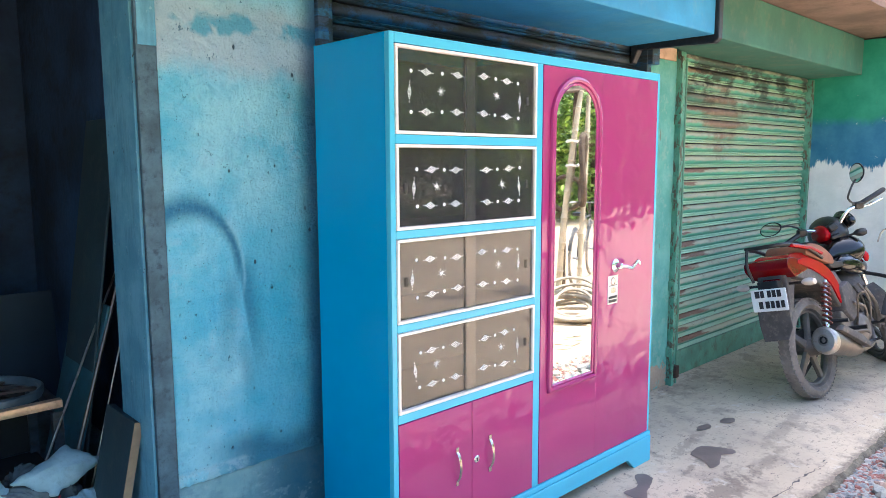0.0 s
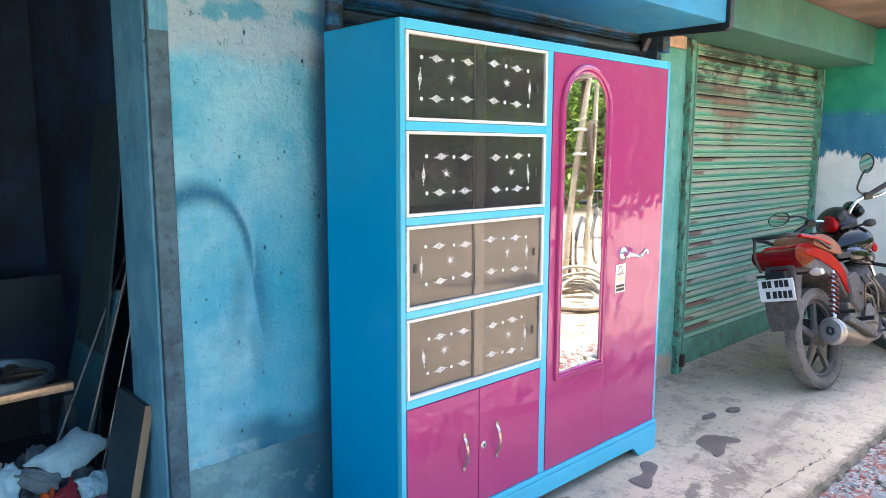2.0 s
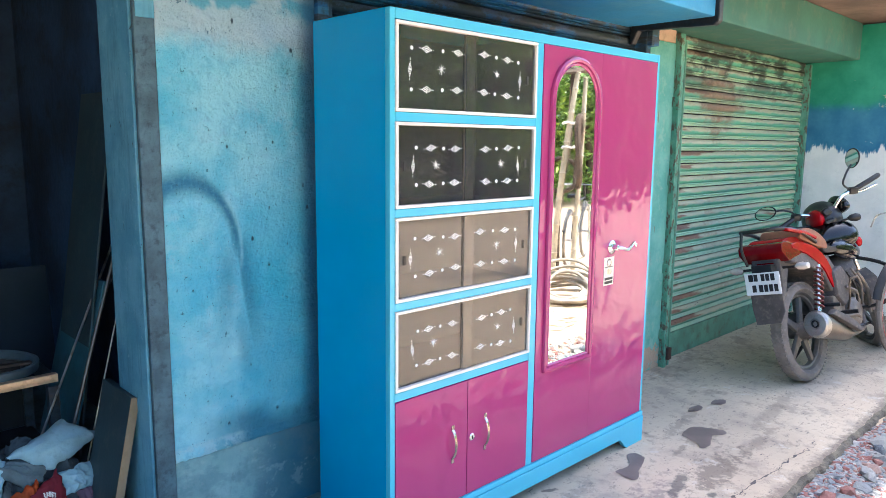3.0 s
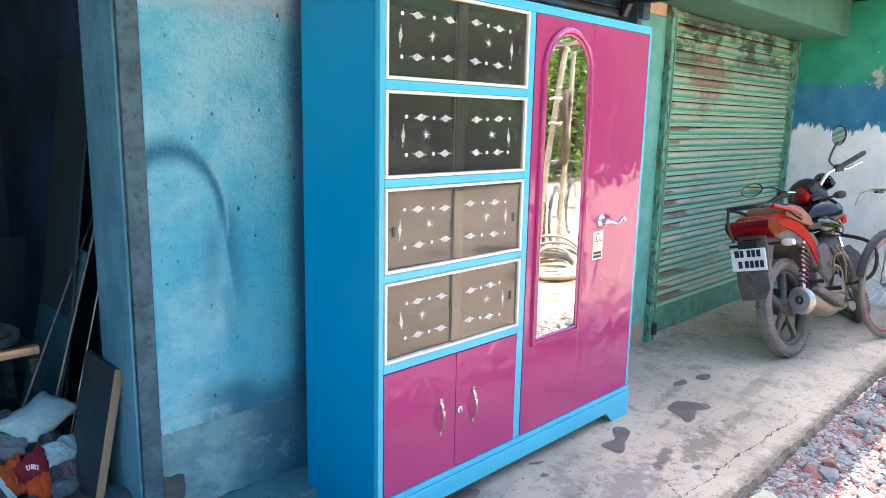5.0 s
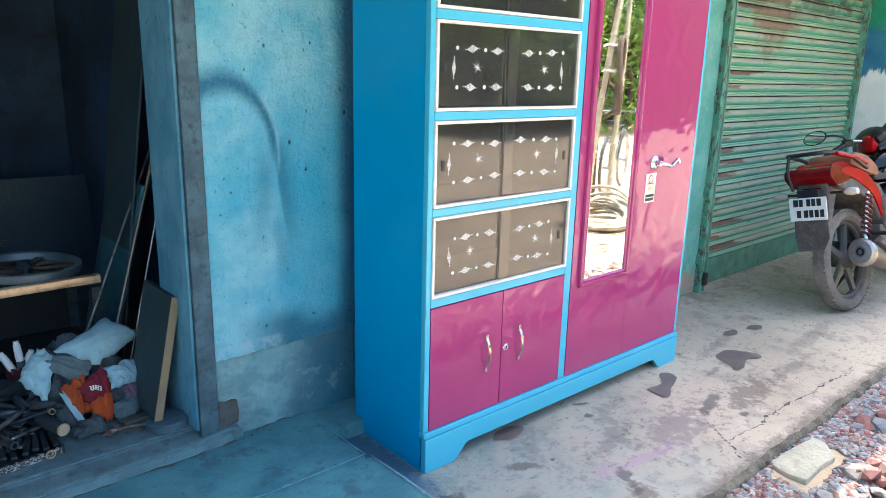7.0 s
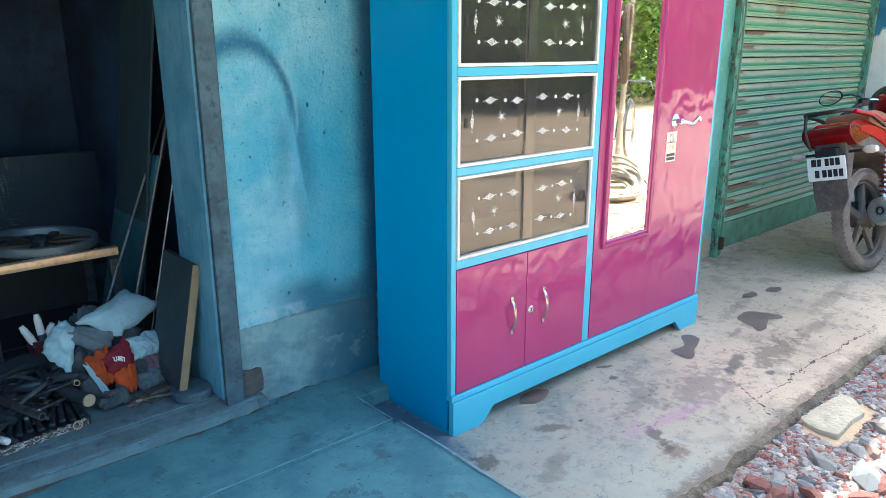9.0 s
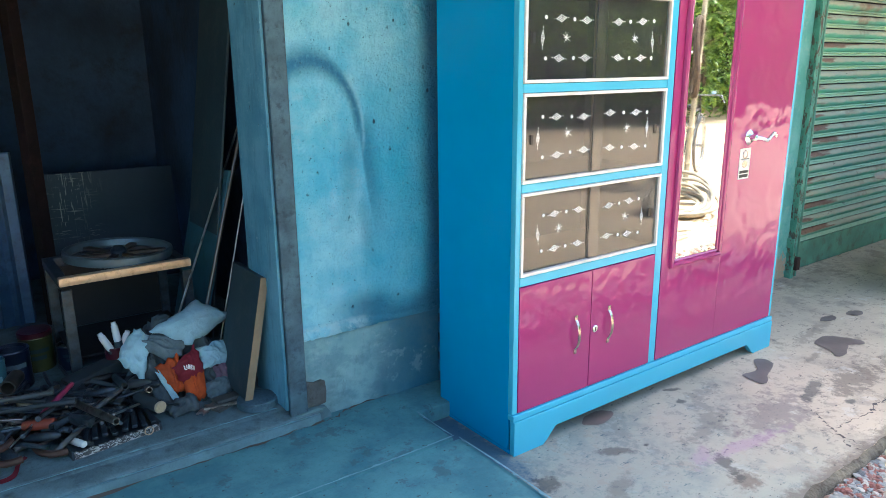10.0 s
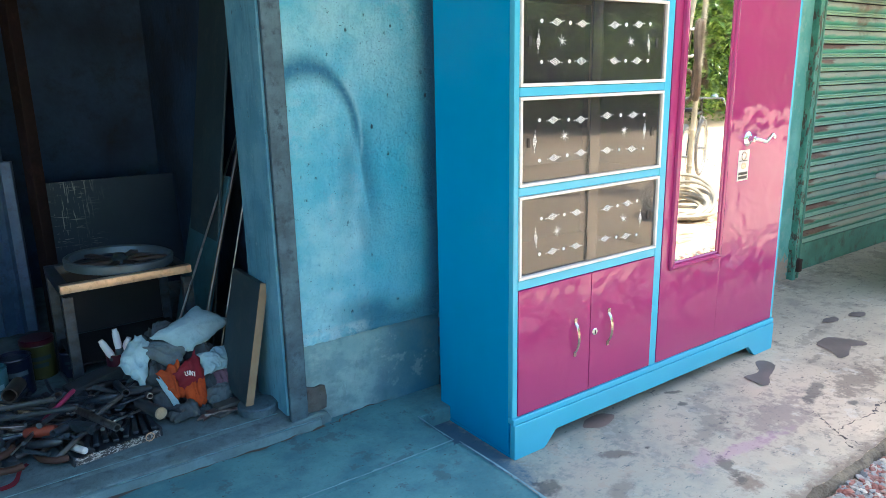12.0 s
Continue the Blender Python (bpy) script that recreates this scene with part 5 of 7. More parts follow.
    # seat
    part("seat", prism(soft([(-0.08, 0.815), (-0.04, 0.878), (0.10, 0.880), (0.20, 0.850), (0.27, 0.805), (0.25, 0.765), (0.04, 0.79)]), -0.125, 0.125, "xz", 0.03, 4), M_SEAT, b, "brown covered pillion seat")
    part("rider_seat", prism(soft([(0.20, 0.815), (0.34, 0.785), (0.50, 0.80), (0.60, 0.84), (0.60, 0.78), (0.30, 0.74), (0.20, 0.76)]), -0.12, 0.12, "xz", 0.03, 4), M_SEATK, b, "black rider seat")
    # tank
    bm = bmesh.new()
    bmesh.ops.create_uvsphere(bm, u_segments=28, v_segments=16, radius=1.0)
    for v in bm.verts:
        x, y, z = v.co
        v.co = (0.76 + 0.25 * x, 0.165 * y * (1.0 - 0.35 * max(0, -x)), 0.865 + 0.125 * z * (1.0 if z > 0 else 0.9) + 0.035 * x)
    tank = part("tank", bm, M_TANK, b, "glossy black fuel tank", 80)
    part("fuel_cap", lathe([(0.035, 0.0), (0.035, 0.012), (0.028, 0.016), (0.006, 0.016)], 18, pose(0.80, 0, 0.985)), M_CHROME, tank)
    part("front_mudguard", prism([(1.02, 0.42), (1.08, 0.56), (1.20, 0.645), (1.34, 0.645), (1.47, 0.57), (1.49, 0.50), (1.45, 0.545), (1.34, 0.618), (1.20, 0.618), (1.10, 0.55), (1.05, 0.44)], -0.065, 0.065, "xz", 0.008), M_DUSTY, b, "dusty black front mudguard")
    # frame, engine, exhaust
    part("frame_tube", tube(smooth_line([(1.02, 0, 0.88), (0.92, 0, 0.62), (0.80, 0, 0.33), (0.55, 0, 0.28), (0.40, 0, 0.34), (0.34, 0, 0.70)], 4), 0.02, 8), M_BLACK, b)
    eng = part("engine", box(0.36, 0.80, -0.125, 0.125, 0.22, 0.45, 0.035, 3), M_ENGINE, b, "dusty engine with cooling fins")
    for k in range(7):
        part("fin", box(0.54, 0.70, -0.085, 0.085, 0.46 + k * 0.026, 0.468 + k * 0.026, 0.003), M_ENGINE, eng)
    part("cylinder", box(0.56, 0.68, -0.06, 0.06, 0.44, 0.66, 0.012), M_ENGINE, eng)
    part("clutch_cover", lathe([(0.10, 0.0), (0.10, 0.03), (0.08, 0.045), (0.02, 0.048)], 24, pose(0.52, -0.125, 0.35, 90)), M_ENGINE, eng)
    part("crankcase_cover", lathe([(0.09, 0.0), (0.09, 0.03), (0.07, 0.045), (0.02, 0.048)], 24, pose(0.58, 0.10, 0.35, -90)), M_ENGINE, eng)
    part("carburettor", box(0.40, 0.52, -0.06, 0.03, 0.52, 0.62, 0.02), M_BLACK, b)
    pipe = smooth_line([(0.72, -0.03, 0.58), (0.80, -0.08, 0.45), (0.74, -0.13, 0.27), (0.50, -0.15, 0.23), (0.34, -0.155, 0.235)], 5)
    ex = part("exhaust", tube(pipe, 0.019, 10), M_EXH, b, "scuffed chrome exhaust silencer")
    part("silencer", tube([(0.36, -0.155, 0.235), (0.30, -0.16, 0.24), (0.20, -0.165, 0.25), (-0.10, -0.175, 0.318), (-0.150, -0.175, 0.328)], [0.022, 0.036, 0.050, 0.070, 0.070], 22), M_EXH, ex)
    part("end_cap", lathe([(0.071, -0.03), (0.074, 0.0), (0.072, 0.014), (0.060, 0.024), (0.030, 0.026), (0.026, 0.020), (0.004, 0.020)], 28, pose(-0.15, -0.175, 0.328, 0, -83)), M_CAP, ex, "scuffed silencer end cap")
    part("outlet", lathe([(0.014, 0.0), (0.014, 0.012), (0.020, 0.012), (0.020, 0.0)], 16, pose(-0.170, -0.175, 0.331, 0, -83), closed=True), M_GAP, ex)
    part("heat_shield", prism([(-0.08, 0.375), (-0.02, 0.400), (0.20, 0.330), (0.33, 0.268), (0.30, 0.245), (0.10, 0.315)], -0.245, -0.200, "xz", 0.012, 2), M_DUSTY, ex, "dusty black heat shield")
    part("kick_lever", tube(smooth_line([(0.44, -0.13, 0.36), (0.40, -0.17, 0.44), (0.36, -0.20, 0.56), (0.40, -0.235, 0.58)], 4), 0.007, 6), M_EXH, b)
    part("brake_pedal", tube(smooth_line([(0.30, -0.13, 0.33), (0.42, -0.17, 0.27), (0.56, -0.18, 0.27), (0.58, -0.22, 0.28)], 4), 0.008, 6), M_BLACK, b)
    part("saree_guard", tube(smooth_line([(0.10, 0.14, 0.66), (-0.12, 0.16, 0.62), (-0.14, 0.16, 0.40), (0.10, 0.15, 0.38)], 5), 0.009, 6), M_BLACK, b)
    part("crash_bar", tube(smooth_line([(0.80, -0.02, 0.36), (0.84, -0.24, 0.40), (0.90, -0.30, 0.52), (0.94, -0.26, 0.66), (0.96, -0.03, 0.74)], 5), 0.0125, 8), M_BLACK, b)
    part("crash_bar", tube(smooth_line([(0.80, 0.02, 0.36), (0.84, 0.24, 0.40), (0.90, 0.30, 0.52), (0.94, 0.26, 0.66), (0.96, 0.03, 0.74)], 5), 0.0125, 8), M_BLACK, b)
    part("chain_case", prism([(-0.07, 0.25), (-0.07, 0.37), (0.46, 0.40), (0.46, 0.29)], 0.075, 0.095, "xz", 0.01), M_BLACK, b)
    part("side_stand", tube([(0.42, 0.10, 0.26), (0.36, 0.26, 0.035)], 0.011, 8), M_BLACK, b)
    # stance: tail up, nose down
    for o in b.children_recursive:
        if o.name.split(".")[0] not in ("wheel", "tyre", "tread", "rim", "spoke", "side_stand", "fork_leg"):
            for v in o.data.vertices:
                if v.co.x > 0.25:
                    v.co.x = 0.25 + (v.co.x - 0.25) * 0.76
                v.co.z += (0.050 - 0.12 * v.co.x) * max(0.0, min(1.0, v.co.z / 0.6))
    # steering turned to the left, as locked
    axis = Vector((-0.36, 0, 0.93)).normalized()
    head = Vector((0.865, 0, 0.87))
    turn = Matrix.Translation(head) @ Matrix.Rotation(radians(46), 4, axis) @ Matrix.Translation(-head)
    for o in b.children:
        kind = o.name.split(".")[0]
        front = sum((Vector(c) for c in o.bound_box), Vector()).x / 8 > 0.8
        if kind in ("fork_leg", "front_mudguard") or (kind == "wheel" and front):
            o.matrix_basis = turn
    cockpit(b)
    return b


def blob(c, r, rz=0.0, ry=0.0, flatten=0.0, n=24):
    """A rounded lump, its underside flattened."""
    bm = bmesh.new()
    bmesh.ops.create_uvsphere(bm, u_segments=n, v_segments=n // 2 + 2, radius=1.0)
    m = pose(*c, 0, ry, rz) @ Matrix.Diagonal((*r, 1))
    for v in bm.verts:
        if v.co.z < 0:
            v.co.z *= 1 - flatten
        v.co = m @ v.co
    return bm


def cockpit(b):
    """Handlebar, mirrors, instruments and headlamp cowl with the steering turned left."""
    bar = smooth_line([(0.868, -0.270, 1.212), (0.790, -0.215, 1.172), (0.700, -0.155, 1.130), (0.668, -0.110, 1.112), (0.640, -0.060, 1.045), (0.628, -0.035, 0.975), (0.580, 0.030, 0.955), (0.535, 0.065, 1.000), (0.470, 0.110, 1.012), (0.400, 0.150, 0.978), (0.317, 0.200, 0.934)], 5)
    part("handlebar", tube(bar, 0.0115, 8), M_CHROME, b, "chrome handlebar")
    part("grip", tube([(0.725, -0.172, 1.142), (0.80, -0.224, 1.178), (0.862, -0.266, 1.210), (0.872, -0.273, 1.214)], [0.017, 0.0175, 0.017, 0.012], 10), M_BLACK, b)
    part("grip", tube([(0.430, 0.134, 0.993), (0.370, 0.168, 0.962), (0.317, 0.200, 0.934), (0.308, 0.205, 0.930)], [0.017, 0.0175, 0.017, 0.012], 10), M_BLACK, b)
    part("switch_box", box(-0.022, 0.022, -0.028, 0.028, -0.022, 0.022, 0.008), M_BLACK, b).matrix_basis = pose(0.705, -0.158, 1.132, 0, -20, 55)
    part("switch_box", box(-0.022, 0.022, -0.028, 0.028, -0.022, 0.022, 0.008), M_BLACK, b).matrix_basis = pose(0.455, 0.122, 1.005, 0, -20, 55)
    part("brake_lever", tube(smooth_line([(0.715, -0.150, 1.120), (0.790, -0.185, 1.125), (0.860, -0.235, 1.150), (0.872, -0.250, 1.158)], 4), 0.0065, 6), M_CHROME, b)
    part("clutch_lever", tube(smooth_line([(0.470, 0.135, 1.000), (0.445, 0.180, 0.975), (0.375, 0.225, 0.935)], 4), 0.0065, 6), M_CHROME, b)
    for stem, at, size, turn in (([(0.690, -0.150, 1.140), (0.610, -0.150, 1.165), (0.575, -0.158, 1.195), (0.610, -0.180, 1.262), (0.648, -0.194, 1.300)], (0.670, -0.200, 1.342), (0.92, 1.32), 42),
                                 ([(0.440, 0.126, 1.010), (0.455, 0.140, 1.040), (0.420, 0.180, 1.064), (0.385, 0.215, 1.066)], (0.322, 0.260, 1.060), (0.80, 1.40), 82)):
        mm = part("rear_view_mirror", tube(smooth_line(stem, 5), 0.0065, 6), M_BLACK, b, "oval black rear-view mirror")
        face = look(at, (-0.55, 0.30, 1.10)).to_3x3().to_4x4()
        head = Matrix.Translation(at) @ face @ pose(0, 0, 0, 0, 0, turn - 90) @ Matrix.Diagonal((size[1], size[0], -1, 1))
        part("housing", lathe([(0.012, -0.034), (0.042, -0.022), (0.054, -0.006), (0.056, 0.0), (0.052, 0.002)], 24, head), M_BLACK, mm)
        part("mirror_glass", lathe([(0.002, 0.0030), (0.050, 0.0030), (0.050, 0.0045), (0.002, 0.0045)], 24, head), M_MIRROR, mm)
    for k in (-1, 1):
        part("tank_shroud", blob((0.590, k * 0.100, 0.752), (0.215, 0.040, 0.066), 0, 10), M_TANK, b, "black tank shroud", 60)
        part("shroud_flash", blob((0.725, k * 0.140, 0.790), (0.036, 0.016, 0.034), 0, 40), M_RED, b, "red flash on the shroud", 60)
    part("air_box", blob((0.66, 0.0, 0.60), (0.13, 0.115, 0.12), 0, 0, 0.1), M_DUSTY, b, "dusty black air box", 60)
    cowl = part("headlamp_cowl", blob((0.705, 0.065, 0.965), (0.120, 0.190, 0.130), -50, 0, 0.2), M_BLACK, b, "black headlamp cowl with a red back", 60)
    part("cowl_back", blob((0.595, 0.065, 0.965), (0.050, 0.135, 0.075), -50, 0, 0.3), M_RED, cowl, "red plastic behind the cowl", 60)
    part("windshield", blob((0.775, -0.030, 1.035), (0.050, 0.150, 0.085), -50, -18, 0.5), M_TANK, cowl, "dark smoked windshield", 60)
    part("headlamp", lathe([(0.02, 0.0), (0.075, 0.02), (0.085, 0.04), (0.07, 0.055), (0.01, 0.06)], 20, pose(0.82, 0.10, 0.95, 0, 90, 50)), M_LENS, cowl)
    part("instrument_panel", box(-0.03, 0.03, -0.085, 0.085, -0.02, 0.03, 0.018, 3), M_BLACK, cowl).matrix_basis = pose(0.600, 0.000, 1.010, 0, -30, -50)
    part("fork_yoke", box(-0.03, 0.03, -0.10, 0.10, -0.012, 0.012, 0.008), M_BLACK, b).matrix_basis = pose(0.605, 0.0, 0.950, 0, -16, -50)
    for at, way in (((0.680, -0.150, 0.953), -90), ((0.470, 0.190, 0.935), 90)):
        ind = part("indicator", lathe([(0.006, 0.0), (0.022, 0.02), (0.027, 0.05), (0.02, 0.075), (0.006, 0.082)], 14, Matrix.Translation(at) @ pose(0, 0, 0, 0, 0, 38) @ pose(0, 0, 0, -way) @ Matrix.Translation((0, 0, -0.04))), M_BLACK, b, "dark turn indicator")
        part("stalk", tube([at, (0.60, 0.0, 0.93)], 0.008, 6), M_BLACK, ind)


motorcycle(pose(3.13, -0.255, 0.004, -13.5, 0, -4.5))

# ---- the workshop behind the doorway ----
SF = 0.1165      # height of the shop floor
M_IRON = plain("oily dark iron", lin(60, 72, 82), 0.45, 0.45, 0.5, 20, 120, lin(78, 68, 60), 0.6)
M_WOOD = plain("worn tool wood", lin(74, 78, 78), 0.65, 0, 0.25, 14, 90, lin(56, 54, 50), 0.6)
M_WOODD = plain("dark greasy wood", lin(44, 54, 60), 0.7, 0, 0.3, 12, 90, lin(38, 40, 42), 0.6)
M_BOARD = plain("dark laminate board", lin(46, 66, 74), 0.6, 0, 0.2, 5, 70, lin(88, 92, 92), 0.4)
# near-black colour that paints in the shade inside the steel stand
M_DARK = plain("shaded stand inside", lin(20, 26, 32), 0.7, 0, 0.3)
M_BOARDEDGE = plain("raw board edge", lin(140, 124, 100), 0.8, 0, 0.15, 16, 120)
M_TEAL = plain("dull teal sheet", lin(60, 108, 122), 0.5, 0.1, 0.2, 5, 60, lin(30, 46, 54), 0.6)
M_COPPER = plain("tan painted rail", lin(216, 184, 150), 0.32, 0.35, 0.12, 18, 90, lin(120, 84, 60), 0.5)
M_CLOTHD = plain("dark grey cloth", lin(66, 78, 84), 0.95, 0, 0.3, 16, 160, lin(40, 46, 50), 0.5, 0.001)
M_CLOTHW = plain("white sackcloth", lin(146, 182, 194), 0.9, 0, 0.12, 12, 160, lin(98, 124, 136), 0.4, 0.001)
M_CLOTHO = plain("orange cloth", lin(170, 72, 26), 0.9, 0, 0.25, 14, 160, lin(120, 44, 30), 0.5, 0.001)
M_CLOTHR = plain("crimson cloth", lin(112, 18, 38), 0.85, 0, 0.15, 14, 160)
M_CLOTHG = plain("grey-blue rag", lin(88, 106, 114), 0.95, 0, 0.25, 14, 160, lin(70, 78, 82), 0.5, 0.001)
M_CLOTHP = plain("faded pink rag in the heap", lin(104, 84, 100), 0.95, 0, 0.25, 14, 160)
M_MAROON = plain("maroon tin", lin(66, 14, 36), 0.35, 0, 0.15)
M_TINY = plain("olive yellow tin", lin(64, 70, 36), 0.4, 0, 0.2, 12, 90, lin(90, 84, 50), 0.4)
M_DKBLUE = plain("dark blue plastic", lin(20, 30, 52), 0.3, 0, 0.2)
M_SPOOL = plain("white plastic", lin(214, 220, 222), 0.4, 0, 0.05)
M_MAGENTA = plain("magenta grip", lin(140, 50, 84), 0.4, 0, 0.15)
M_ORANGE = plain("red-brown handle", lin(134, 64, 48), 0.45, 0, 0.2)


def chipped():
    """White paint flaking off dark iron."""
    n = Nodes("chipped white paint")
    f = n.noise(1.0, 5, 0.7, stretch=(70, 70, 160), dist=1.0)
    col = n.mix(n.step(f, 0.50, 0.56), lin(58, 60, 62), lin(176, 178, 176))
    return n.done(col, 0.6, 0.0, n.bump(f, 0.001))


M_CHIPPED = chipped()


def scratched():
    n = Nodes("scratched dark sheet")
    base = n.mix(n.noise(4, 5), lin(30, 46, 62), lin(46, 64, 82))
    a = n.noise(1.0, 3, 0.5, stretch=(90, 90, 6), dist=1.2)
    b = n.noise(1.0, 3, 0.5, stretch=(7, 7, 80), dist=1.5)
    c = n.math("MAXIMUM", n.step(a, 0.61, 0.64), n.step(b, 0.61, 0.64))
    x, y, z = n.xyz()
    where = n.math("MULTIPLY", n.step(n.noise(3.5, 3), 0.42, 0.6), n.step(x, 0.0, -0.2))
    col = n.mix(n.math("MULTIPLY", n.math("MULTIPLY", c, where), 0.55), base, lin(168, 172, 170))
    return n.done(col, 0.4, 0.4, n.bump(n.noise(50, 4), 0.001))


def put(ob, x, y, z, rz=0.0, rx=0.0, ry=0.0):
    ob.matrix_world = pose(x, y, SF + z, rx, ry, rz)
    return ob


# leaning board and iron disc beside the reveal
bd = thing("board", pose(-0.668, 0.640, SF + 0.033, 0, 11.8, 0), "dark laminated board with a raw pale edge leaning by the doorway", "board")
part("panel", box(0.0, 0.026, 0.004, 0.27, 0.0, 0.440, 0.003), M_BOARD, bd)
part("edge", box(-0.001, 0.027, 0.0, 0.0035, 0.0, 0.441, 0.001), M_BOARDEDGE, bd, "raw pale chipboard edge")
single("iron_disc", lathe([(0.060, 0.0), (0.070, 0.004), (0.070, 0.026), (0.064, 0.031), (0.01, 0.031)], 32), M_JAMB, "thick round grey iron disc on the floor", "disc", m=pose(-0.622, 0.652, SF))


# rods and sheets leaning on the side wall
def rod(a, b, r, mat, label):
    return single("metal_rod", tube([Vector(a), Vector(a).lerp(Vector(b), 0.5) + Vector((0, 0.006, -0.004)), Vector(b)], r, 8), mat, label, "rod", "rods leaning on the wall")


rod((-0.843, 1.09, SF + 0.004), (-0.306, 1.345, 1.155), 0.0045, M_STEEL, "thin bright steel rod leaning on the wall")
rod((-0.698, 1.105, SF + 0.006), (-0.312, 1.29, 1.215), 0.0078, M_EXH, "pale steel rod leaning on the wall")
rod((-0.643, 1.025, SF + 0.004), (-0.306, 1.15, 1.255), 0.0035, M_STEEL, "thin steel rod leaning on the wall")
rod((-0.70, 1.40, SF + 0.004), (-0.304, 1.50, 0.88), 0.004, M_IRON, "dark iron rod leaning on the wall")


def leaning_sheet(x0, x1, y0, y1, h, t, mat, label):
    bm = prism([(x0, 0.0), (x1, h), (x1 + t, h), (x0 + t, 0.0)], y0, y1, "xz", 0.002, 1)
    return single("metal_sheet", bm, mat, label, "sheet", "sheets leaning on the wall", pose(0, 0, SF))


leaning_sheet(-0.640, -0.455, 1.22, 1.62, 0.755, 0.012, M_TEAL, "dull teal steel sheet leaning on the wall")
leaning_sheet(-0.590, -0.375, 1.24, 1.60, 1.50, 0.010, M_BOARD, "tall dark steel sheet leaning on the wall")
leaning_sheet(-0.500, -0.325, 0.86, 1.10, 0.95, 0.015, M_BOARD, "dark narrow board leaning on the wall")

# upright stock on the far side
for k, (x, h, w) in enumerate(((-1.295, 0.93, 0.028), (-1.245, 0.955, 0.030), (-1.195, 0.94, 0.026), (-1.15, 0.80, 0.022))):
    single("steel_channel", prism([(-w, -w), (w, -w), (w, w), (w * 0.6, w), (w * 0.6, -w * 0.6), (-w * 0.6, -w * 0.6), (-w * 0.6, w), (-w, w)], 0.0, h, "xy", 0.002, 1), M_BLUEPIPE, "blue steel channel standing upright in the workshop", "steel channel", "upright steel stock", pose(x, 2.12, SF, 0, 0, 25 * k))
single("steel_post", prism([(-0.028, -0.028), (0.028, -0.028), (0.028, -0.018), (-0.018, -0.018), (-0.018, 0.028), (-0.028, 0.028)], 0.0, 2.28, "xy", 0.002, 1), M_REDRUST, "red rusty angle-iron post from floor to ceiling", "post", m=pose(-1.055, 2.02, SF, 0, 0, 30))
leaning_sheet(-1.32, -1.16, 2.18, 2.40, 2.2, 0.012, M_BLUEPIPE, "tall blue-grey steel sheet leaning on the wall")
single("metal_sheet", box(-0.34, 0.34, -0.006, 0.006, 0.0, 0.625, 0.002), scratched(), "dark scratched steel sheet leaning on the back wall", "sheet", m=pose(-0.63, 2.55, SF, -9, 0, -4))

# welded stand with a tan rail, and a wheel on it
st = thing("steel_stand", pose(-0.885, 1.20, SF + 0.0), "welded steel stand with a shiny tan front rail", "stand")
part("rail", box(-0.235, 0.235, -0.018, 0.018, 0.398, 0.430, 0.005), M_COPPER, st, "shiny tan front rail")
part("rail", box(-0.235, 0.235, 0.362, 0.398, 0.385, 0.420, 0.004), M_IRON, st)
for s in (-1, 1):
    part("side_rail", box(s * 0.217 - 0.018, s * 0.217 + 0.018, 0.0185, 0.3615, 0.385, 0.420, 0.004), M_IRON, st)
    for y in (0.0, 0.38):
        part("leg", prism([(-0.018, -0.018), (0.018, -0.018), (0.018, -0.012), (-0.012, -0.012), (-0.012, 0.018), (-0.018, 0.018)], 0.0, 0.384, "xy", 0.001, 1), M_IRON, st).matrix_basis = pose(s * 0.215, y, 0)
# shelf and added sheet coloured near black for the stand's inner shade
part("shelf", box(-0.22, 0.22, 0.02, 0.38, 0.10, 0.11, 0.002), M_DARK, st)
part("shade_sheet", box(-0.21, 0.21, 0.372, 0.378, 0.115, 0.38, 0.001), M_DARK, st, "dark sheet added for the shade inside the stand")
wh = thing("wheel_rim", pose(-0.865, 1.42, SF + 0.4215, 0, 3, 0), "round steel wheel rim lying flat on the stand", "wheel rim")
M_RIM = plain("pale painted rim", lin(98, 116, 126), 0.35, 0.3, 0.2, 9, 80, lin(90, 96, 98), 0.5)
part("rim", lathe([(0.190, 0.0), (0.203, 0.004), (0.205, 0.035), (0.196, 0.040), (0.186, 0.034), (0.180, 0.010)], 48, closed=True), M_RIM, wh)
part("hub", lathe([(0.030, 0.0), (0.030, 0.03), (0.018, 0.045), (0.006, 0.046)], 20), M_IRON, wh)
for i in range(6):
    sp = prism([(0.028, -0.012), (0.184, -0.018), (0.184, 0.018), (0.028, 0.012)], 0.008, 0.020, "xy", 0.003, 1)
    bmesh.ops.transform(sp, matrix=Matrix.Rotation(i * math.tau / 6, 4, "Z"), verts=sp.verts)
    part("spoke", sp, M_EXH, wh)


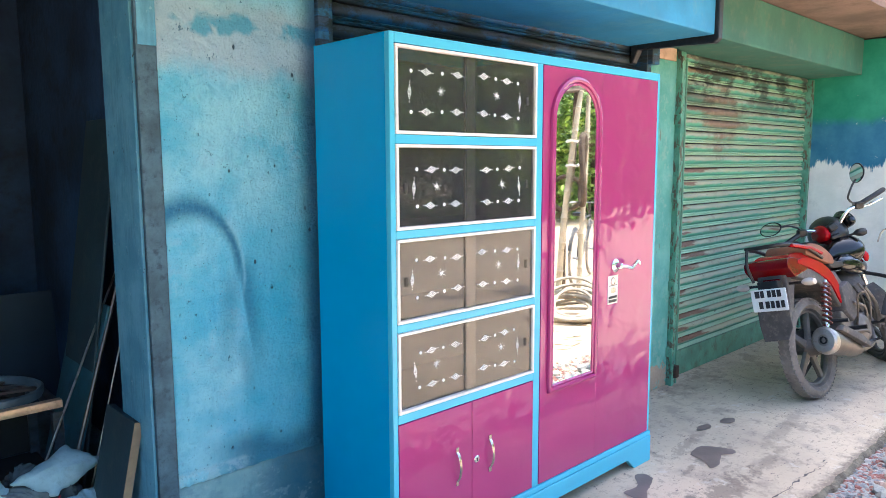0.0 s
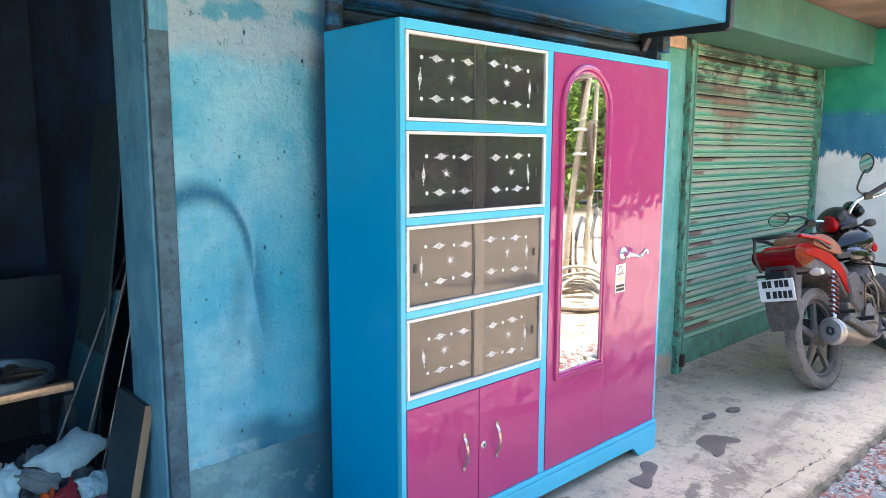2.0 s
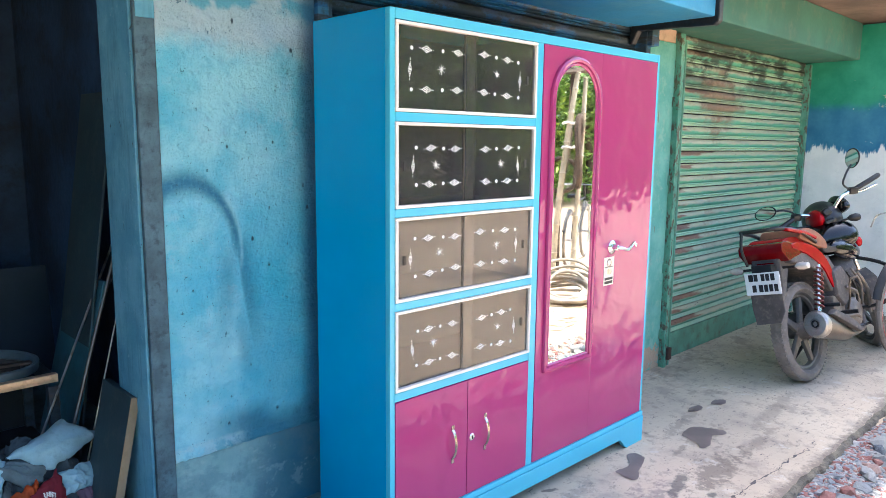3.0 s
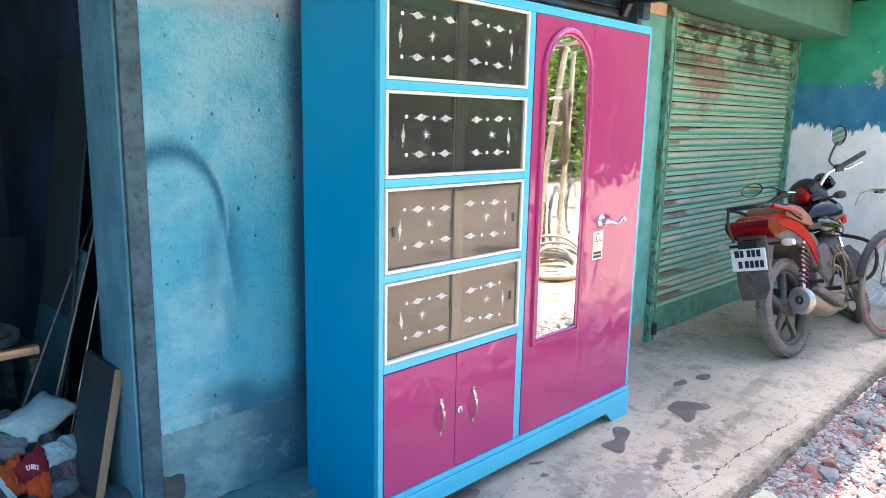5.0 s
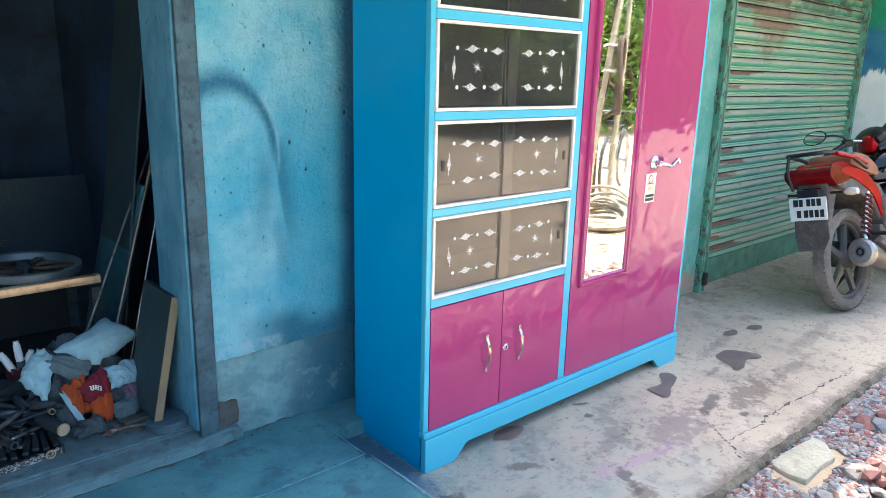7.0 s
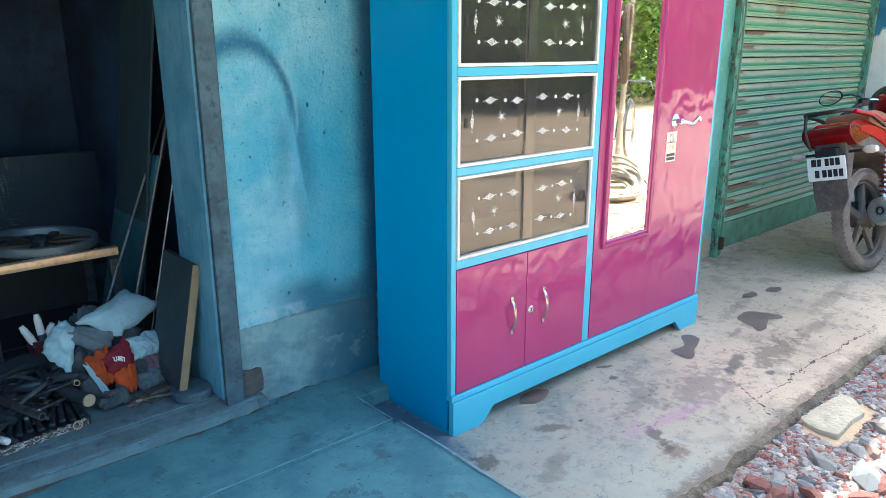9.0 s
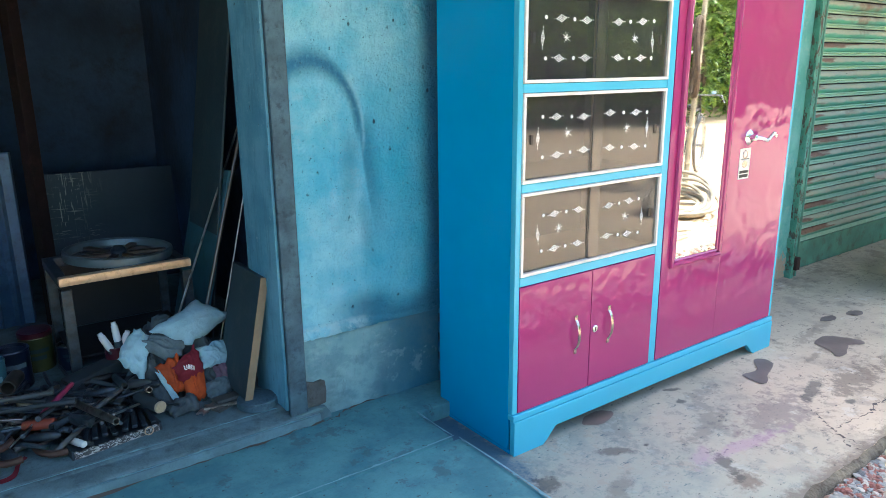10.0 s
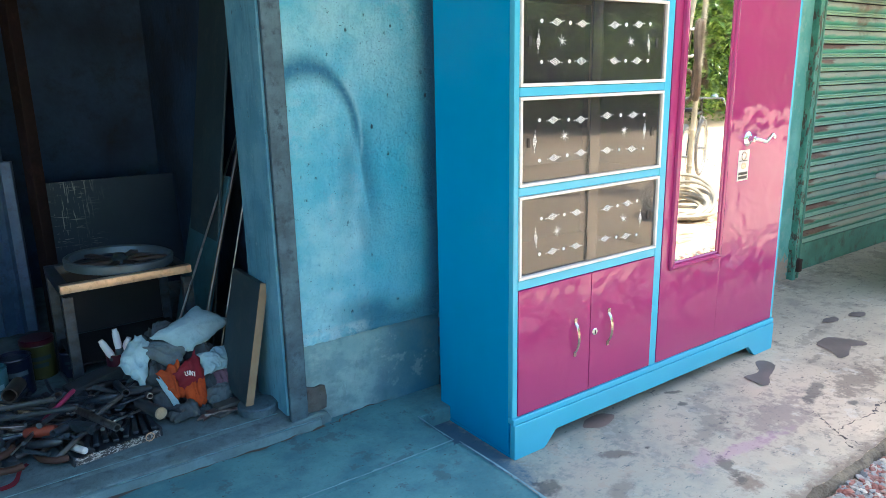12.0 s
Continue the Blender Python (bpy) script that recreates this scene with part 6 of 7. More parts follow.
# rags and sacks
def drape(name, at, r, h, seed, mat, label, category, pleats=7, lean=(0.0, 0.0), oval=1.0):
    """A cloth dropped in a heap: a soft crown with pleats that deepen towards a ragged hem."""
    bm = bmesh.new()
    na, nr = 96, 30
    ring = []
    for k in range(nr + 1):
        q = k / nr
        row = []
        for i in range(na):
            t = i * math.tau / na
            c = Vector((math.cos(t), math.sin(t), 0))
            warp = 0.9 * noise.noise((c.x * 1.3 + seed, c.y * 1.3, q * 1.5 + seed))
            wave = noise.noise((c.x * pleats * 0.33 + seed + warp, c.y * pleats * 0.33 - warp, seed + q * 1.6))
            ridge = 1 - 2.4 * abs(noise.noise((c.x * pleats * 0.45 + seed * 2 + warp, c.y * pleats * 0.45, seed - q * 2.2)))
            side = noise.noise((c.x * 0.9 + seed * 5, c.y * 0.9, 1.5))
            rad = r * (q ** 0.8) * (1 + q * (0.35 * wave + 0.16 * ridge) + 0.45 * side)
            fall = h * (1 - q ** (1.9 + 1.8 * side)) + h * q * (1 - q) * 0.75 * ridge + 0.30 * h * (1 - q) * noise.noise((c.x * 3 * q + seed, c.y * 3 * q, 3))
            p = Vector((at[0] + c.x * rad + lean[0] * (1 - q), at[1] + c.y * rad * oval + lean[1] * (1 - q), at[2] + fall))
            p += 0.22 * r * noise.noise_vector(p * 17 + Vector((seed, 0, 0))) + 0.07 * r * noise.noise_vector(p * 46)
            p.z = max(SF + 0.0015, p.z)
            row.append(bm.verts.new(p))
        ring.append(row)
    for A, B in zip(ring, ring[1:]):
        for i in range(na):
            bm.faces.new((A[i], B[i], B[(i + 1) % na], A[(i + 1) % na]))
    under = [bm.verts.new((v.co.x, v.co.y, max(SF + 0.0005, v.co.z - 0.006))) for v in ring[-1]]
    for i in range(na):
        bm.faces.new((ring[-1][i], under[i], under[(i + 1) % na], ring[-1][(i + 1) % na]))
    bm.faces.new(under[::-1])
    bmesh.ops.remove_doubles(bm, verts=bm.verts, dist=0.0003)
    bmesh.ops.recalc_face_normals(bm, faces=bm.faces)
    return single(name, bm, mat, label, category, smooth=75)


def cloth(name, corners, bulge, folds, seed, mat, label, category, sag=0.0):
    """A rag between four corners (top left, top right, bottom right, bottom left), bulged, creased and with an uneven hem."""
    a, b, c, d = (Vector(p) for p in corners)
    nrm = ((b - a) + (c - d)).cross((d - a) + (c - b)).normalized()
    if nrm.y > 0:
        nrm = -nrm
    n = 46
    size = ((b - a).length + (d - a).length) / 2

    def point(u, v, off):
        rim = max(abs(2 * u - 1), abs(2 * v - 1)) ** 4
        u2 = u + rim * 0.10 * noise.noise((v * 4.3, seed, u)) + 0.03 * noise.noise((u * 6, v * 6, seed))
        v2 = v + rim * 0.12 * noise.noise((u * 4.3, seed + 7, v)) + 0.03 * noise.noise((u * 6, v * 6, seed + 3))
        p = (a * (1 - u2) + b * u2) * (1 - v2) + (d * (1 - u2) + c * u2) * v2
        dome = (1 - abs(2 * u - 1) ** 2.4) ** 0.6 * (1 - abs(2 * v - 1) ** 2.4) ** 0.6 if 0 < u < 1 and 0 < v < 1 else 0.0
        w = 0.35 * noise.noise((u * 2.1, v * 2.1, seed + 1))
        crease = 1 - 2.2 * abs(noise.noise(((u + w) * 3.4 + seed, v * 1.1, seed)))
        crease2 = 1 - 2.6 * abs(noise.noise(((u - v) * 2.2 + w, (u + v) * 1.2 + seed, seed + 5)))
        fine = noise.noise((u * 9 + seed, v * 7, seed))
        h = bulge * dome + folds * size * (0.14 * crease + 0.11 * crease2 + 0.05 * fine)
        p = p + nrm * (h + off) - Vector((0, 0, sag * size * rim * v))
        p.z = max(SF + 0.002 + off, p.z)
        return p
    bm = bmesh.new()
    front = [[bm.verts.new(point(i / n, j / n, 0.004)) for i in range(n + 1)] for j in range(n + 1)]
    back = [[bm.verts.new(point(i / n, j / n, 0.0)) for i in range(n + 1)] for j in range(n + 1)]
    for g in (front, back):
        for j in range(n):
            for i in range(n):
                bm.faces.new((g[j][i], g[j][i + 1], g[j + 1][i + 1], g[j + 1][i]))
    for k in range(n):
        for p, q in (((0, k), (0, k + 1)), ((n, k), (n, k + 1)), ((k, 0), (k + 1, 0)), ((k, n), (k + 1, n))):
            bm.faces.new((front[p[0]][p[1]], front[q[0]][q[1]], back[q[0]][q[1]], back[p[0]][p[1]]))
    bmesh.ops.recalc_face_normals(bm, faces=bm.faces)
    return single(name, bm, mat, label, category, smooth=75), point


drape("sack", (-0.80, 1.00, SF), 0.155, 0.235, 3.9, M_CLOTHD, "dark grey sack of scraps under the rags", "sack", 6)
drape("rag", (-0.73, 0.93, SF), 0.115, 0.13, 8.8, M_CLOTHD, "dirty dark rag at the foot of the heap", "rag", 10)
drape("rag", (-0.89, 0.93, SF), 0.10, 0.16, 3.3, M_CLOTHD, "stiff dark grey rag in the heap", "rag", 9)
cloth("sack", ((-0.895, 0.925, 0.372), (-0.690, 1.03, 0.415), (-0.585, 0.985, 0.352), (-0.764, 0.885, 0.296)), 0.045, 0.10, 2.2, M_CLOTHW, "smooth white sack thrown over a heap of rags", "sack")
cloth("sack", ((-0.752, 0.885, 0.282), (-0.620, 0.935, 0.280), (-0.637, 0.865, 0.210), (-0.745, 0.835, 0.216)), 0.022, 0.42, 9.7, M_CLOTHW, "wrinkled end of a white sack", "sack")
cloth("plastic_bag", ((-1.018, 0.905, 0.302), (-0.938, 0.965, 0.382), (-0.882, 0.955, 0.347), (-0.947, 0.865, 0.216)), 0.030, 0.45, 5.3, M_CLOTHW, "crumpled white plastic bag on the rags", "bag")
cloth("rag", ((-0.945, 0.915, 0.345), (-0.849, 0.955, 0.352), (-0.767, 0.915, 0.316), (-0.822, 0.885, 0.232)), 0.022, 0.40, 6.6, M_CLOTHG, "grey-green rag under the white sack", "rag")
cloth("cloth", ((-0.906, 0.860, 0.262), (-0.820, 0.882, 0.284), (-0.815, 0.832, 0.160), (-0.872, 0.822, 0.158)), 0.024, 0.34, 7.1, M_CLOTHO, "bright orange cloth among the rags", "cloth")
cloth("cloth", ((-0.826, 0.852, 0.236), (-0.741, 0.862, 0.246), (-0.752, 0.808, 0.122), (-0.822, 0.795, 0.126)), 0.022, 0.36, 7.9, M_CLOTHO, "orange cloth end hanging from the heap", "cloth")
red, red_at = cloth("cloth", ((-0.850, 0.842, 0.254), (-0.756, 0.878, 0.302), (-0.745, 0.830, 0.216), (-0.826, 0.815, 0.192)), 0.018, 0.28, 4.4, M_CLOTHR, "crimson cloth printed in white among the rags", "cloth")
for k in range(5):
    mark = [red_at(0.30 + 0.07 * k + 0.03 * math.sin(q * 1.9 + k), 0.30 + 0.055 * q + 0.05 * k, 0.006) for q in range(5)]
    part("print_bar", tube(mark, 0.0022, 5), M_ETCH, red, "white printed stroke")
cloth("rag", ((-0.907, 0.842, 0.248), (-0.893, 0.842, 0.252), (-0.846, 0.800, 0.150), (-0.868, 0.798, 0.146)), 0.004, 0.15, 1.2, M_CLOTHW, "narrow white cloth hem beside the orange cloth", "rag")
cloth("rag", ((-0.756, 0.825, 0.158), (-0.664, 0.865, 0.160), (-0.655, 0.795, 0.121), (-0.750, 0.765, 0.121)), 0.030, 0.45, 3.1, M_CLOTHG, "dirty grey-blue rag on the floor", "rag")
cloth("rag", ((-0.903, 0.775, 0.138), (-0.802, 0.805, 0.155), (-0.799, 0.730, 0.121), (-0.891, 0.715, 0.121)), 0.030, 0.50, 1.6, M_CLOTHD, "small dusty grey rag on the floor", "rag")
cloth("rag", ((-0.703, 0.868, 0.216), (-0.627, 0.885, 0.212), (-0.641, 0.835, 0.142), (-0.701, 0.832, 0.160)), 0.016, 0.45, 6.2, M_CLOTHP, "faded pink rag in the heap", "rag")
cloth("rag", ((-0.93, 0.85, 0.20), (-0.87, 0.87, 0.22), (-0.85, 0.80, 0.125), (-0.93, 0.79, 0.121)), 0.02, 0.4, 11.3, M_CLOTHD, "dark greasy rag beside the tools", "rag")


# tins and jars
def tin(x, y, r, h, mat, label, bars=None, lid=None):
    t = thing("paint_tin", pose(x, y, SF), label, "tin", "tins on the workshop floor")
    part("can", lathe([(r, 0.0), (r * 1.02, 0.003), (r, 0.008), (r, h - 0.008), (r * 1.03, h - 0.004), (r * 1.0, h), (r * 0.9, h), (r * 0.88, h - 0.012), (0.004, h - 0.012)], 28), mat, t)
    if bars:
        for z, w in ((0.62, 0.7), (0.42, 0.45)):
            bm = bmesh.new()
            n = 10
            lo = [bm.verts.new(((r + 0.0012) * math.cos(-math.pi / 2 + w * (k / n - 0.5) * 2), (r + 0.0012) * math.sin(-math.pi / 2 + w * (k / n - 0.5) * 2), h * z - h * 0.06)) for k in range(n + 1)]
            hi = [bm.verts.new((v.co.x, v.co.y, v.co.z + h * 0.12)) for v in lo]
            for k in range(n):
                bm.faces.new((lo[k], lo[k + 1], hi[k + 1], hi[k]))
            part("label_bar", bm, bars, t, "plain printed bar")
    if lid:
        part("lid", lathe([(r * 1.04, 0.0), (r * 1.04, 0.016), (r * 0.98, 0.02), (0.004, 0.02)], 28, pose(0, 0, h + 0.0005)), lid, t)
    return t


tin(-1.195, 1.50, 0.060, 0.14, M_TINY, "olive yellow paint tin with a maroon lid", M_BOARD, M_MAROON)
tin(-1.29, 1.36, 0.060, 0.15, M_DKBLUE, "dark blue jar with a pale label", M_CLOTHG)
tin(-0.975, 1.10, 0.040, 0.170, M_MAROON, "maroon tin holding white nozzles", M_CLOTHG)
tin(-1.09, 1.43, 0.045, 0.10, M_DKBLUE, "small dark blue tin", M_BOARD)
tin(-1.37, 1.22, 0.05, 0.17, M_TEAL, "pale teal plastic jar", M_CLOTHW)
for x, y, ax, ay, z in ((-1.005, 1.085, -8, -24, 0.180), (-0.970, 1.095, -8, -4, 0.205), (-0.950, 1.105, 5, 24, 0.165)):
    sp = thing("nozzle", pose(x, y, SF + z, ax, ay, 0), "white tapered plastic nozzle standing in a tin", "nozzle", "nozzles in the tin")
    part("cone", lathe([(0.010, -0.05), (0.0135, 0.0), (0.012, 0.040), (0.0095, 0.044), (0.009, 0.054), (0.003, 0.055)], 16), M_SPOOL, sp)
    part("collar", lathe([(0.0145, -0.045), (0.0145, -0.020), (0.004, -0.020)], 16), M_BOARD, sp)


# hand tools
def hammer(h, head, grip, l=0.28, label="greasy hammer with a worn wooden handle"):
    t = thing("hammer", Matrix(), label, "hammer", "hand tools on the floor")
    part("handle", tube([(0, 0, 0.018), (l * 0.5, 0, 0.019), (l, 0, 0.018)], [0.0065, 0.008, 0.0095], 8), grip, t)
    part("head", prism([(-0.013, -0.042), (0.013, -0.042), (0.015, 0.016), (0.005, 0.05), (-0.005, 0.05), (-0.015, 0.016)], 0.004, 0.030, "xy", 0.004), head, t)
    return t


def pliers():
    t = thing("pliers", Matrix(), "old oily iron pliers with open jaws", "pliers", "hand tools on the floor")
    for s in (-1, 1):
        part("arm", tube(smooth_line([(-0.06, s * 0.006, 0.012), (0.0, -s * 0.006, 0.012), (0.07, -s * 0.03, 0.012), (0.16, -s * 0.028, 0.012)], 4), [0.008] * 8 + [0.0065] * 5, 6), M_IRON, t)
    part("pivot", lathe([(0.012, 0.0), (0.012, 0.022), (0.003, 0.024)], 12), M_STEEL, t)
    return t


def file_tool(grip, l):
    t = thing("file", Matrix(), "long steel file with a round handle", "file", "hand tools on the floor")
    part("blade", box(0.0, l, -0.011, 0.011, 0.008, 0.014, 0.001), M_IRON, t)
    part("handle", lathe([(0.006, 0.0), (0.013, 0.01), (0.015, 0.06), (0.011, 0.10), (0.004, 0.11)], 12, pose(0, 0, 0.015, 0, -90)), grip, t)
    return t


def clamp(r):
    t = thing("clamp", Matrix(), "rusty iron G-clamp lying on its side", "clamp", "hand tools on the floor")
    part("body", tube([(r * math.cos(a * 0.25), 1.3 * r * math.sin(a * 0.25), 0.014) for a in range(3, 20)], 0.011, 7), M_RUST, t)
    part("screw", tube([(r * 0.2, r * 1.2, 0.014), (r * 1.05, -r * 1.3, 0.014)], 0.007, 7), M_IRON, t)
    return t


def pipe(l, r, mat, label):
    t = thing("pipe", Matrix(), label, "pipe", "hand tools on the floor")
    part("wall", lathe([(r, 0.0), (r, l), (r * 0.82, l), (r * 0.82, 0.0)], 18, pose(0, 0, r + 0.001, 0, 90), closed=True), mat, t)
    return t


def bar(l, w, mat, label):
    t = thing("iron_bar", Matrix(), label, "bar", "hand tools on the floor")
    part("shaft", prism([(0, -w), (l, -w * 0.8), (l * 1.02, 0), (l, w * 0.8), (0, w), (-w * 0.4, 0)], 0.001, 0.001 + w * 1.2, "xy", w * 0.2, 1), mat, t)
    return t


def spanner(l):
    t = thing("spanner", Matrix(), "open-ended steel spanner on the floor", "spanner", "hand tools on the floor")
    out = [(-0.02, -0.014), (0.012, -0.018), (0.03, -0.007), (l - 0.03, -0.006), (l - 0.01, -0.014), (l + 0.016, -0.010), (l + 0.004, 0.0), (l + 0.016, 0.010), (l - 0.01, 0.014), (l - 0.03, 0.006), (0.03, 0.007), (0.012, 0.018), (-0.02, 0.014), (-0.004, 0.0)]
    part("shaft", prism(out, 0.002, 0.009, "xy", 0.001, 1), M_STEEL, t)
    return t


# the tray in front of the tools
tray = thing("tool_tray", pose(-1.209, 0.640, SF, 0, 0, 7.5), "rusty steel tray with a scalloped pale front rail", "tray")
part("base", box(0.0, 0.26, 0.012, 0.22, 0.0, 0.006, 0.001), M_IRON, tray)
rail = [(0.0, 0.0)] + [(0.26 * i / 52, 0.022 + 0.003 * math.sin(i * 1.3) * (i % 4 > 0)) for i in range(53)] + [(0.26, 0.0)]
part("front_rail", prism(rail, 0.0, 0.010, "xz", 0.001, 1), M_CHIPPED, tray, "chipped pale scalloped rail")
part("side_rail", box(-0.008, -0.001, 0.0, 0.22, 0.0, 0.030, 0.001), M_IRON, tray)
part("side_rail", box(0.261, 0.268, 0.0, 0.22, 0.0, 0.030, 0.001), M_IRON, tray)
part("ring", tube([(0.225 + 0.014 * math.cos(i * 0.63), -0.004, 0.014 + 0.014 * math.sin(i * 0.63)) for i in range(10)], 0.0018, 5, True), M_COPPER, tray)

# placed one by one: the pieces that stand out
put(hammer(0, M_IRON, M_WOOD, 0.26), -1.165, 0.745, 0.060, 38, 0, -6)
put(hammer(0, M_IRON, M_WOODD, 0.30), -1.44, 0.90, 0.095, -25, 0, -4)
put(hammer(0, M_RUST, M_WOOD, 0.30), -1.50, 0.98, 0.10, -18, 0, -3)
def stick(a, b, r, mat, name, label, category):
    return single(name, tube([Vector(a), Vector(a).lerp(Vector(b), 0.08), Vector(a).lerp(Vector(b), 0.5), Vector(a).lerp(Vector(b), 0.95), Vector(b)], [r * 0.8, r, r * 1.08, r, r * 0.85], 12), mat, label, category, "hand tools on the floor")


def chisel(a, b, r, mat, label):
    """A hand tool with a round handle from a to b and a steel blade behind it."""
    a, b = Vector(a), Vector(b)
    t = thing("chisel", Matrix.Translation(a), label, "chisel", "hand tools on the floor")
    d = b - a
    part("handle", tube([Vector(), d * 0.08, d * 0.5, d * 0.95, d], [r * 0.8, r, r * 1.08, r, r * 0.85], 12), mat, t)
    part("blade", tube([-d * 0.9, d * 0.1], r * 0.35, 8), M_STEEL, t)
    return t


chisel((-1.318, 0.830, 0.185), (-1.235, 0.777, 0.192), 0.017, M_ORANGE, "chisel with a short red-brown round wooden handle")
chisel((-1.265, 0.833, 0.205), (-1.151, 0.953, 0.238), 0.0085, M_MAGENTA, "slim tool with a magenta plastic handle")
stick((-1.265, 0.672, 0.140), (-1.113, 0.762, 0.200), 0.0085, M_WOOD, "wooden_bar", "worn beige wooden bar across the tools", "bar")
stick((-1.40, 1.13, 0.195), (-1.271, 0.936, 0.190), 0.009, M_BAMBOO, "wooden_bar", "thin yellowish stick behind the tools", "bar")
stick((-1.205, 0.735, 0.140), (-1.176, 0.668, 0.146), 0.011, M_SPOOL, "white_tube", "short white plastic tube between the tools", "tube")
put(file_tool(M_WOODD, 0.22), -1.02, 0.88, 0.085, 150, 0, 6)
mallet = thing("mallet", pose(-0.955, 0.748, SF + 0.072, 0, 0, -72), "round pale wooden mallet lying on the tools", "mallet", "hand tools on the floor")
part("head", lathe([(0.018, -0.075), (0.021, -0.07), (0.020, 0.0), (0.021, 0.052), (0.020, 0.054)], 20, pose(0, 0, 0, 0, 90)), M_WOODD, mallet)
part("face", lathe([(0.0205, 0.0545), (0.0205, 0.060), (0.018, 0.0635), (0.002, 0.064)], 20, pose(0, 0, 0, 0, 90)), M_BAMBOO, mallet, "pale worn end of the mallet")
part("handle", tube([(-0.06, 0, 0), (-0.28, 0.03, 0.01)], 0.011, 8), M_WOODD, mallet)
single("wood_block", box(-0.10, 0.10, -0.04, 0.04, 0.0, 0.062, 0.006), M_WOODD, "dark greasy wooden block behind the tools", "block", m=pose(-1.06, 1.06, SF + 0.055, 0, -8, 16))
put(pipe(0.10, 0.026, M_EXH, "short piece of wide steel pipe"), -1.295, 1.16, 0.085, -112)
put(pipe(0.22, 0.012, M_STEEL, "piece of thin steel pipe"), -1.16, 0.83, 0.085, -70)
put(pipe(0.07, 0.012, M_STEEL, "short bright steel tube"), -1.25, 1.08, 0.02, 80)
put(pipe(0.07, 0.012, M_STEEL, "short bright steel tube"), -1.225, 1.09, 0.02, 84)
put(clamp(0.075), -1.38, 0.75, 0.03, 20)
put(clamp(0.085), -1.46, 0.80, 0.05, 65)
put(clamp(0.06), -1.24, 0.745, 0.010, 10)
put(spanner(0.17), -0.80, 0.70, 0.002, 40)
put(spanner(0.15), -0.77, 0.715, 0.008, -20)

rt = random.Random(12)
for i in range(150):
    x, y = rt.uniform(-1.54, -0.90), rt.uniform(0.74, 1.14)
    if y < 0.80 and x > -1.24:
        y += 0.14
    if x > -1.0 and y > 0.95:
        x -= 0.25
    kind = i % 5
    if kind == 0:
        o = pliers()
    elif kind == 1:
        o = bar(rt.uniform(0.08, 0.20), rt.uniform(0.004, 0.008), rt.choice((M_IRON, M_STEEL, M_STEEL, M_EXH)), "dark iron bar in the heap of tools")
    elif kind == 2:
        o = file_tool(rt.choice((M_WOODD, M_IRON, M_BLACK)), rt.uniform(0.09, 0.18))
    elif kind == 3:
        o = hammer(0, M_IRON, rt.choice((M_WOODD, M_IRON, M_WOOD)), rt.uniform(0.12, 0.20))
    else:
        o = pipe(rt.uniform(0.06, 0.16), rt.uniform(0.006, 0.013), rt.choice((M_IRON, M_EXH, M_STEEL)), "rusty iron pipe in the heap of tools")
    put(o, x, y, 0.004 + 0.075 * max(0.0, 1 - abs(y - 0.93) / 0.22) * rt.random() + 0.012 * (i % 3), rt.uniform(0, 360), rt.uniform(-14, 14), rt.uniform(-16, 10))
for k in range(8):
    put(bar(rt.uniform(0.10, 0.16), 0.009, M_IRON, "dark iron bar lying in the tray"), -1.17 + 0.03 * k, 0.70, 0.012 + 0.004 * (k % 3), 75 + 5 * (k % 4), 0, -4)

# flat things on the sill
pb = single("wood_offcut", box(-0.05, 0.05, -0.022, 0.022, 0.0, 0.012, 0.002), M_WOOD, "thin splintered wood offcut by the rags", "offcut", m=pose(-0.715, 0.712, SF, 0, 0, 25))
copy_thing(pb, pose(-0.70, 0.735, SF + 0.013, 0, 4, 12))
bm = bmesh.new()
rows = [(Vector((-0.12 + 0.24 * i / 20, 0.012 * math.sin(i * 0.45) + 0.0010 * i * i / 5, 0.003 + 0.006 * max(0, math.sin(i * 0.5)))), 0.016 - 0.0004 * i) for i in range(21)]
ln = [(bm.verts.new(p + Vector((0, -w, 0))), bm.verts.new(p + Vector((0, w, 0))), bm.verts.new(p + Vector((0, -w, -0.0015))), bm.verts.new(p + Vector((0, w, -0.0015)))) for p, w in rows]
for a, b in zip(ln, ln[1:]):
    bm.faces.new((a[0], b[0], b[1], a[1])), bm.faces.new((a[2], a[3], b[3], b[2])), bm.faces.new((a[0], a[2], b[2], b[0])), bm.faces.new((a[1], b[1], b[3], a[3]))
single("wrapper_strip", bm, M_CLOTHR, "torn red printed plastic strip on the sill", "wrapper", m=pose(-1.375, 0.640, SF, 0, 0, 22) @ Matrix.Diagonal((0.7, 1.0, 1.0, 1.0)))

# ---- outside: rubble, things across the lane, trees ----
def chip(seed, flat):
    """An angular broken stone about 1 across."""
    rng = random.Random(seed)
    bm = bmesh.new()
    bmesh.ops.create_icosphere(bm, subdivisions=1, radius=0.5)
    for v in bm.verts:
        v.co *= rng.uniform(0.72, 1.2)
    for _ in range(3):
        nrm = Vector((rng.uniform(-1, 1), rng.uniform(-1, 1), rng.uniform(-1, 1))).normalized()
        bmesh.ops.bisect_plane(bm, geom=bm.verts[:] + bm.edges[:] + bm.faces[:], plane_co=nrm * 0.36, plane_no=nrm, clear_outer=True)
        bmesh.ops.holes_fill(bm, edges=[e for e in bm.edges if e.is_boundary])
    for v in bm.verts:
        v.co.z *= flat
    return bm


def bed(x, y):
    """Height of the rubble bank beside the veranda."""
    t = max(0.0, min(1.0, (KERB_Y - y) / 0.9))
    return -0.030 - 0.085 * t * t * (3 - 2 * t) + 0.012 * noise.noise((x * 4, y * 4, 0))


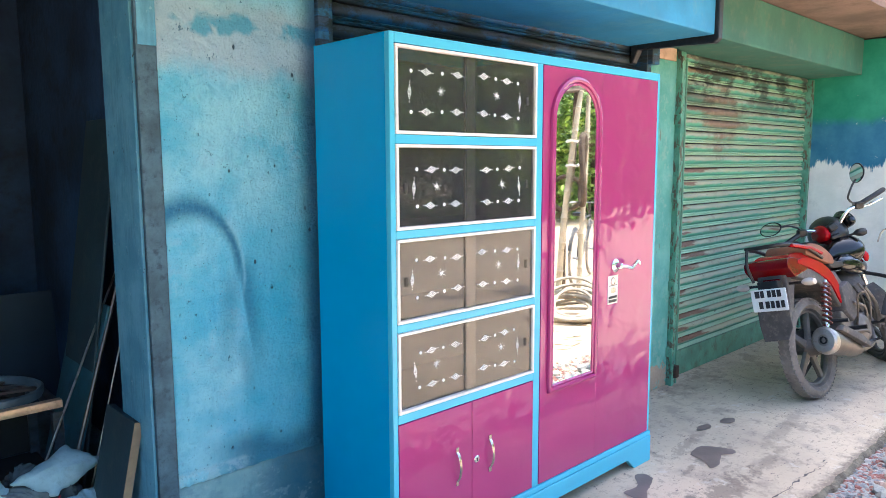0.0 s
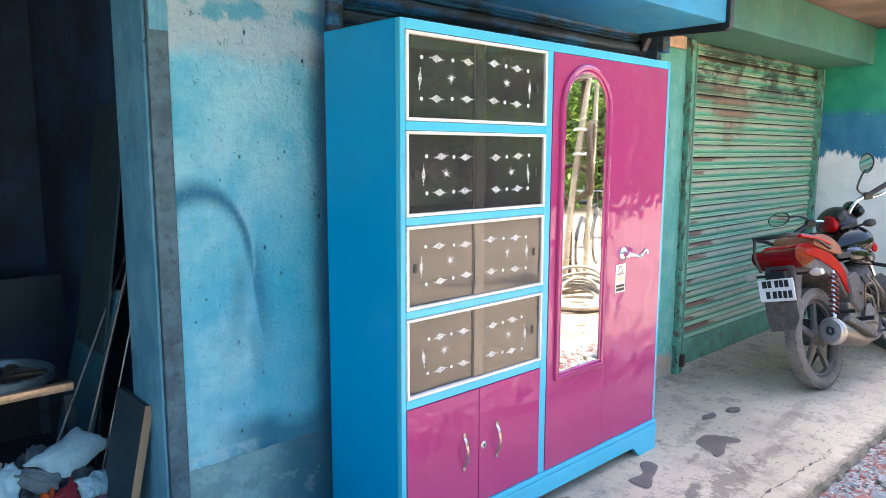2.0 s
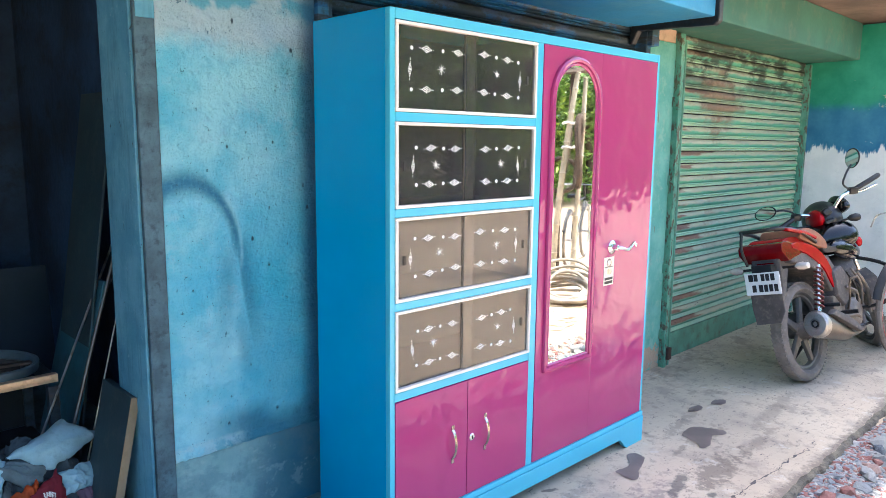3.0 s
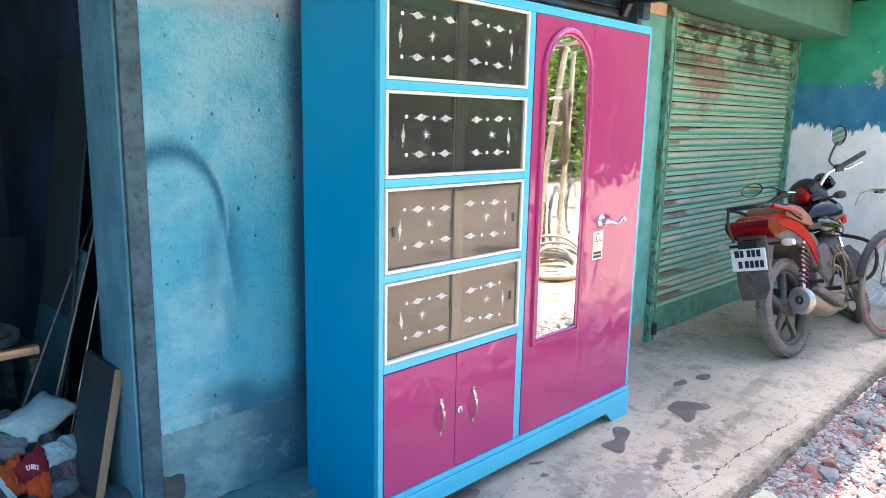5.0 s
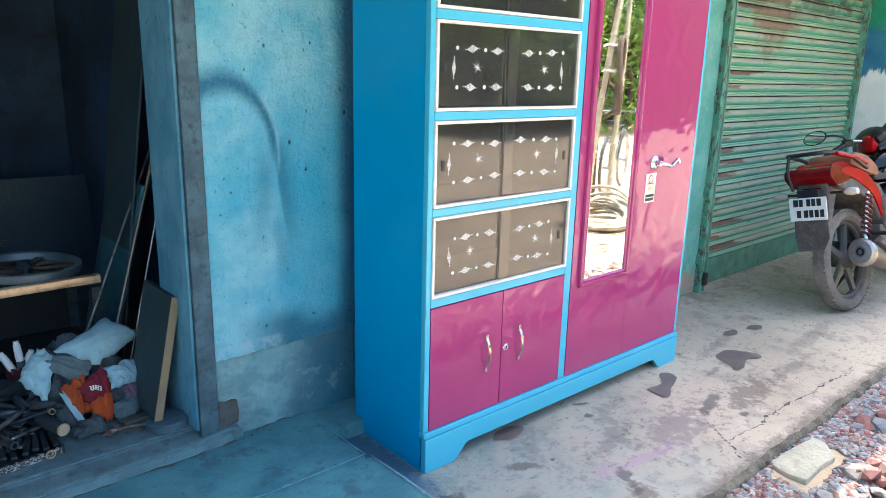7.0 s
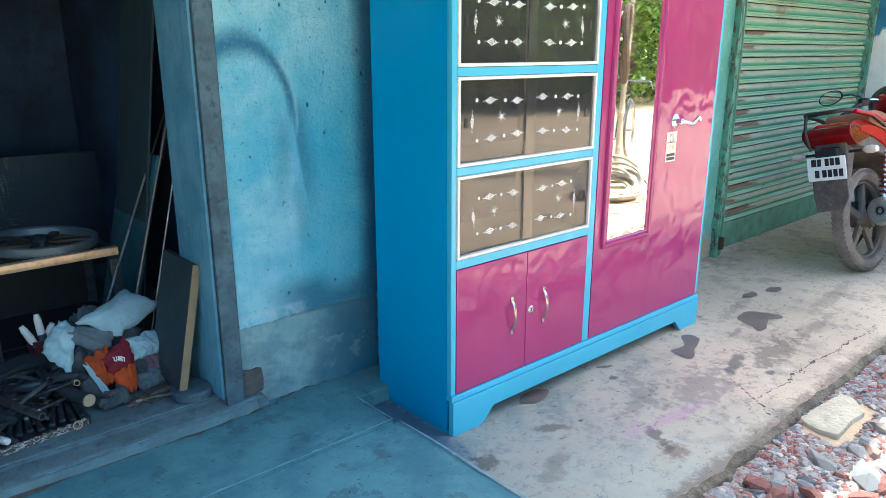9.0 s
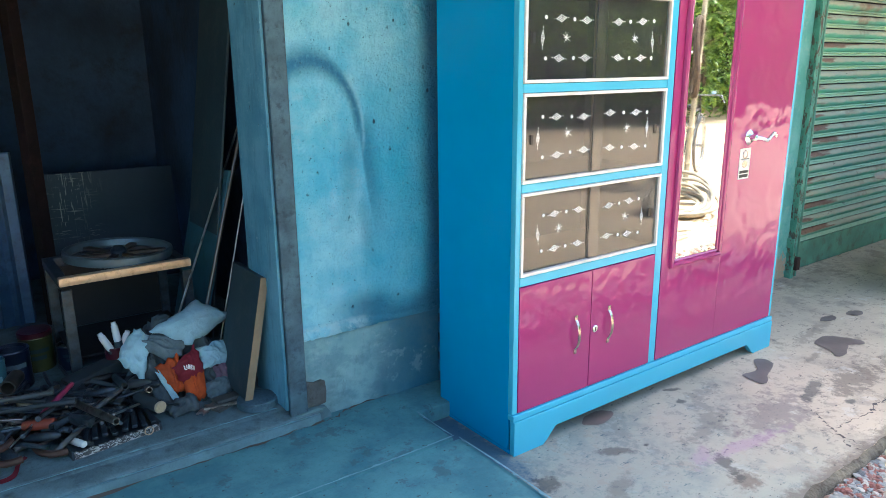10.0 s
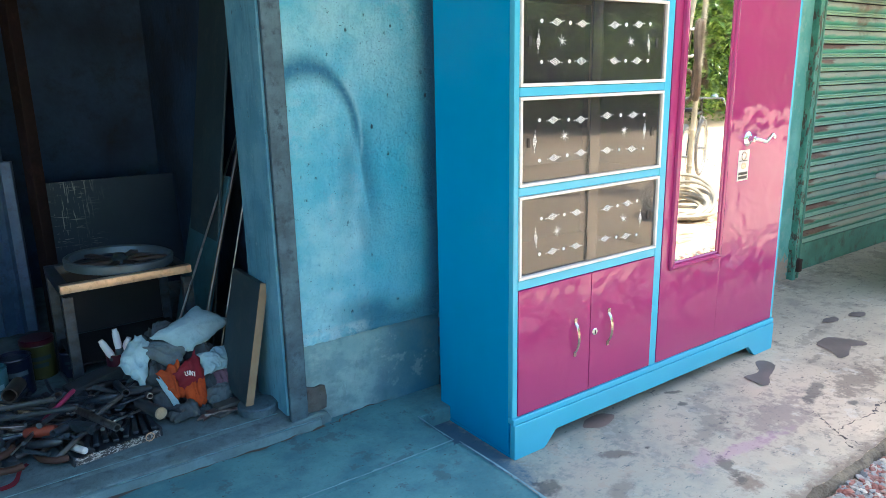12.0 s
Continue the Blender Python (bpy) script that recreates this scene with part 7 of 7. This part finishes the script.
bm = bmesh.new()
grid = [[bm.verts.new((-6.0 + 0.08 * i, KERB_Y + 0.02 - 0.065 * j, bed(-6.0 + 0.08 * i, KERB_Y + 0.02 - 0.065 * j))) for i in range(148)] for j in range(16)]
for ra, rb in zip(grid, grid[1:]):
    for k in range(len(ra) - 1):
        bm.faces.new((rb[k], rb[k + 1], ra[k + 1], ra[k]))
structure("rubble_bank", bm, M_DIRT, "earth bank under broken brick and stone")

rubble = tagged(new("rubble"), "broken brick and stone chips beside the veranda", kind="structure")
chips = [mesh_of(chip(i, 0.55 + 0.06 * (i % 4)), "chip", M_STONE, 0) for i in range(9)]
rng = random.Random(5)
for i in range(300):
    x, y = rng.uniform(0.35, 3.1), KERB_Y - 0.07 - 0.62 * rng.random() ** 1.2
    s = rng.choice((0.035, 0.045, 0.06, 0.075, 0.09, 0.12)) * rng.uniform(0.8, 1.2)
    if 0.92 < x < 1.42 and y > KERB_Y - 0.22:
        y -= 0.23
    o = part("stone_chip", chips[i % 9], None, rubble)
    o.matrix_basis = pose(x, y, bed(x, y) + s * 0.17, rng.uniform(-25, 25), rng.uniform(-25, 25), rng.uniform(0, 360)) @ Matrix.Diagonal((s, s * rng.uniform(0.6, 1.1), s * rng.uniform(0.7, 1), 1))


def scattered(seed, count, area, sizes, z):
    """Small chips joined into one mesh."""
    r = random.Random(seed)
    base = []
    for i in range(6):
        b0 = chip(40 + i, 0.6)
        b0.verts.index_update()
        base.append(([v.co.copy() for v in b0.verts], [[v.index for v in f.verts] for f in b0.faces]))
        b0.free()
    vs, fs = [], []
    for i in range(count):
        x, y = r.uniform(area[0], area[1]), area[3] - (area[3] - area[2]) * r.random() ** 1.3
        if 0.98 < x < 1.36 and -0.90 < y < -0.745:
            continue
        s = r.uniform(*sizes)
        m = pose(x, y, (bed(x, y) if z > -0.105 else z) + s * 0.1, r.uniform(-30, 30), r.uniform(-30, 30), r.uniform(0, 360)) @ Matrix.Diagonal((s, s * r.uniform(0.6, 1), s * 0.8, 1))
        bv, bf = base[i % 6]
        k = len(vs)
        vs += [m @ v for v in bv]
        fs += [[a + k for a in f] for f in bf]
    me = bpy.data.meshes.new("gravel")
    me.from_pydata(vs, [], fs)
    me.materials.append(M_STONES)
    return me


tagged(new("gravel", scattered(3, 9000, (0.3, 2.7, -1.25, KERB_Y - 0.015), (0.016, 0.046), -0.10)), "fine gravel and brick crumbs over earth", "gravel", kind="stuff")
tagged(new("gravel", scattered(4, 5000, (0.2, 5.6, -1.55, KERB_Y - 0.03), (0.014, 0.05), -0.10)), "gravel and brick crumbs over earth beyond the veranda", "gravel", kind="stuff")
tagged(new("gravel", scattered(8, 160, (2.0, 9.0, -6.5, -2.0), (0.012, 0.035), -0.11)), "scattered stones on sunlit earth", "gravel", kind="stuff")

M_BLOCK = plain("pale stone block", lin(184, 176, 152), 0.9, 0, 0.16, 9, 60, lin(140, 132, 100), 0.6, 0.008)
bm = prism([(1.03, -0.752), (1.058, -0.728), (1.225, -0.738), (1.395, -0.756), (1.352, -0.812), (1.275, -0.872), (1.175, -0.862), (1.030, -0.868), (1.016, -0.808)], -0.12, -0.014, "xy", 0.009)
single("stone_slab", bm, M_BLOCK, "flat pale stone block beside the veranda kerb", "stone")


# wet patches
def puddle(outline):
    """A thin wet patch with a soft outline, given round its middle."""
    k = len(outline)
    cx, cy = sum(p[0] for p in outline) / k, sum(p[1] for p in outline) / k
    loop = [Vector((x - cx, y - cy, 0)) for x, y in outline]
    pts = smooth_line(loop[-2:] + loop + loop[:2], 6)[12:-12]
    bm = bmesh.new()
    vs = [bm.verts.new(p + Vector((0.004 * noise.noise(p * 60), 0.004 * noise.noise(p * 60 + Vector((9, 0, 0))), 0))) for p in pts[:-1]]
    bmesh.ops.triangulate(bm, faces=[bm.faces.new(vs)])
    return single("puddle", bm, M_WET, "dark wet patch of spilled water on cement", "puddle", "wet patches on the floor", pose(cx, cy, 0.0035))


puddle(((1.19, -0.118), (1.29, -0.125), (1.375, -0.062), (1.423, -0.077), (1.412, -0.129), (1.337, -0.165), (1.279, -0.181), (1.213, -0.219), (1.170, -0.200)))
puddle(((1.777, -0.128), (1.905, -0.108), (1.958, -0.165), (1.990, -0.245), (1.945, -0.270), (1.884, -0.236), (1.764, -0.277), (1.704, -0.260), (1.760, -0.205)))
puddle(((2.30, -0.03), (2.37, -0.015), (2.42, -0.05), (2.38, -0.08), (2.32, -0.07)))
puddle(((2.10, 0.0), (2.16, 0.025), (2.23, 0.005), (2.20, -0.03), (2.13, -0.025)))
puddle(((0.345, -0.005), (0.40, 0.035), (0.48, 0.03), (0.505, -0.01), (0.44, -0.04), (0.38, -0.035)))


# bamboo prop across the lane
def bamboo(pts, r, seed):
    rngb = random.Random(seed)
    line = smooth_line(pts, 10)
    out, rs = [], []
    for i, p in enumerate(line):
        node = i % 5 == 0
        for dz, k in (((-0.012, 1.0), (0.0, 1.22), (0.012, 1.0)) if node else ((0, 0.97),)):
            out.append(Vector(p) + Vector((0, 0, dz)))
            rs.append(r * k * (1 - 0.25 * i / len(line)) * rngb.uniform(0.97, 1.03))
    return tube(out, rs, 10)


prop = thing("bamboo_prop", pose(5.35, -3.25, -0.11), "pair of dry bamboo poles tied together holding branches", "bamboo pole")
part("pole", bamboo([(-0.06, -0.10, 0), (-0.04, -0.08, 0.6), (0.02, -0.06, 1.2), (0.10, -0.02, 1.9), (0.17, 0.0, 2.35)], 0.040, 1), M_BAMBOO, prop)
part("pole", bamboo([(0.10, 0.08, 0), (0.14, 0.07, 0.7), (0.22, 0.05, 1.4), (0.30, 0.02, 2.3)], 0.034, 2), M_BAMBOO, prop)
part("stem", tube(smooth_line([(0.05, -0.12, 0.0), (0.06, -0.12, 0.9), (0.12, -0.06, 1.5), (0.16, -0.05, 2.4)], 6), 0.034, 8), M_BARK, prop, "old grey wooden stem")
for z in (1.50, 1.78):
    part("tie", tube([(0.10 + 0.075 * math.cos(a * 0.7), -0.05 + 0.07 * math.sin(a * 0.7), z + 0.01 * math.sin(a * 2)) for a in range(9)], 0.014, 6, True), M_TRIM, prop, "white cloth tie")
for i in range(9):
    a = rng.uniform(-0.5, 0.5)
    part("branch", tube([(0.2 - 0.6 * math.cos(a), -0.3 * a - 0.2, 2.3 + 0.05 * i % 0.2), (0.25, 0, 2.38), (0.3 + 0.7 * math.cos(a), 0.5 * a, 2.42 + 0.03 * i)], 0.03, 6), M_BARK, prop)

M_HOSE = plain("dusty hose", lin(160, 148, 128), 0.6, 0, 0.2)
coil = thing("hose_coil", pose(4.28, -2.42, -0.10, 0, 0, 10), "coil of pale dusty hose lying on sunlit earth", "hose")
for k in range(11):
    r, lean = 0.19 + 0.030 * (k % 5), radians(6 + 2.6 * k)
    tilt = Matrix.Translation((0.03 * math.sin(k * 2), 0.03 * math.cos(k * 3), r * math.sin(lean) + 0.03)) @ Matrix.Rotation(lean, 4, Vector((-0.80, -0.60, 0)))
    part("loop", tube([tilt @ Vector((r * math.cos(i * math.tau / 40) * 1.1, r * math.sin(i * math.tau / 40), 0.018 * math.sin(i * 0.314 + k))) for i in range(40)], 0.017, 7, True), M_HOSE, coil)

M_BIKE = plain("old bicycle paint", lin(46, 44, 42), 0.5, 0.4, 0.2)
M_REDRIM = plain("red bicycle rim", lin(150, 34, 40), 0.45, 0, 0.2, 9, 80, lin(110, 90, 80), 0.5)


def bicycle(m, rim, label):
    t = thing("bicycle", m, label, "bicycle")
    for x in (0.0, 1.05):
        w = part("wheel", tube([(x + 0.335 * math.cos(i * math.tau / 48), 0, 0.355 + 0.335 * math.sin(i * math.tau / 48)) for i in range(48)], 0.020, 8, True), M_TYRE, t)
        part("rim", tube([(x + 0.312 * math.cos(i * math.tau / 48), 0, 0.355 + 0.312 * math.sin(i * math.tau / 48)) for i in range(48)], 0.011, 6, True), rim, w)
        part("hub", tube([(x, -0.04, 0.355), (x, 0.04, 0.355)], 0.018, 8), M_STEEL, w)
        for i in range(20):
            part("spoke", tube([(x, 0.02 * (-1) ** i, 0.355), (x + 0.31 * math.cos(i * math.tau / 20), 0, 0.355 + 0.31 * math.sin(i * math.tau / 20))], 0.0022, 4), M_STEEL, w)
        guard = [(x + 0.372 * math.cos(a), 0, 0.355 + 0.372 * math.sin(a)) for a in [radians(15 + 12 * k) for k in range(13)]]
        part("mudguard", tube(guard, 0.026, 6, flat=0.3), M_BIKE, t)
    for pts in ([(0, 0.03, 0.355), (0.42, 0, 0.31)], [(0.42, 0, 0.31), (0.30, 0, 0.85)], [(0, 0.03, 0.355), (0.32, 0, 0.80)], [(0.42, 0, 0.31), (0.90, 0, 0.78)], [(0.33, 0, 0.80), (0.90, 0, 0.83)]):
        part("frame_tube", tube(pts, 0.015, 8), M_BIKE, t)
    for s in (-1, 1):
        part("fork_leg", tube([(1.05, s * 0.05, 0.355), (0.95, s * 0.05, 0.72), (0.91, 0, 0.78)], 0.012, 6), M_STEEL, t)
        part("brake_lever", tube(smooth_line([(0.90, s * 0.20, 1.0), (0.98, s * 0.24, 0.98), (0.98, s * 0.28, 0.90)], 3), 0.006, 5), M_STEEL, t)
        part("grip", tube([(0.74, s * 0.27, 0.99), (0.64, s * 0.28, 0.985)], 0.016, 8), M_BLACK, t)
    part("head_tube", tube([(0.92, 0, 0.74), (0.86, 0, 1.0)], 0.018, 8), M_BIKE, t)
    part("handlebar", tube(smooth_line([(0.64, 0.28, 0.985), (0.82, 0.25, 1.0), (0.87, 0, 1.0), (0.82, -0.25, 1.0), (0.64, -0.28, 0.985)], 5), 0.011, 6), M_STEEL, t)
    part("bell", lathe([(0.004, 0.03), (0.02, 0.026), (0.028, 0.012), (0.03, 0.0), (0.004, 0.0)], 16, pose(0.86, 0.16, 1.02)), M_CHROME, t, "round chrome bell")
    part("saddle", prism([(0.18, -0.09), (0.20, 0.09), (0.34, 0.05), (0.48, 0.02), (0.48, -0.02), (0.34, -0.05)], 0.86, 0.91, "xy", 0.015), M_BLACK, t)
    return t


bicycle(pose(5.78, -3.47, -0.11, 0, 0, -24), M_STEEL, "old dark bicycle leaning among bamboo poles")
bicycle(pose(4.07 + 1.05 * 0.966, -0.57 - 1.05 * 0.259, 0.002, 6, 0, 165), M_REDRIM, "parked bicycle with red rims and dusty tyres")
single("inner_tube", tube([(0.085 * math.cos(i * math.tau / 36) * (1.15 - 0.3 * math.sin(i * math.tau / 36)), 0.02 * math.sin(i * math.tau / 18), 0.40 * math.sin(i * math.tau / 36)) for i in range(36)], 0.036, 8, True), M_BARK, "old dark inner tube hanging on the bamboo poles", "inner tube", m=pose(5.42, -3.13, 1.34, 0, 0, -35))
single("tyre", tube([(0.20 * math.cos(i * math.tau / 40), 0, 0.20 * math.sin(i * math.tau / 40)) for i in range(40)], 0.026, 8, True), M_BARK, "old brown tyre hanging behind the bamboo poles", "tyre", m=pose(5.50, -3.42, 1.06, 0, 0, 42))
for k in range(26):
    rl = random.Random(70 + k)
    x0, y0, a0 = rl.uniform(3.0, 4.4), rl.uniform(-2.3, -1.5), rl.uniform(0, 6.3)
    ln = rl.uniform(0.05, 0.12)
    single("dry_leaf", tube(smooth_line([(-ln, 0, 0.004), (0, ln * 0.2, 0.012), (ln, 0, 0.005)], 3), [0.002] + [0.012] * 5 + [0.002], 5, flat=0.25), M_BAMBOO, "curled dry leaf on sunlit earth", "leaf", "dry leaves on the ground", pose(x0, y0, -0.105, 0, 0, math.degrees(a0)))


# trees and hedge
def leaves(seed, centres, count, size, spread):
    r = random.Random(seed)
    vs, fs = [], []
    for i in range(count):
        c, rad = r.choice(centres)
        d = Vector((r.gauss(0, 1), r.gauss(0, 1), r.gauss(0, 0.8)))
        d = d.normalized() * (rad * spread * r.random() ** 0.4)
        s = size * r.uniform(0.6, 1.4)
        m = Matrix.Translation(Vector(c) + d) @ Euler((r.uniform(-0.9, 0.9), r.uniform(-0.9, 0.9), r.uniform(0, 6.3))).to_matrix().to_4x4()
        k = len(vs)
        vs += [m @ Vector(p) for p in ((-s, 0, 0), (-0.2 * s, 0.36 * s, 0.1 * s), (s, 0, -0.15 * s), (-0.2 * s, -0.36 * s, 0.1 * s))]
        fs += [(k, k + 1, k + 2), (k, k + 2, k + 3)]
    me = bpy.data.meshes.new("leaves")
    me.from_pydata(vs, [], fs)
    return me


def tree(x, y, h, crown, seed, leaf, count):
    r = random.Random(seed)
    t = thing("tree", pose(x, y, -0.12), "leafy green tree with a forked brown trunk", "tree", "trees across the lane")
    top = Vector((r.uniform(-0.4, 0.4), r.uniform(-0.4, 0.4), h * 0.62))
    line = smooth_line([(0, 0, 0), (0.1, 0.05, h * 0.2), top * 0.6, top], 5)
    part("trunk", tube(line, [0.16 * h / 6 * (1 - 0.6 * i / len(line)) for i in range(len(line))], 9), M_BARK, t)
    centres = [(top + Vector((0, 0, h * 0.2)), crown * 0.5)]
    for k in range(9):
        a = k * 2.4 + r.uniform(-0.3, 0.3)
        st = top * r.uniform(0.45, 0.98)
        en = st + Vector((math.cos(a) * crown * r.uniform(0.5, 0.95), math.sin(a) * crown * r.uniform(0.5, 0.95), h * r.uniform(0.05, 0.32)))
        part("limb", tube([st, (st + en) / 2 + Vector((0, 0, 0.15)), en], [0.05, 0.035, 0.015], 6), M_BARK, t)
        centres += [(en, crown * r.uniform(0.3, 0.5)), ((st + en) / 2, crown * 0.3)]
    me = leaves(seed, centres, count, 0.11, 1.0)
    me.materials.append(leaf)
    part("crown", me, None, t, kind="stuff")
    return t


for i, (x, y, h, c) in enumerate(((11.5, -10.4, 4.6, 2.0), (15.0, -9.6, 5.2, 2.4), (18.5, -11.0, 5.6, 2.6), (8.2, -11.6, 4.8, 2.2), (13.0, -13.0, 6.0, 2.8), (4.6, -12.2, 5.2, 2.4), (22.0, -11.0, 5.8, 2.8), (0.5, -12.8, 5.0, 2.4), (-4.5, -12.5, 5.2, 2.5), (10.0, -14.5, 6.4, 3.0))):
    tree(x, y, h, c, 20 + i, (M_LEAF, M_LEAF2)[i % 2], 5200)


def hedge(seed, x0, x1, y, h, size=0.10, per=420, rad=(0.5, 0.9)):
    r = random.Random(seed)
    centres = []
    x = x0
    while x < x1:
        centres.append(((x, y + r.uniform(-0.6, 0.6), r.uniform(0.12, 0.85) * h), r.uniform(*rad)))
        x += 0.22
    me = leaves(seed, centres, int(per * (x1 - x0)), size, 1.0)
    me.materials.append(M_LEAF if seed % 2 else M_LEAF2)
    return tagged(new("hedge", me), "dense green undergrowth across the lane", "hedge", kind="stuff")


hedge(1, -8, 26, -14.0, 3.2)
hedge(2, 3, 20, -11.2, 1.9)
hedge(3, 11.5, 24, -9.6, 1.5)
hedge(4, -14, 32, -16.5, 4.6)
hedge(5, -16, 42, -19.5, 9.0, 0.26, 260, (1.2, 2.0))
hedge(6, 16, 34, -12.5, 5.0, 0.16, 420, (0.8, 1.4))
hedge(7, 14, 44, -13.2, 7.5, 0.24, 620, (1.1, 1.9))
hedge(8, 22, 56, -17.5, 9.0, 0.30, 420, (1.4, 2.2))
